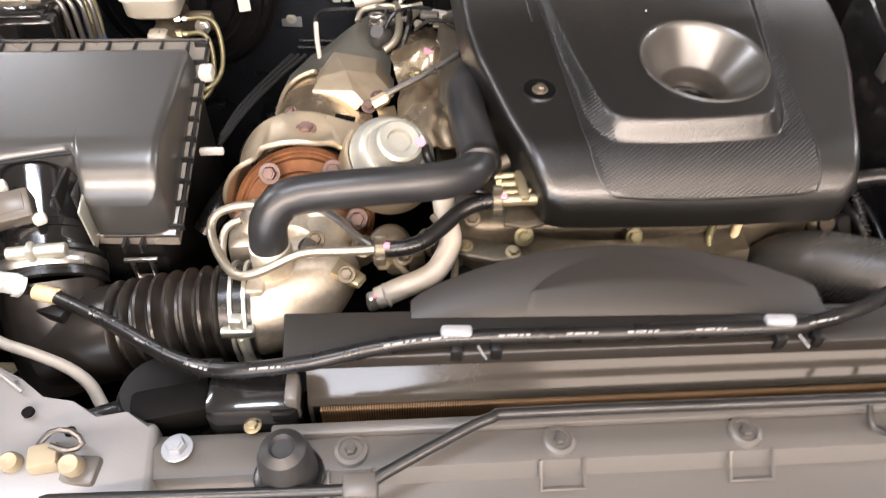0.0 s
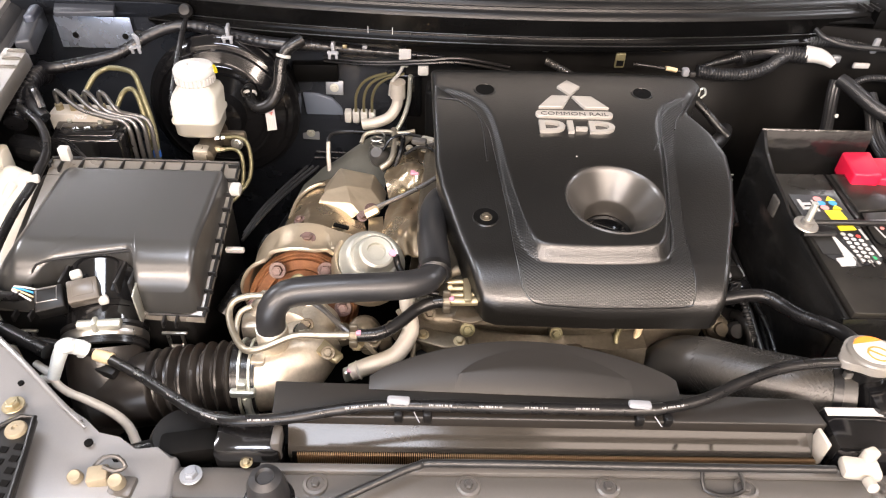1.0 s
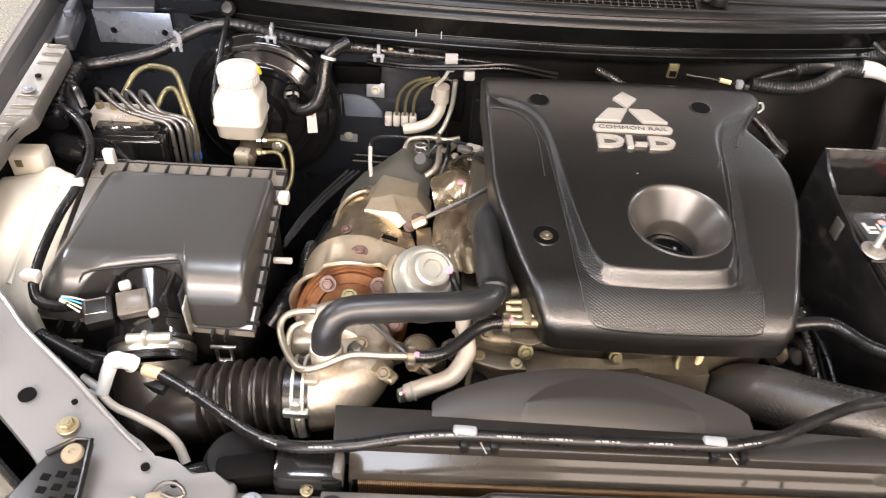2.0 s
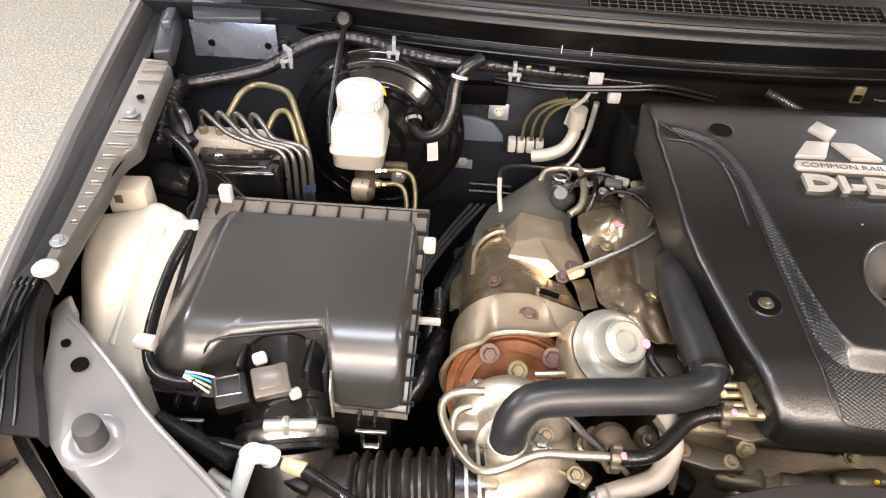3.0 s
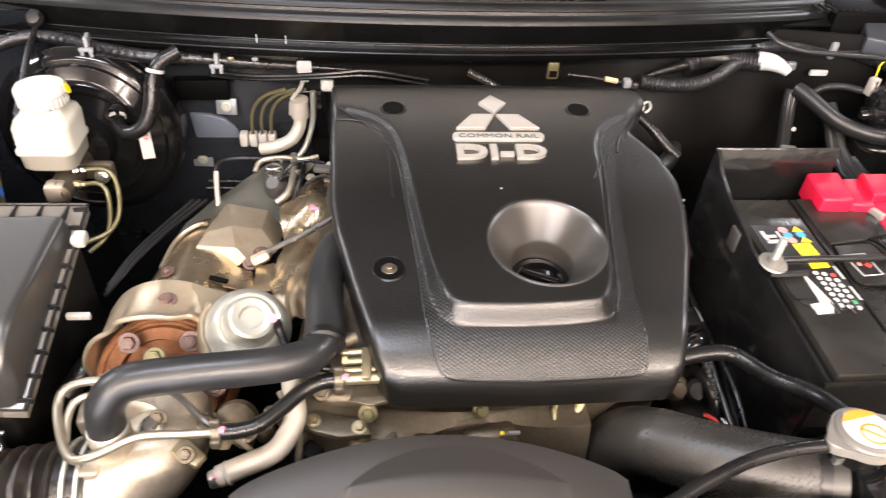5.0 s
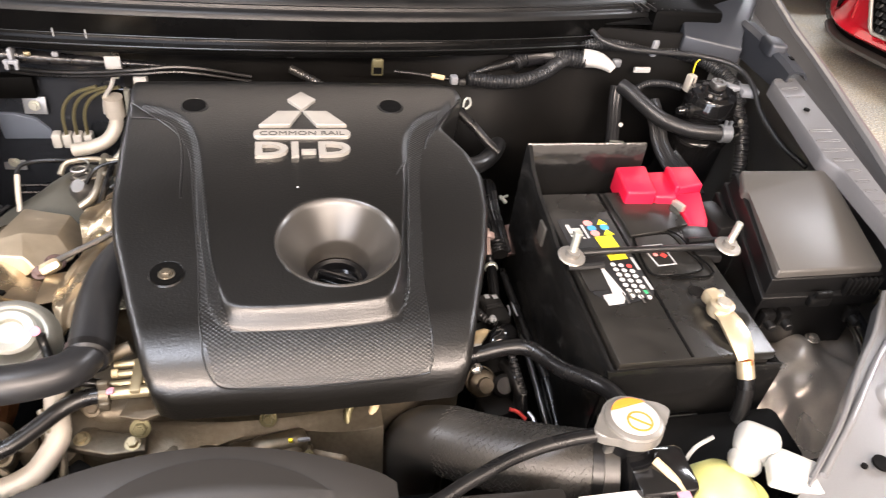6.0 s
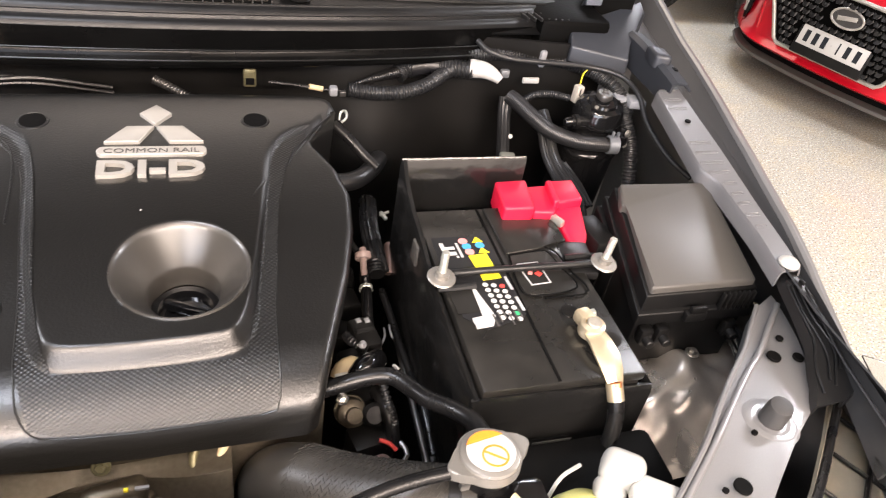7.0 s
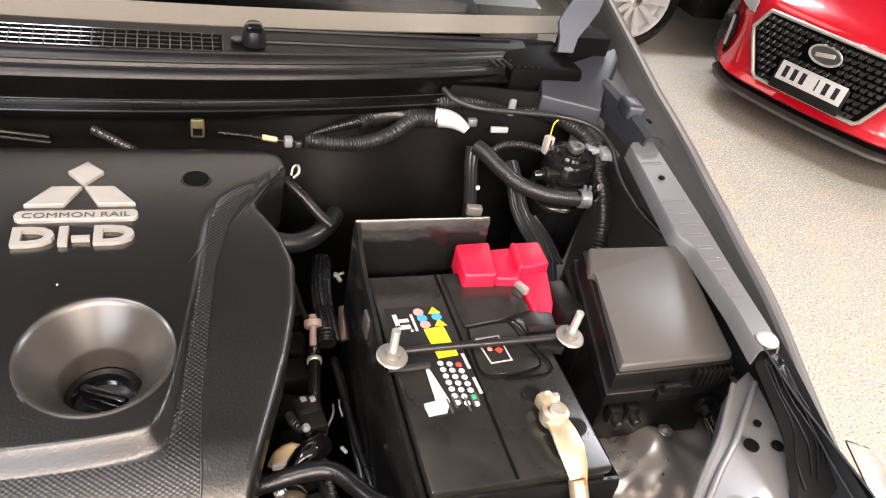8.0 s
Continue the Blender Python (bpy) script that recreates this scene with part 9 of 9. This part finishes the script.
part("ribbed_lead", tube([(0.532, 0.622, 1.008), (0.538, 0.606, 1.006), (0.542, 0.588, 0.998), (0.545, 0.570, 0.988), (0.550, 0.552, 0.975)], 0.0052, 14, ribs=(0.0055, 0.0018)), CONDUIT, gapw)
part("steel_body", lathe([(0, 0), (0.015, 0), (0.0165, 0.003), (0.0165, 0.022), (0.013, 0.026), (0.009, 0.027), (0.009, 0.034), (0, 0.034)], aim((0.505, 0.592, 0.960), (0.05, -0.75, 0.6)), 28), DULLALLOY, gapw, "dull steel sensor body")
part("body_band", lathe([(0.0165, 0), (0.0182, 0.001), (0.0182, 0.005), (0.0165, 0.006)], aim((0.505, 0.587, 0.966), (0.05, -0.75, 0.6)), 28), DULLALLOY, gapw)
part("dark_body", lathe([(0, 0), (0.013, 0), (0.014, 0.003), (0.014, 0.024), (0.010, 0.028), (0, 0.028)], aim((0.527, 0.586, 0.958), (0.1, -0.7, 0.7)), 24), BLACK, gapw)
part("side_hose", tube([(0.538, 0.60, 0.975), (0.542, 0.580, 0.982), (0.546, 0.560, 0.975), (0.548, 0.54, 0.95)], 0.0085, 14), RUBBER, gapw)
part("mount_bolt", lathe([(0, 0), (0.007, 0), (0.007, 0.005), (0.004, 0.007), (0, 0.007)], aim((0.492, 0.572, 1.006), (0, -0.6, 0.8)), 6), STEEL, gapw)
part("red_tag", tube([(0.530, 0.540, 0.968), (0.540, 0.536, 0.966), (0.548, 0.530, 0.960)], 0.0024, 8), PRINTRED, gapw, "dull red wire")
part("brown_lump", lathe([(0, 0), (0.012, 0.002), (0.014, 0.012), (0.008, 0.022), (0, 0.022)], pose(0.528, 0.512, 0.950), 16), RUSTBOLT, gapw)
part("clear_loop", tube([(0.545, 0.545, 0.955), (0.556, 0.540, 0.957), (0.560, 0.526, 0.953), (0.548, 0.515, 0.947)], 0.003, 8), DARKPIPE, gapw)
part("long_stay", tube([(0.586, 0.765, 0.955), (0.588, 0.735, 0.949), (0.592, 0.640, 0.925), (0.595, 0.546, 0.900)], 0.0045, 10), DARKPIPE, gapw, "long dark steel stay")
part("long_lead", tube([(0.578, 0.770, 0.975), (0.583, 0.720, 0.965), (0.588, 0.660, 0.955), (0.596, 0.600, 0.945), (0.598, 0.540, 0.925)], 0.0048, 12), RUBBER, gapw)
part("upper_lead", tube([(0.530, 0.890, 1.02), (0.538, 0.850, 1.022), (0.541, 0.812, 1.024), (0.546, 0.790, 1.026)], 0.0042, 12), SATIN, gapw)
part("upper_clip", box(0.532, 0.868, 1.026, 0.008, 0.012, 0.006, 0.001, 25), CLIPGREY, gapw)

tower = thing("strut_tower", "bare grey pressed metal strut tower with dents", "strut tower")
rows = []
for j in range(61):
    t = j / 60
    row = []
    for k in range(61):
        u = k / 60
        x, y = 0.835 + 0.235 * u, 0.47 + 0.21 * t
        z = 0.985 - 0.9 * (x - 0.95) ** 2 - 2.2 * max(0, 0.545 - y) ** 1.3 + 0.006 * math.sin(30 * x + 9 * y) * math.sin(26 * y) + 0.0034 * math.sin(80 * x + 20 * y) * math.sin(60 * y) + 0.0016 * math.sin(150 * x - 60 * y) * math.sin(130 * y + 40 * x) - 0.006 * math.exp(-((x - 0.905) / 0.016) ** 2 - ((y - 0.545) / 0.02) ** 2) - 0.006 * math.exp(-((x - 0.985) / 0.02) ** 2 - ((y - 0.575) / 0.014) ** 2) + 0.014 * math.exp(-((x - 0.93) / 0.02) ** 2 - ((y - 0.58) / 0.03) ** 2)
        row.append((x, y, z))
    rows.append(row)
part("dome", loft(rows, thick=0.003), TOWER, tower)
part("hole", lathe(disc(0.007, 0.003, 0.0005), aim((0.972, 0.532, 0.974), (0.1, -0.4, 1)), 18), DEEP, tower)
bolt((0.945, 0.585, 1.0), (0, 0, 1), 0.006, True, PRIMER, tower)
part("black_stay", tube([(0.985, 0.615, 1.04), (1.0, 0.575, 1.02), (1.01, 0.545, 0.99)], 0.011, 14), GLOSS, tower)
bolt((1.022, 0.600, 1.055), (-0.4, -0.5, 0.6), 0.0065, True, DULLALLOY, tower)
bottle = thing("washer_bottle", "yellow-green fluid bottle with white filler neck", "washer bottle")
part("body", lathe([(0, -0.06), (0.036, -0.058), (0.043, -0.03), (0.041, 0.0), (0.033, 0.016), (0.018, 0.024), (0, 0.026)], pose(0.680, 0.362, 1.046, 0, 12, 20), 36), FLUID, bottle)
wb = bmesh.new()
box(0.722, 0.396, 1.078, 0.042, 0.036, 0.030, 0.012, -35, bm=wb, seg=4)
box(0.706, 0.384, 1.068, 0.030, 0.026, 0.022, 0.009, -20, bm=wb, seg=3)
part("filler_head", wb, WHITE, bottle, "white filler head")
part("bracket_arm", prism([(0.716, 0.374), (0.735, 0.383), (0.779, 0.352), (0.780, 0.336), (0.757, 0.326), (0.706, 0.350)], 1.080, 1.090, 0.003), WHITE, bottle, "white bracket arm")
part("bracket_hole", lathe(disc(0.007, 0.002, 0.0003), pose(0.762, 0.344, 1.0892), 20), LIDGREY, bottle)
part("pale_lobe", lathe([(0, 0), (0.020, 0.004), (0.024, 0.014), (0.018, 0.022), (0, 0.026)], pose(0.700, 0.356, 1.036), 28), FLUID, bottle)
part("green_cap", box(0.655, 0.402, 1.032, 0.012, 0.016, 0.016, 0.004, 20), GREEN, bottle)
part("lead", tube([(0.658, 0.402, 1.04), (0.672, 0.412, 1.055), (0.695, 0.420, 1.058)], 0.0022, 6), WHITE, bottle)
brk = thing("radiator_bracket", "black radiator side bracket with white strut", "bracket")
part("body", box(0.606, 0.372, 1.050, 0.06, 0.05, 0.09, 0.008), GLOSS, brk)
part("strut", tube([(0.600, 0.378, 1.098), (0.612, 0.360, 1.094), (0.625, 0.335, 1.082)], 0.004, 8), TAN, brk)
part("pink_tab", box(0.612, 0.340, 1.098, 0.012, 0.010, 0.003, 0.001), PINK, brk)
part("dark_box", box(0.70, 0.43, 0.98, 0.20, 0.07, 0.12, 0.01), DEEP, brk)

# head lamps beyond the gussets
for s in (-1, 1):
    lampu = thing("head_lamp", "clear head lamp unit beside the front panel", "head lamp", "head lamps")
    edge = [(0.555, 0.262), (0.60, 0.296), (0.662, 0.347), (0.712, 0.393), (0.765, 0.446), (0.785, 0.50)]
    inner = [[(MID + s * (x + d), y - d * 0.9, z) for d, z in ((0.002, 1.078), (0.010, 1.060), (0.045, 1.045), (0.085, 1.02), (0.12, 0.97))] for x, y in edge]
    part("housing", loft(inner, thick=0.003), LAMPGREY, lampu, "grey lamp housing")
    lens = [[(MID + s * (x + d), y - d * 0.9 + 0.02, z) for d, z in ((0.045, 1.095), (0.062, 1.098), (0.09, 1.08), (0.125, 1.03), (0.14, 0.95))] for x, y in edge]
    part("lens", loft(lens, thick=0.003), LAMPGLASS, lampu, "clear lamp lens")
    part("seal", tube([(MID + s * (x + 0.004), y - 0.003, 1.088) for x, y in edge], 0.0045, 8), RUBBER, lampu)
    for k in range(5):
        x, y = 0.59 + 0.042 * k, 0.285 + 0.036 * k
        part("rib", tube([(MID + s * (x + 0.008), y - 0.006, 1.066), (MID + s * (x + 0.04), y - 0.03, 1.052), (MID + s * (x + 0.09), y - 0.065, 1.028)], 0.0028, 6), BLACK, lampu)
    part("rib", tube([(MID + s * (x + 0.045), y - 0.04, 1.05) for x, y in edge], 0.003, 6), BLACK, lampu)

# ---- the red car and the wheel behind it ----
redcar = thing("red_car", "red hatchback car with black honeycomb grille, parked", "car")
RM = Matrix(((0.394, 0.919, 0, 3.52), (-0.919, 0.394, 0, 2.98), (0, 0, 1, 0), (0, 0, 0, 1)))


def set_back(a):
    return 0.05 * (abs(a) / 0.5) ** 2 + 0.50 * max(0, (abs(a) - 0.40) / 0.48) ** 2


def nose(a, b, z):
    return RM @ Vector((a, b + set_back(a), z))


As = [-0.80 + 0.04 * k for k in range(41)]
rows = [[nose(a, b, z) for b, z in ((0.10, 0.232), (0.02, 0.236), (-0.022, 0.243), (-0.034, 0.256), (-0.015, 0.278), (0.0, 0.30), (0.015, 0.45), (0.025, 0.62), (0.03, 0.665), (0.05, 0.695), (0.12, 0.74), (0.30, 0.81), (0.6, 0.885), (0.95, 0.93), (1.15, 0.95))] for a in As]
part("body_shell", loft(rows, thick=0.004), REDPAINT, redcar, "glossy red front body", sharp=60)
part("rear_body", box(0, 0, 0, 1.76, 2.9, 0.55, 0.12, m=RM @ pose(0, 2.55, 0.62), seg=4), REDPAINT, redcar)
cab = [rounded(1.62, 2.7, 0, 2.3, 0.90, r=0.2), rounded(1.45, 2.2, 0, 2.45, 1.2, r=0.2), rounded(1.2, 1.7, 0, 2.6, 1.42, r=0.2)]
bm = loft(cab, closed=True, caps=True)
bm.transform(RM)
part("cabin", bm, GLOSS, redcar, "dark glass cabin")
part("lower_lip", loft([[nose(a, b, z) for b, z in ((0.10, 0.165), (0.0, 0.166), (-0.022, 0.172), (-0.020, 0.184), (0.05, 0.192))] for a in As[3:-3]], thick=0.003), LIDGREY, redcar)
part("lower_intake", loft([[nose(a, 0.045, z) for z in (0.185, 0.24)] for a in As[2:-2]], thick=0.003), DEEP, redcar)
part("underside", box(0, 0, 0, 1.5, 3.4, 0.06, m=RM @ pose(0, 2.2, 0.2)), DEEP, redcar)
HEX = [(-0.36, 0.655), (-0.425, 0.545), (-0.405, 0.50), (-0.315, 0.325), (-0.29, 0.305), (0.29, 0.305), (0.315, 0.325), (0.405, 0.50), (0.425, 0.545), (0.36, 0.655)]
gr = bmesh.new()
vs = [gr.verts.new(nose(a, -0.030, z)) for a, z in HEX]
gr.faces.new(vs)
grille = part("grille", gr, MATT, redcar, "black honeycomb grille")
part("chrome_frame", tube([nose(a, -0.034, z) for a, z in HEX + HEX[:1]], 0.011, 8, smooth=False), CHROME, redcar, "bright grille frame")
for r in range(9):
    for c in range(22):
        a, z = -0.42 + 0.04 * c + (0.02 if r % 2 else 0), 0.335 + 0.036 * r
        if not inside(a, z, HEX) or gap(a, z, HEX) < 0.018 or (abs(a) < 0.10 and 0.50 < z < 0.62) or (abs(a) < 0.21 and z < 0.475):
            continue
        part("cell", loft([[nose(a - 0.017, -0.040, z + 0.004), nose(a - 0.010, -0.052, z - 0.010), nose(a + 0.010, -0.052, z - 0.010), nose(a + 0.017, -0.040, z + 0.004)], [nose(a - 0.013, -0.037, z + 0.014), nose(a - 0.008, -0.046, z + 0.010), nose(a + 0.008, -0.046, z + 0.010), nose(a + 0.013, -0.037, z + 0.014)]], thick=0.004), SATIN, grille)
m = RM @ pose(0.015, -0.055, 0.415, 90 - 12, 0, 0)
part("plate_holder", box(0, 0, 0, 0.40, 0.14, 0.016, 0.004, m=m @ pose(0, -0.03, -0.008)), BLACK, redcar)
plate = part("number_plate", box(0, 0, 0, 0.372, 0.100, 0.003, 0.001, m=m), PAPER, redcar, "white number plate with dark bars")
for k, x in enumerate((-0.145, -0.095, -0.045, 0.035, 0.085, 0.140)):
    part("plate_bar", box(0, 0, 0, 0.026 if k != 3 else 0.008, 0.060, 0.001, m=m @ pose(x, 0, 0.0022)), BODYDARK, plate)
part("plate_bar", box(0, 0, 0, 0.008, 0.008, 0.001, m=m @ pose(-0.005, 0, 0.0022)), PRINT, plate)
lm = RM @ pose(0.02, -0.050, 0.565, 78, 0, 0)
ring = [lm @ Vector((0.085 * math.cos(radians(10 * k)), 0.046 * math.sin(radians(10 * k)), 0.004)) for k in range(37)]
badge = part("badge_ring", tube(ring, 0.006, 8, smooth=False), CHROME, redcar, "oval chrome badge")
part("badge_back", prism([(0.082 * math.cos(radians(10 * k)), 0.043 * math.sin(radians(10 * k))) for k in range(36)], 0, 0.003, m=lm), DARKPIPE, badge)
part("badge_bar", box(0, 0, 0, 0.100, 0.022, 0.004, 0.001, m=lm @ pose(0, 0, 0.006, 0, 0, 12)), CHROME, badge)
for s in (-1, 1):
    part("head_lamp", loft([[nose(s * a, -0.012, z0), nose(s * a, -0.018, (z0 + z1) / 2), nose(s * a, -0.008, z1)] for a, z0, z1 in ((0.47, 0.60, 0.66), (0.55, 0.60, 0.685), (0.65, 0.605, 0.71), (0.78, 0.63, 0.74))], thick=0.004), PRINT, redcar, "grey head lamp")
    part("air_slot", loft([[nose(s * a0, -0.010, z), nose(s * (a0 + a1) / 2, -0.014, z), nose(s * a1, -0.010, z)] for z, a0, a1 in ((0.30, 0.61, 0.63), (0.36, 0.575, 0.65), (0.44, 0.57, 0.66), (0.53, 0.60, 0.66))], thick=0.003), MATT, redcar, "black air slot")
    part("slot_strip", tube([nose(s * 0.625, -0.024, 0.34), nose(s * 0.63, -0.026, 0.42), nose(s * 0.64, -0.022, 0.51)], 0.010, 8), CHROME, redcar)
    part("crease", tube([nose(s * 0.45, -0.012, 0.32), nose(s * 0.47, -0.014, 0.45), nose(s * 0.50, -0.008, 0.58)], 0.006, 8), REDPAINT, redcar)
    wl = RM @ pose(s * 0.80, 0.85, 0.31, 0, 90, 0)
    part("tyre", lathe([(0.20, -0.1), (0.29, -0.1), (0.312, -0.085), (0.312, 0.085), (0.29, 0.1), (0.20, 0.1)], wl, 48), RUBBER, redcar)
    wl = RM @ pose(s * 0.80, 3.45, 0.31, 0, 90, 0)
    part("tyre", lathe([(0.20, -0.1), (0.29, -0.1), (0.312, -0.085), (0.312, 0.085), (0.29, 0.1), (0.20, 0.1)], wl, 48), RUBBER, redcar)

WHEELSILVER = mat("silver_wheel_paint", (0.62, 0.62, 0.61), 0.38, 0.25, grain=0.03, scale=600, stain=0.25, stain_scale=20, coat=0.3, dirt=(0.45, 0.43, 0.40))
other = thing("grey_car", "parked dark grey car with silver alloy wheels", "car")
part("body_shell", box(4.6, 5.15, 0.68, 4.3, 1.62, 0.62, 0.14, seg=4), BODYDARK, other)
part("sill", box(4.75, 4.55, 0.30, 2.0, 0.3, 0.18, 0.03), BLACK, other)
part("cabin", box(4.8, 5.15, 1.15, 2.4, 1.4, 0.5, 0.2, seg=4), GLOSS, other)
for x in (3.19, 5.9):
    wm = pose(x, 4.30, 0.335, 90, 0, 0)
    tyre = part("tyre", lathe([(0.20, -0.20), (0.29, -0.20), (0.33, -0.17), (0.335, -0.10), (0.335, -0.04), (0.325, -0.005), (0.29, 0.008), (0.252, 0.004), (0.245, -0.01)], wm, 56), RUBBER, other)
    rim = part("rim", lathe([(0.248, -0.012), (0.250, 0.004), (0.244, 0.006), (0.236, -0.004), (0.228, -0.06), (0.06, -0.08), (0, -0.08)], wm, 56), WHEELSILVER, other, "silver alloy rim")
    for k in range(10):
        a = 36 * k
        tp = loft([[wm @ pose(0, 0, 0, 0, 0, a) @ Vector((r, w, z)) for w, z in ((-w0, z0 - 0.012), (-w0 * 0.8, z0), (w0 * 0.8, z0), (w0, z0 - 0.012))] for r, w0, z0 in ((0.04, 0.018, 0.000), (0.12, 0.020, -0.002), (0.20, 0.026, -0.004), (0.240, 0.034, -0.004))])
        part("spoke", tp, WHEELSILVER, rim)
    part("hub", lathe([(0, 0.012), (0.035, 0.008), (0.05, -0.006), (0.05, -0.04)], wm, 28), STEEL, rim)
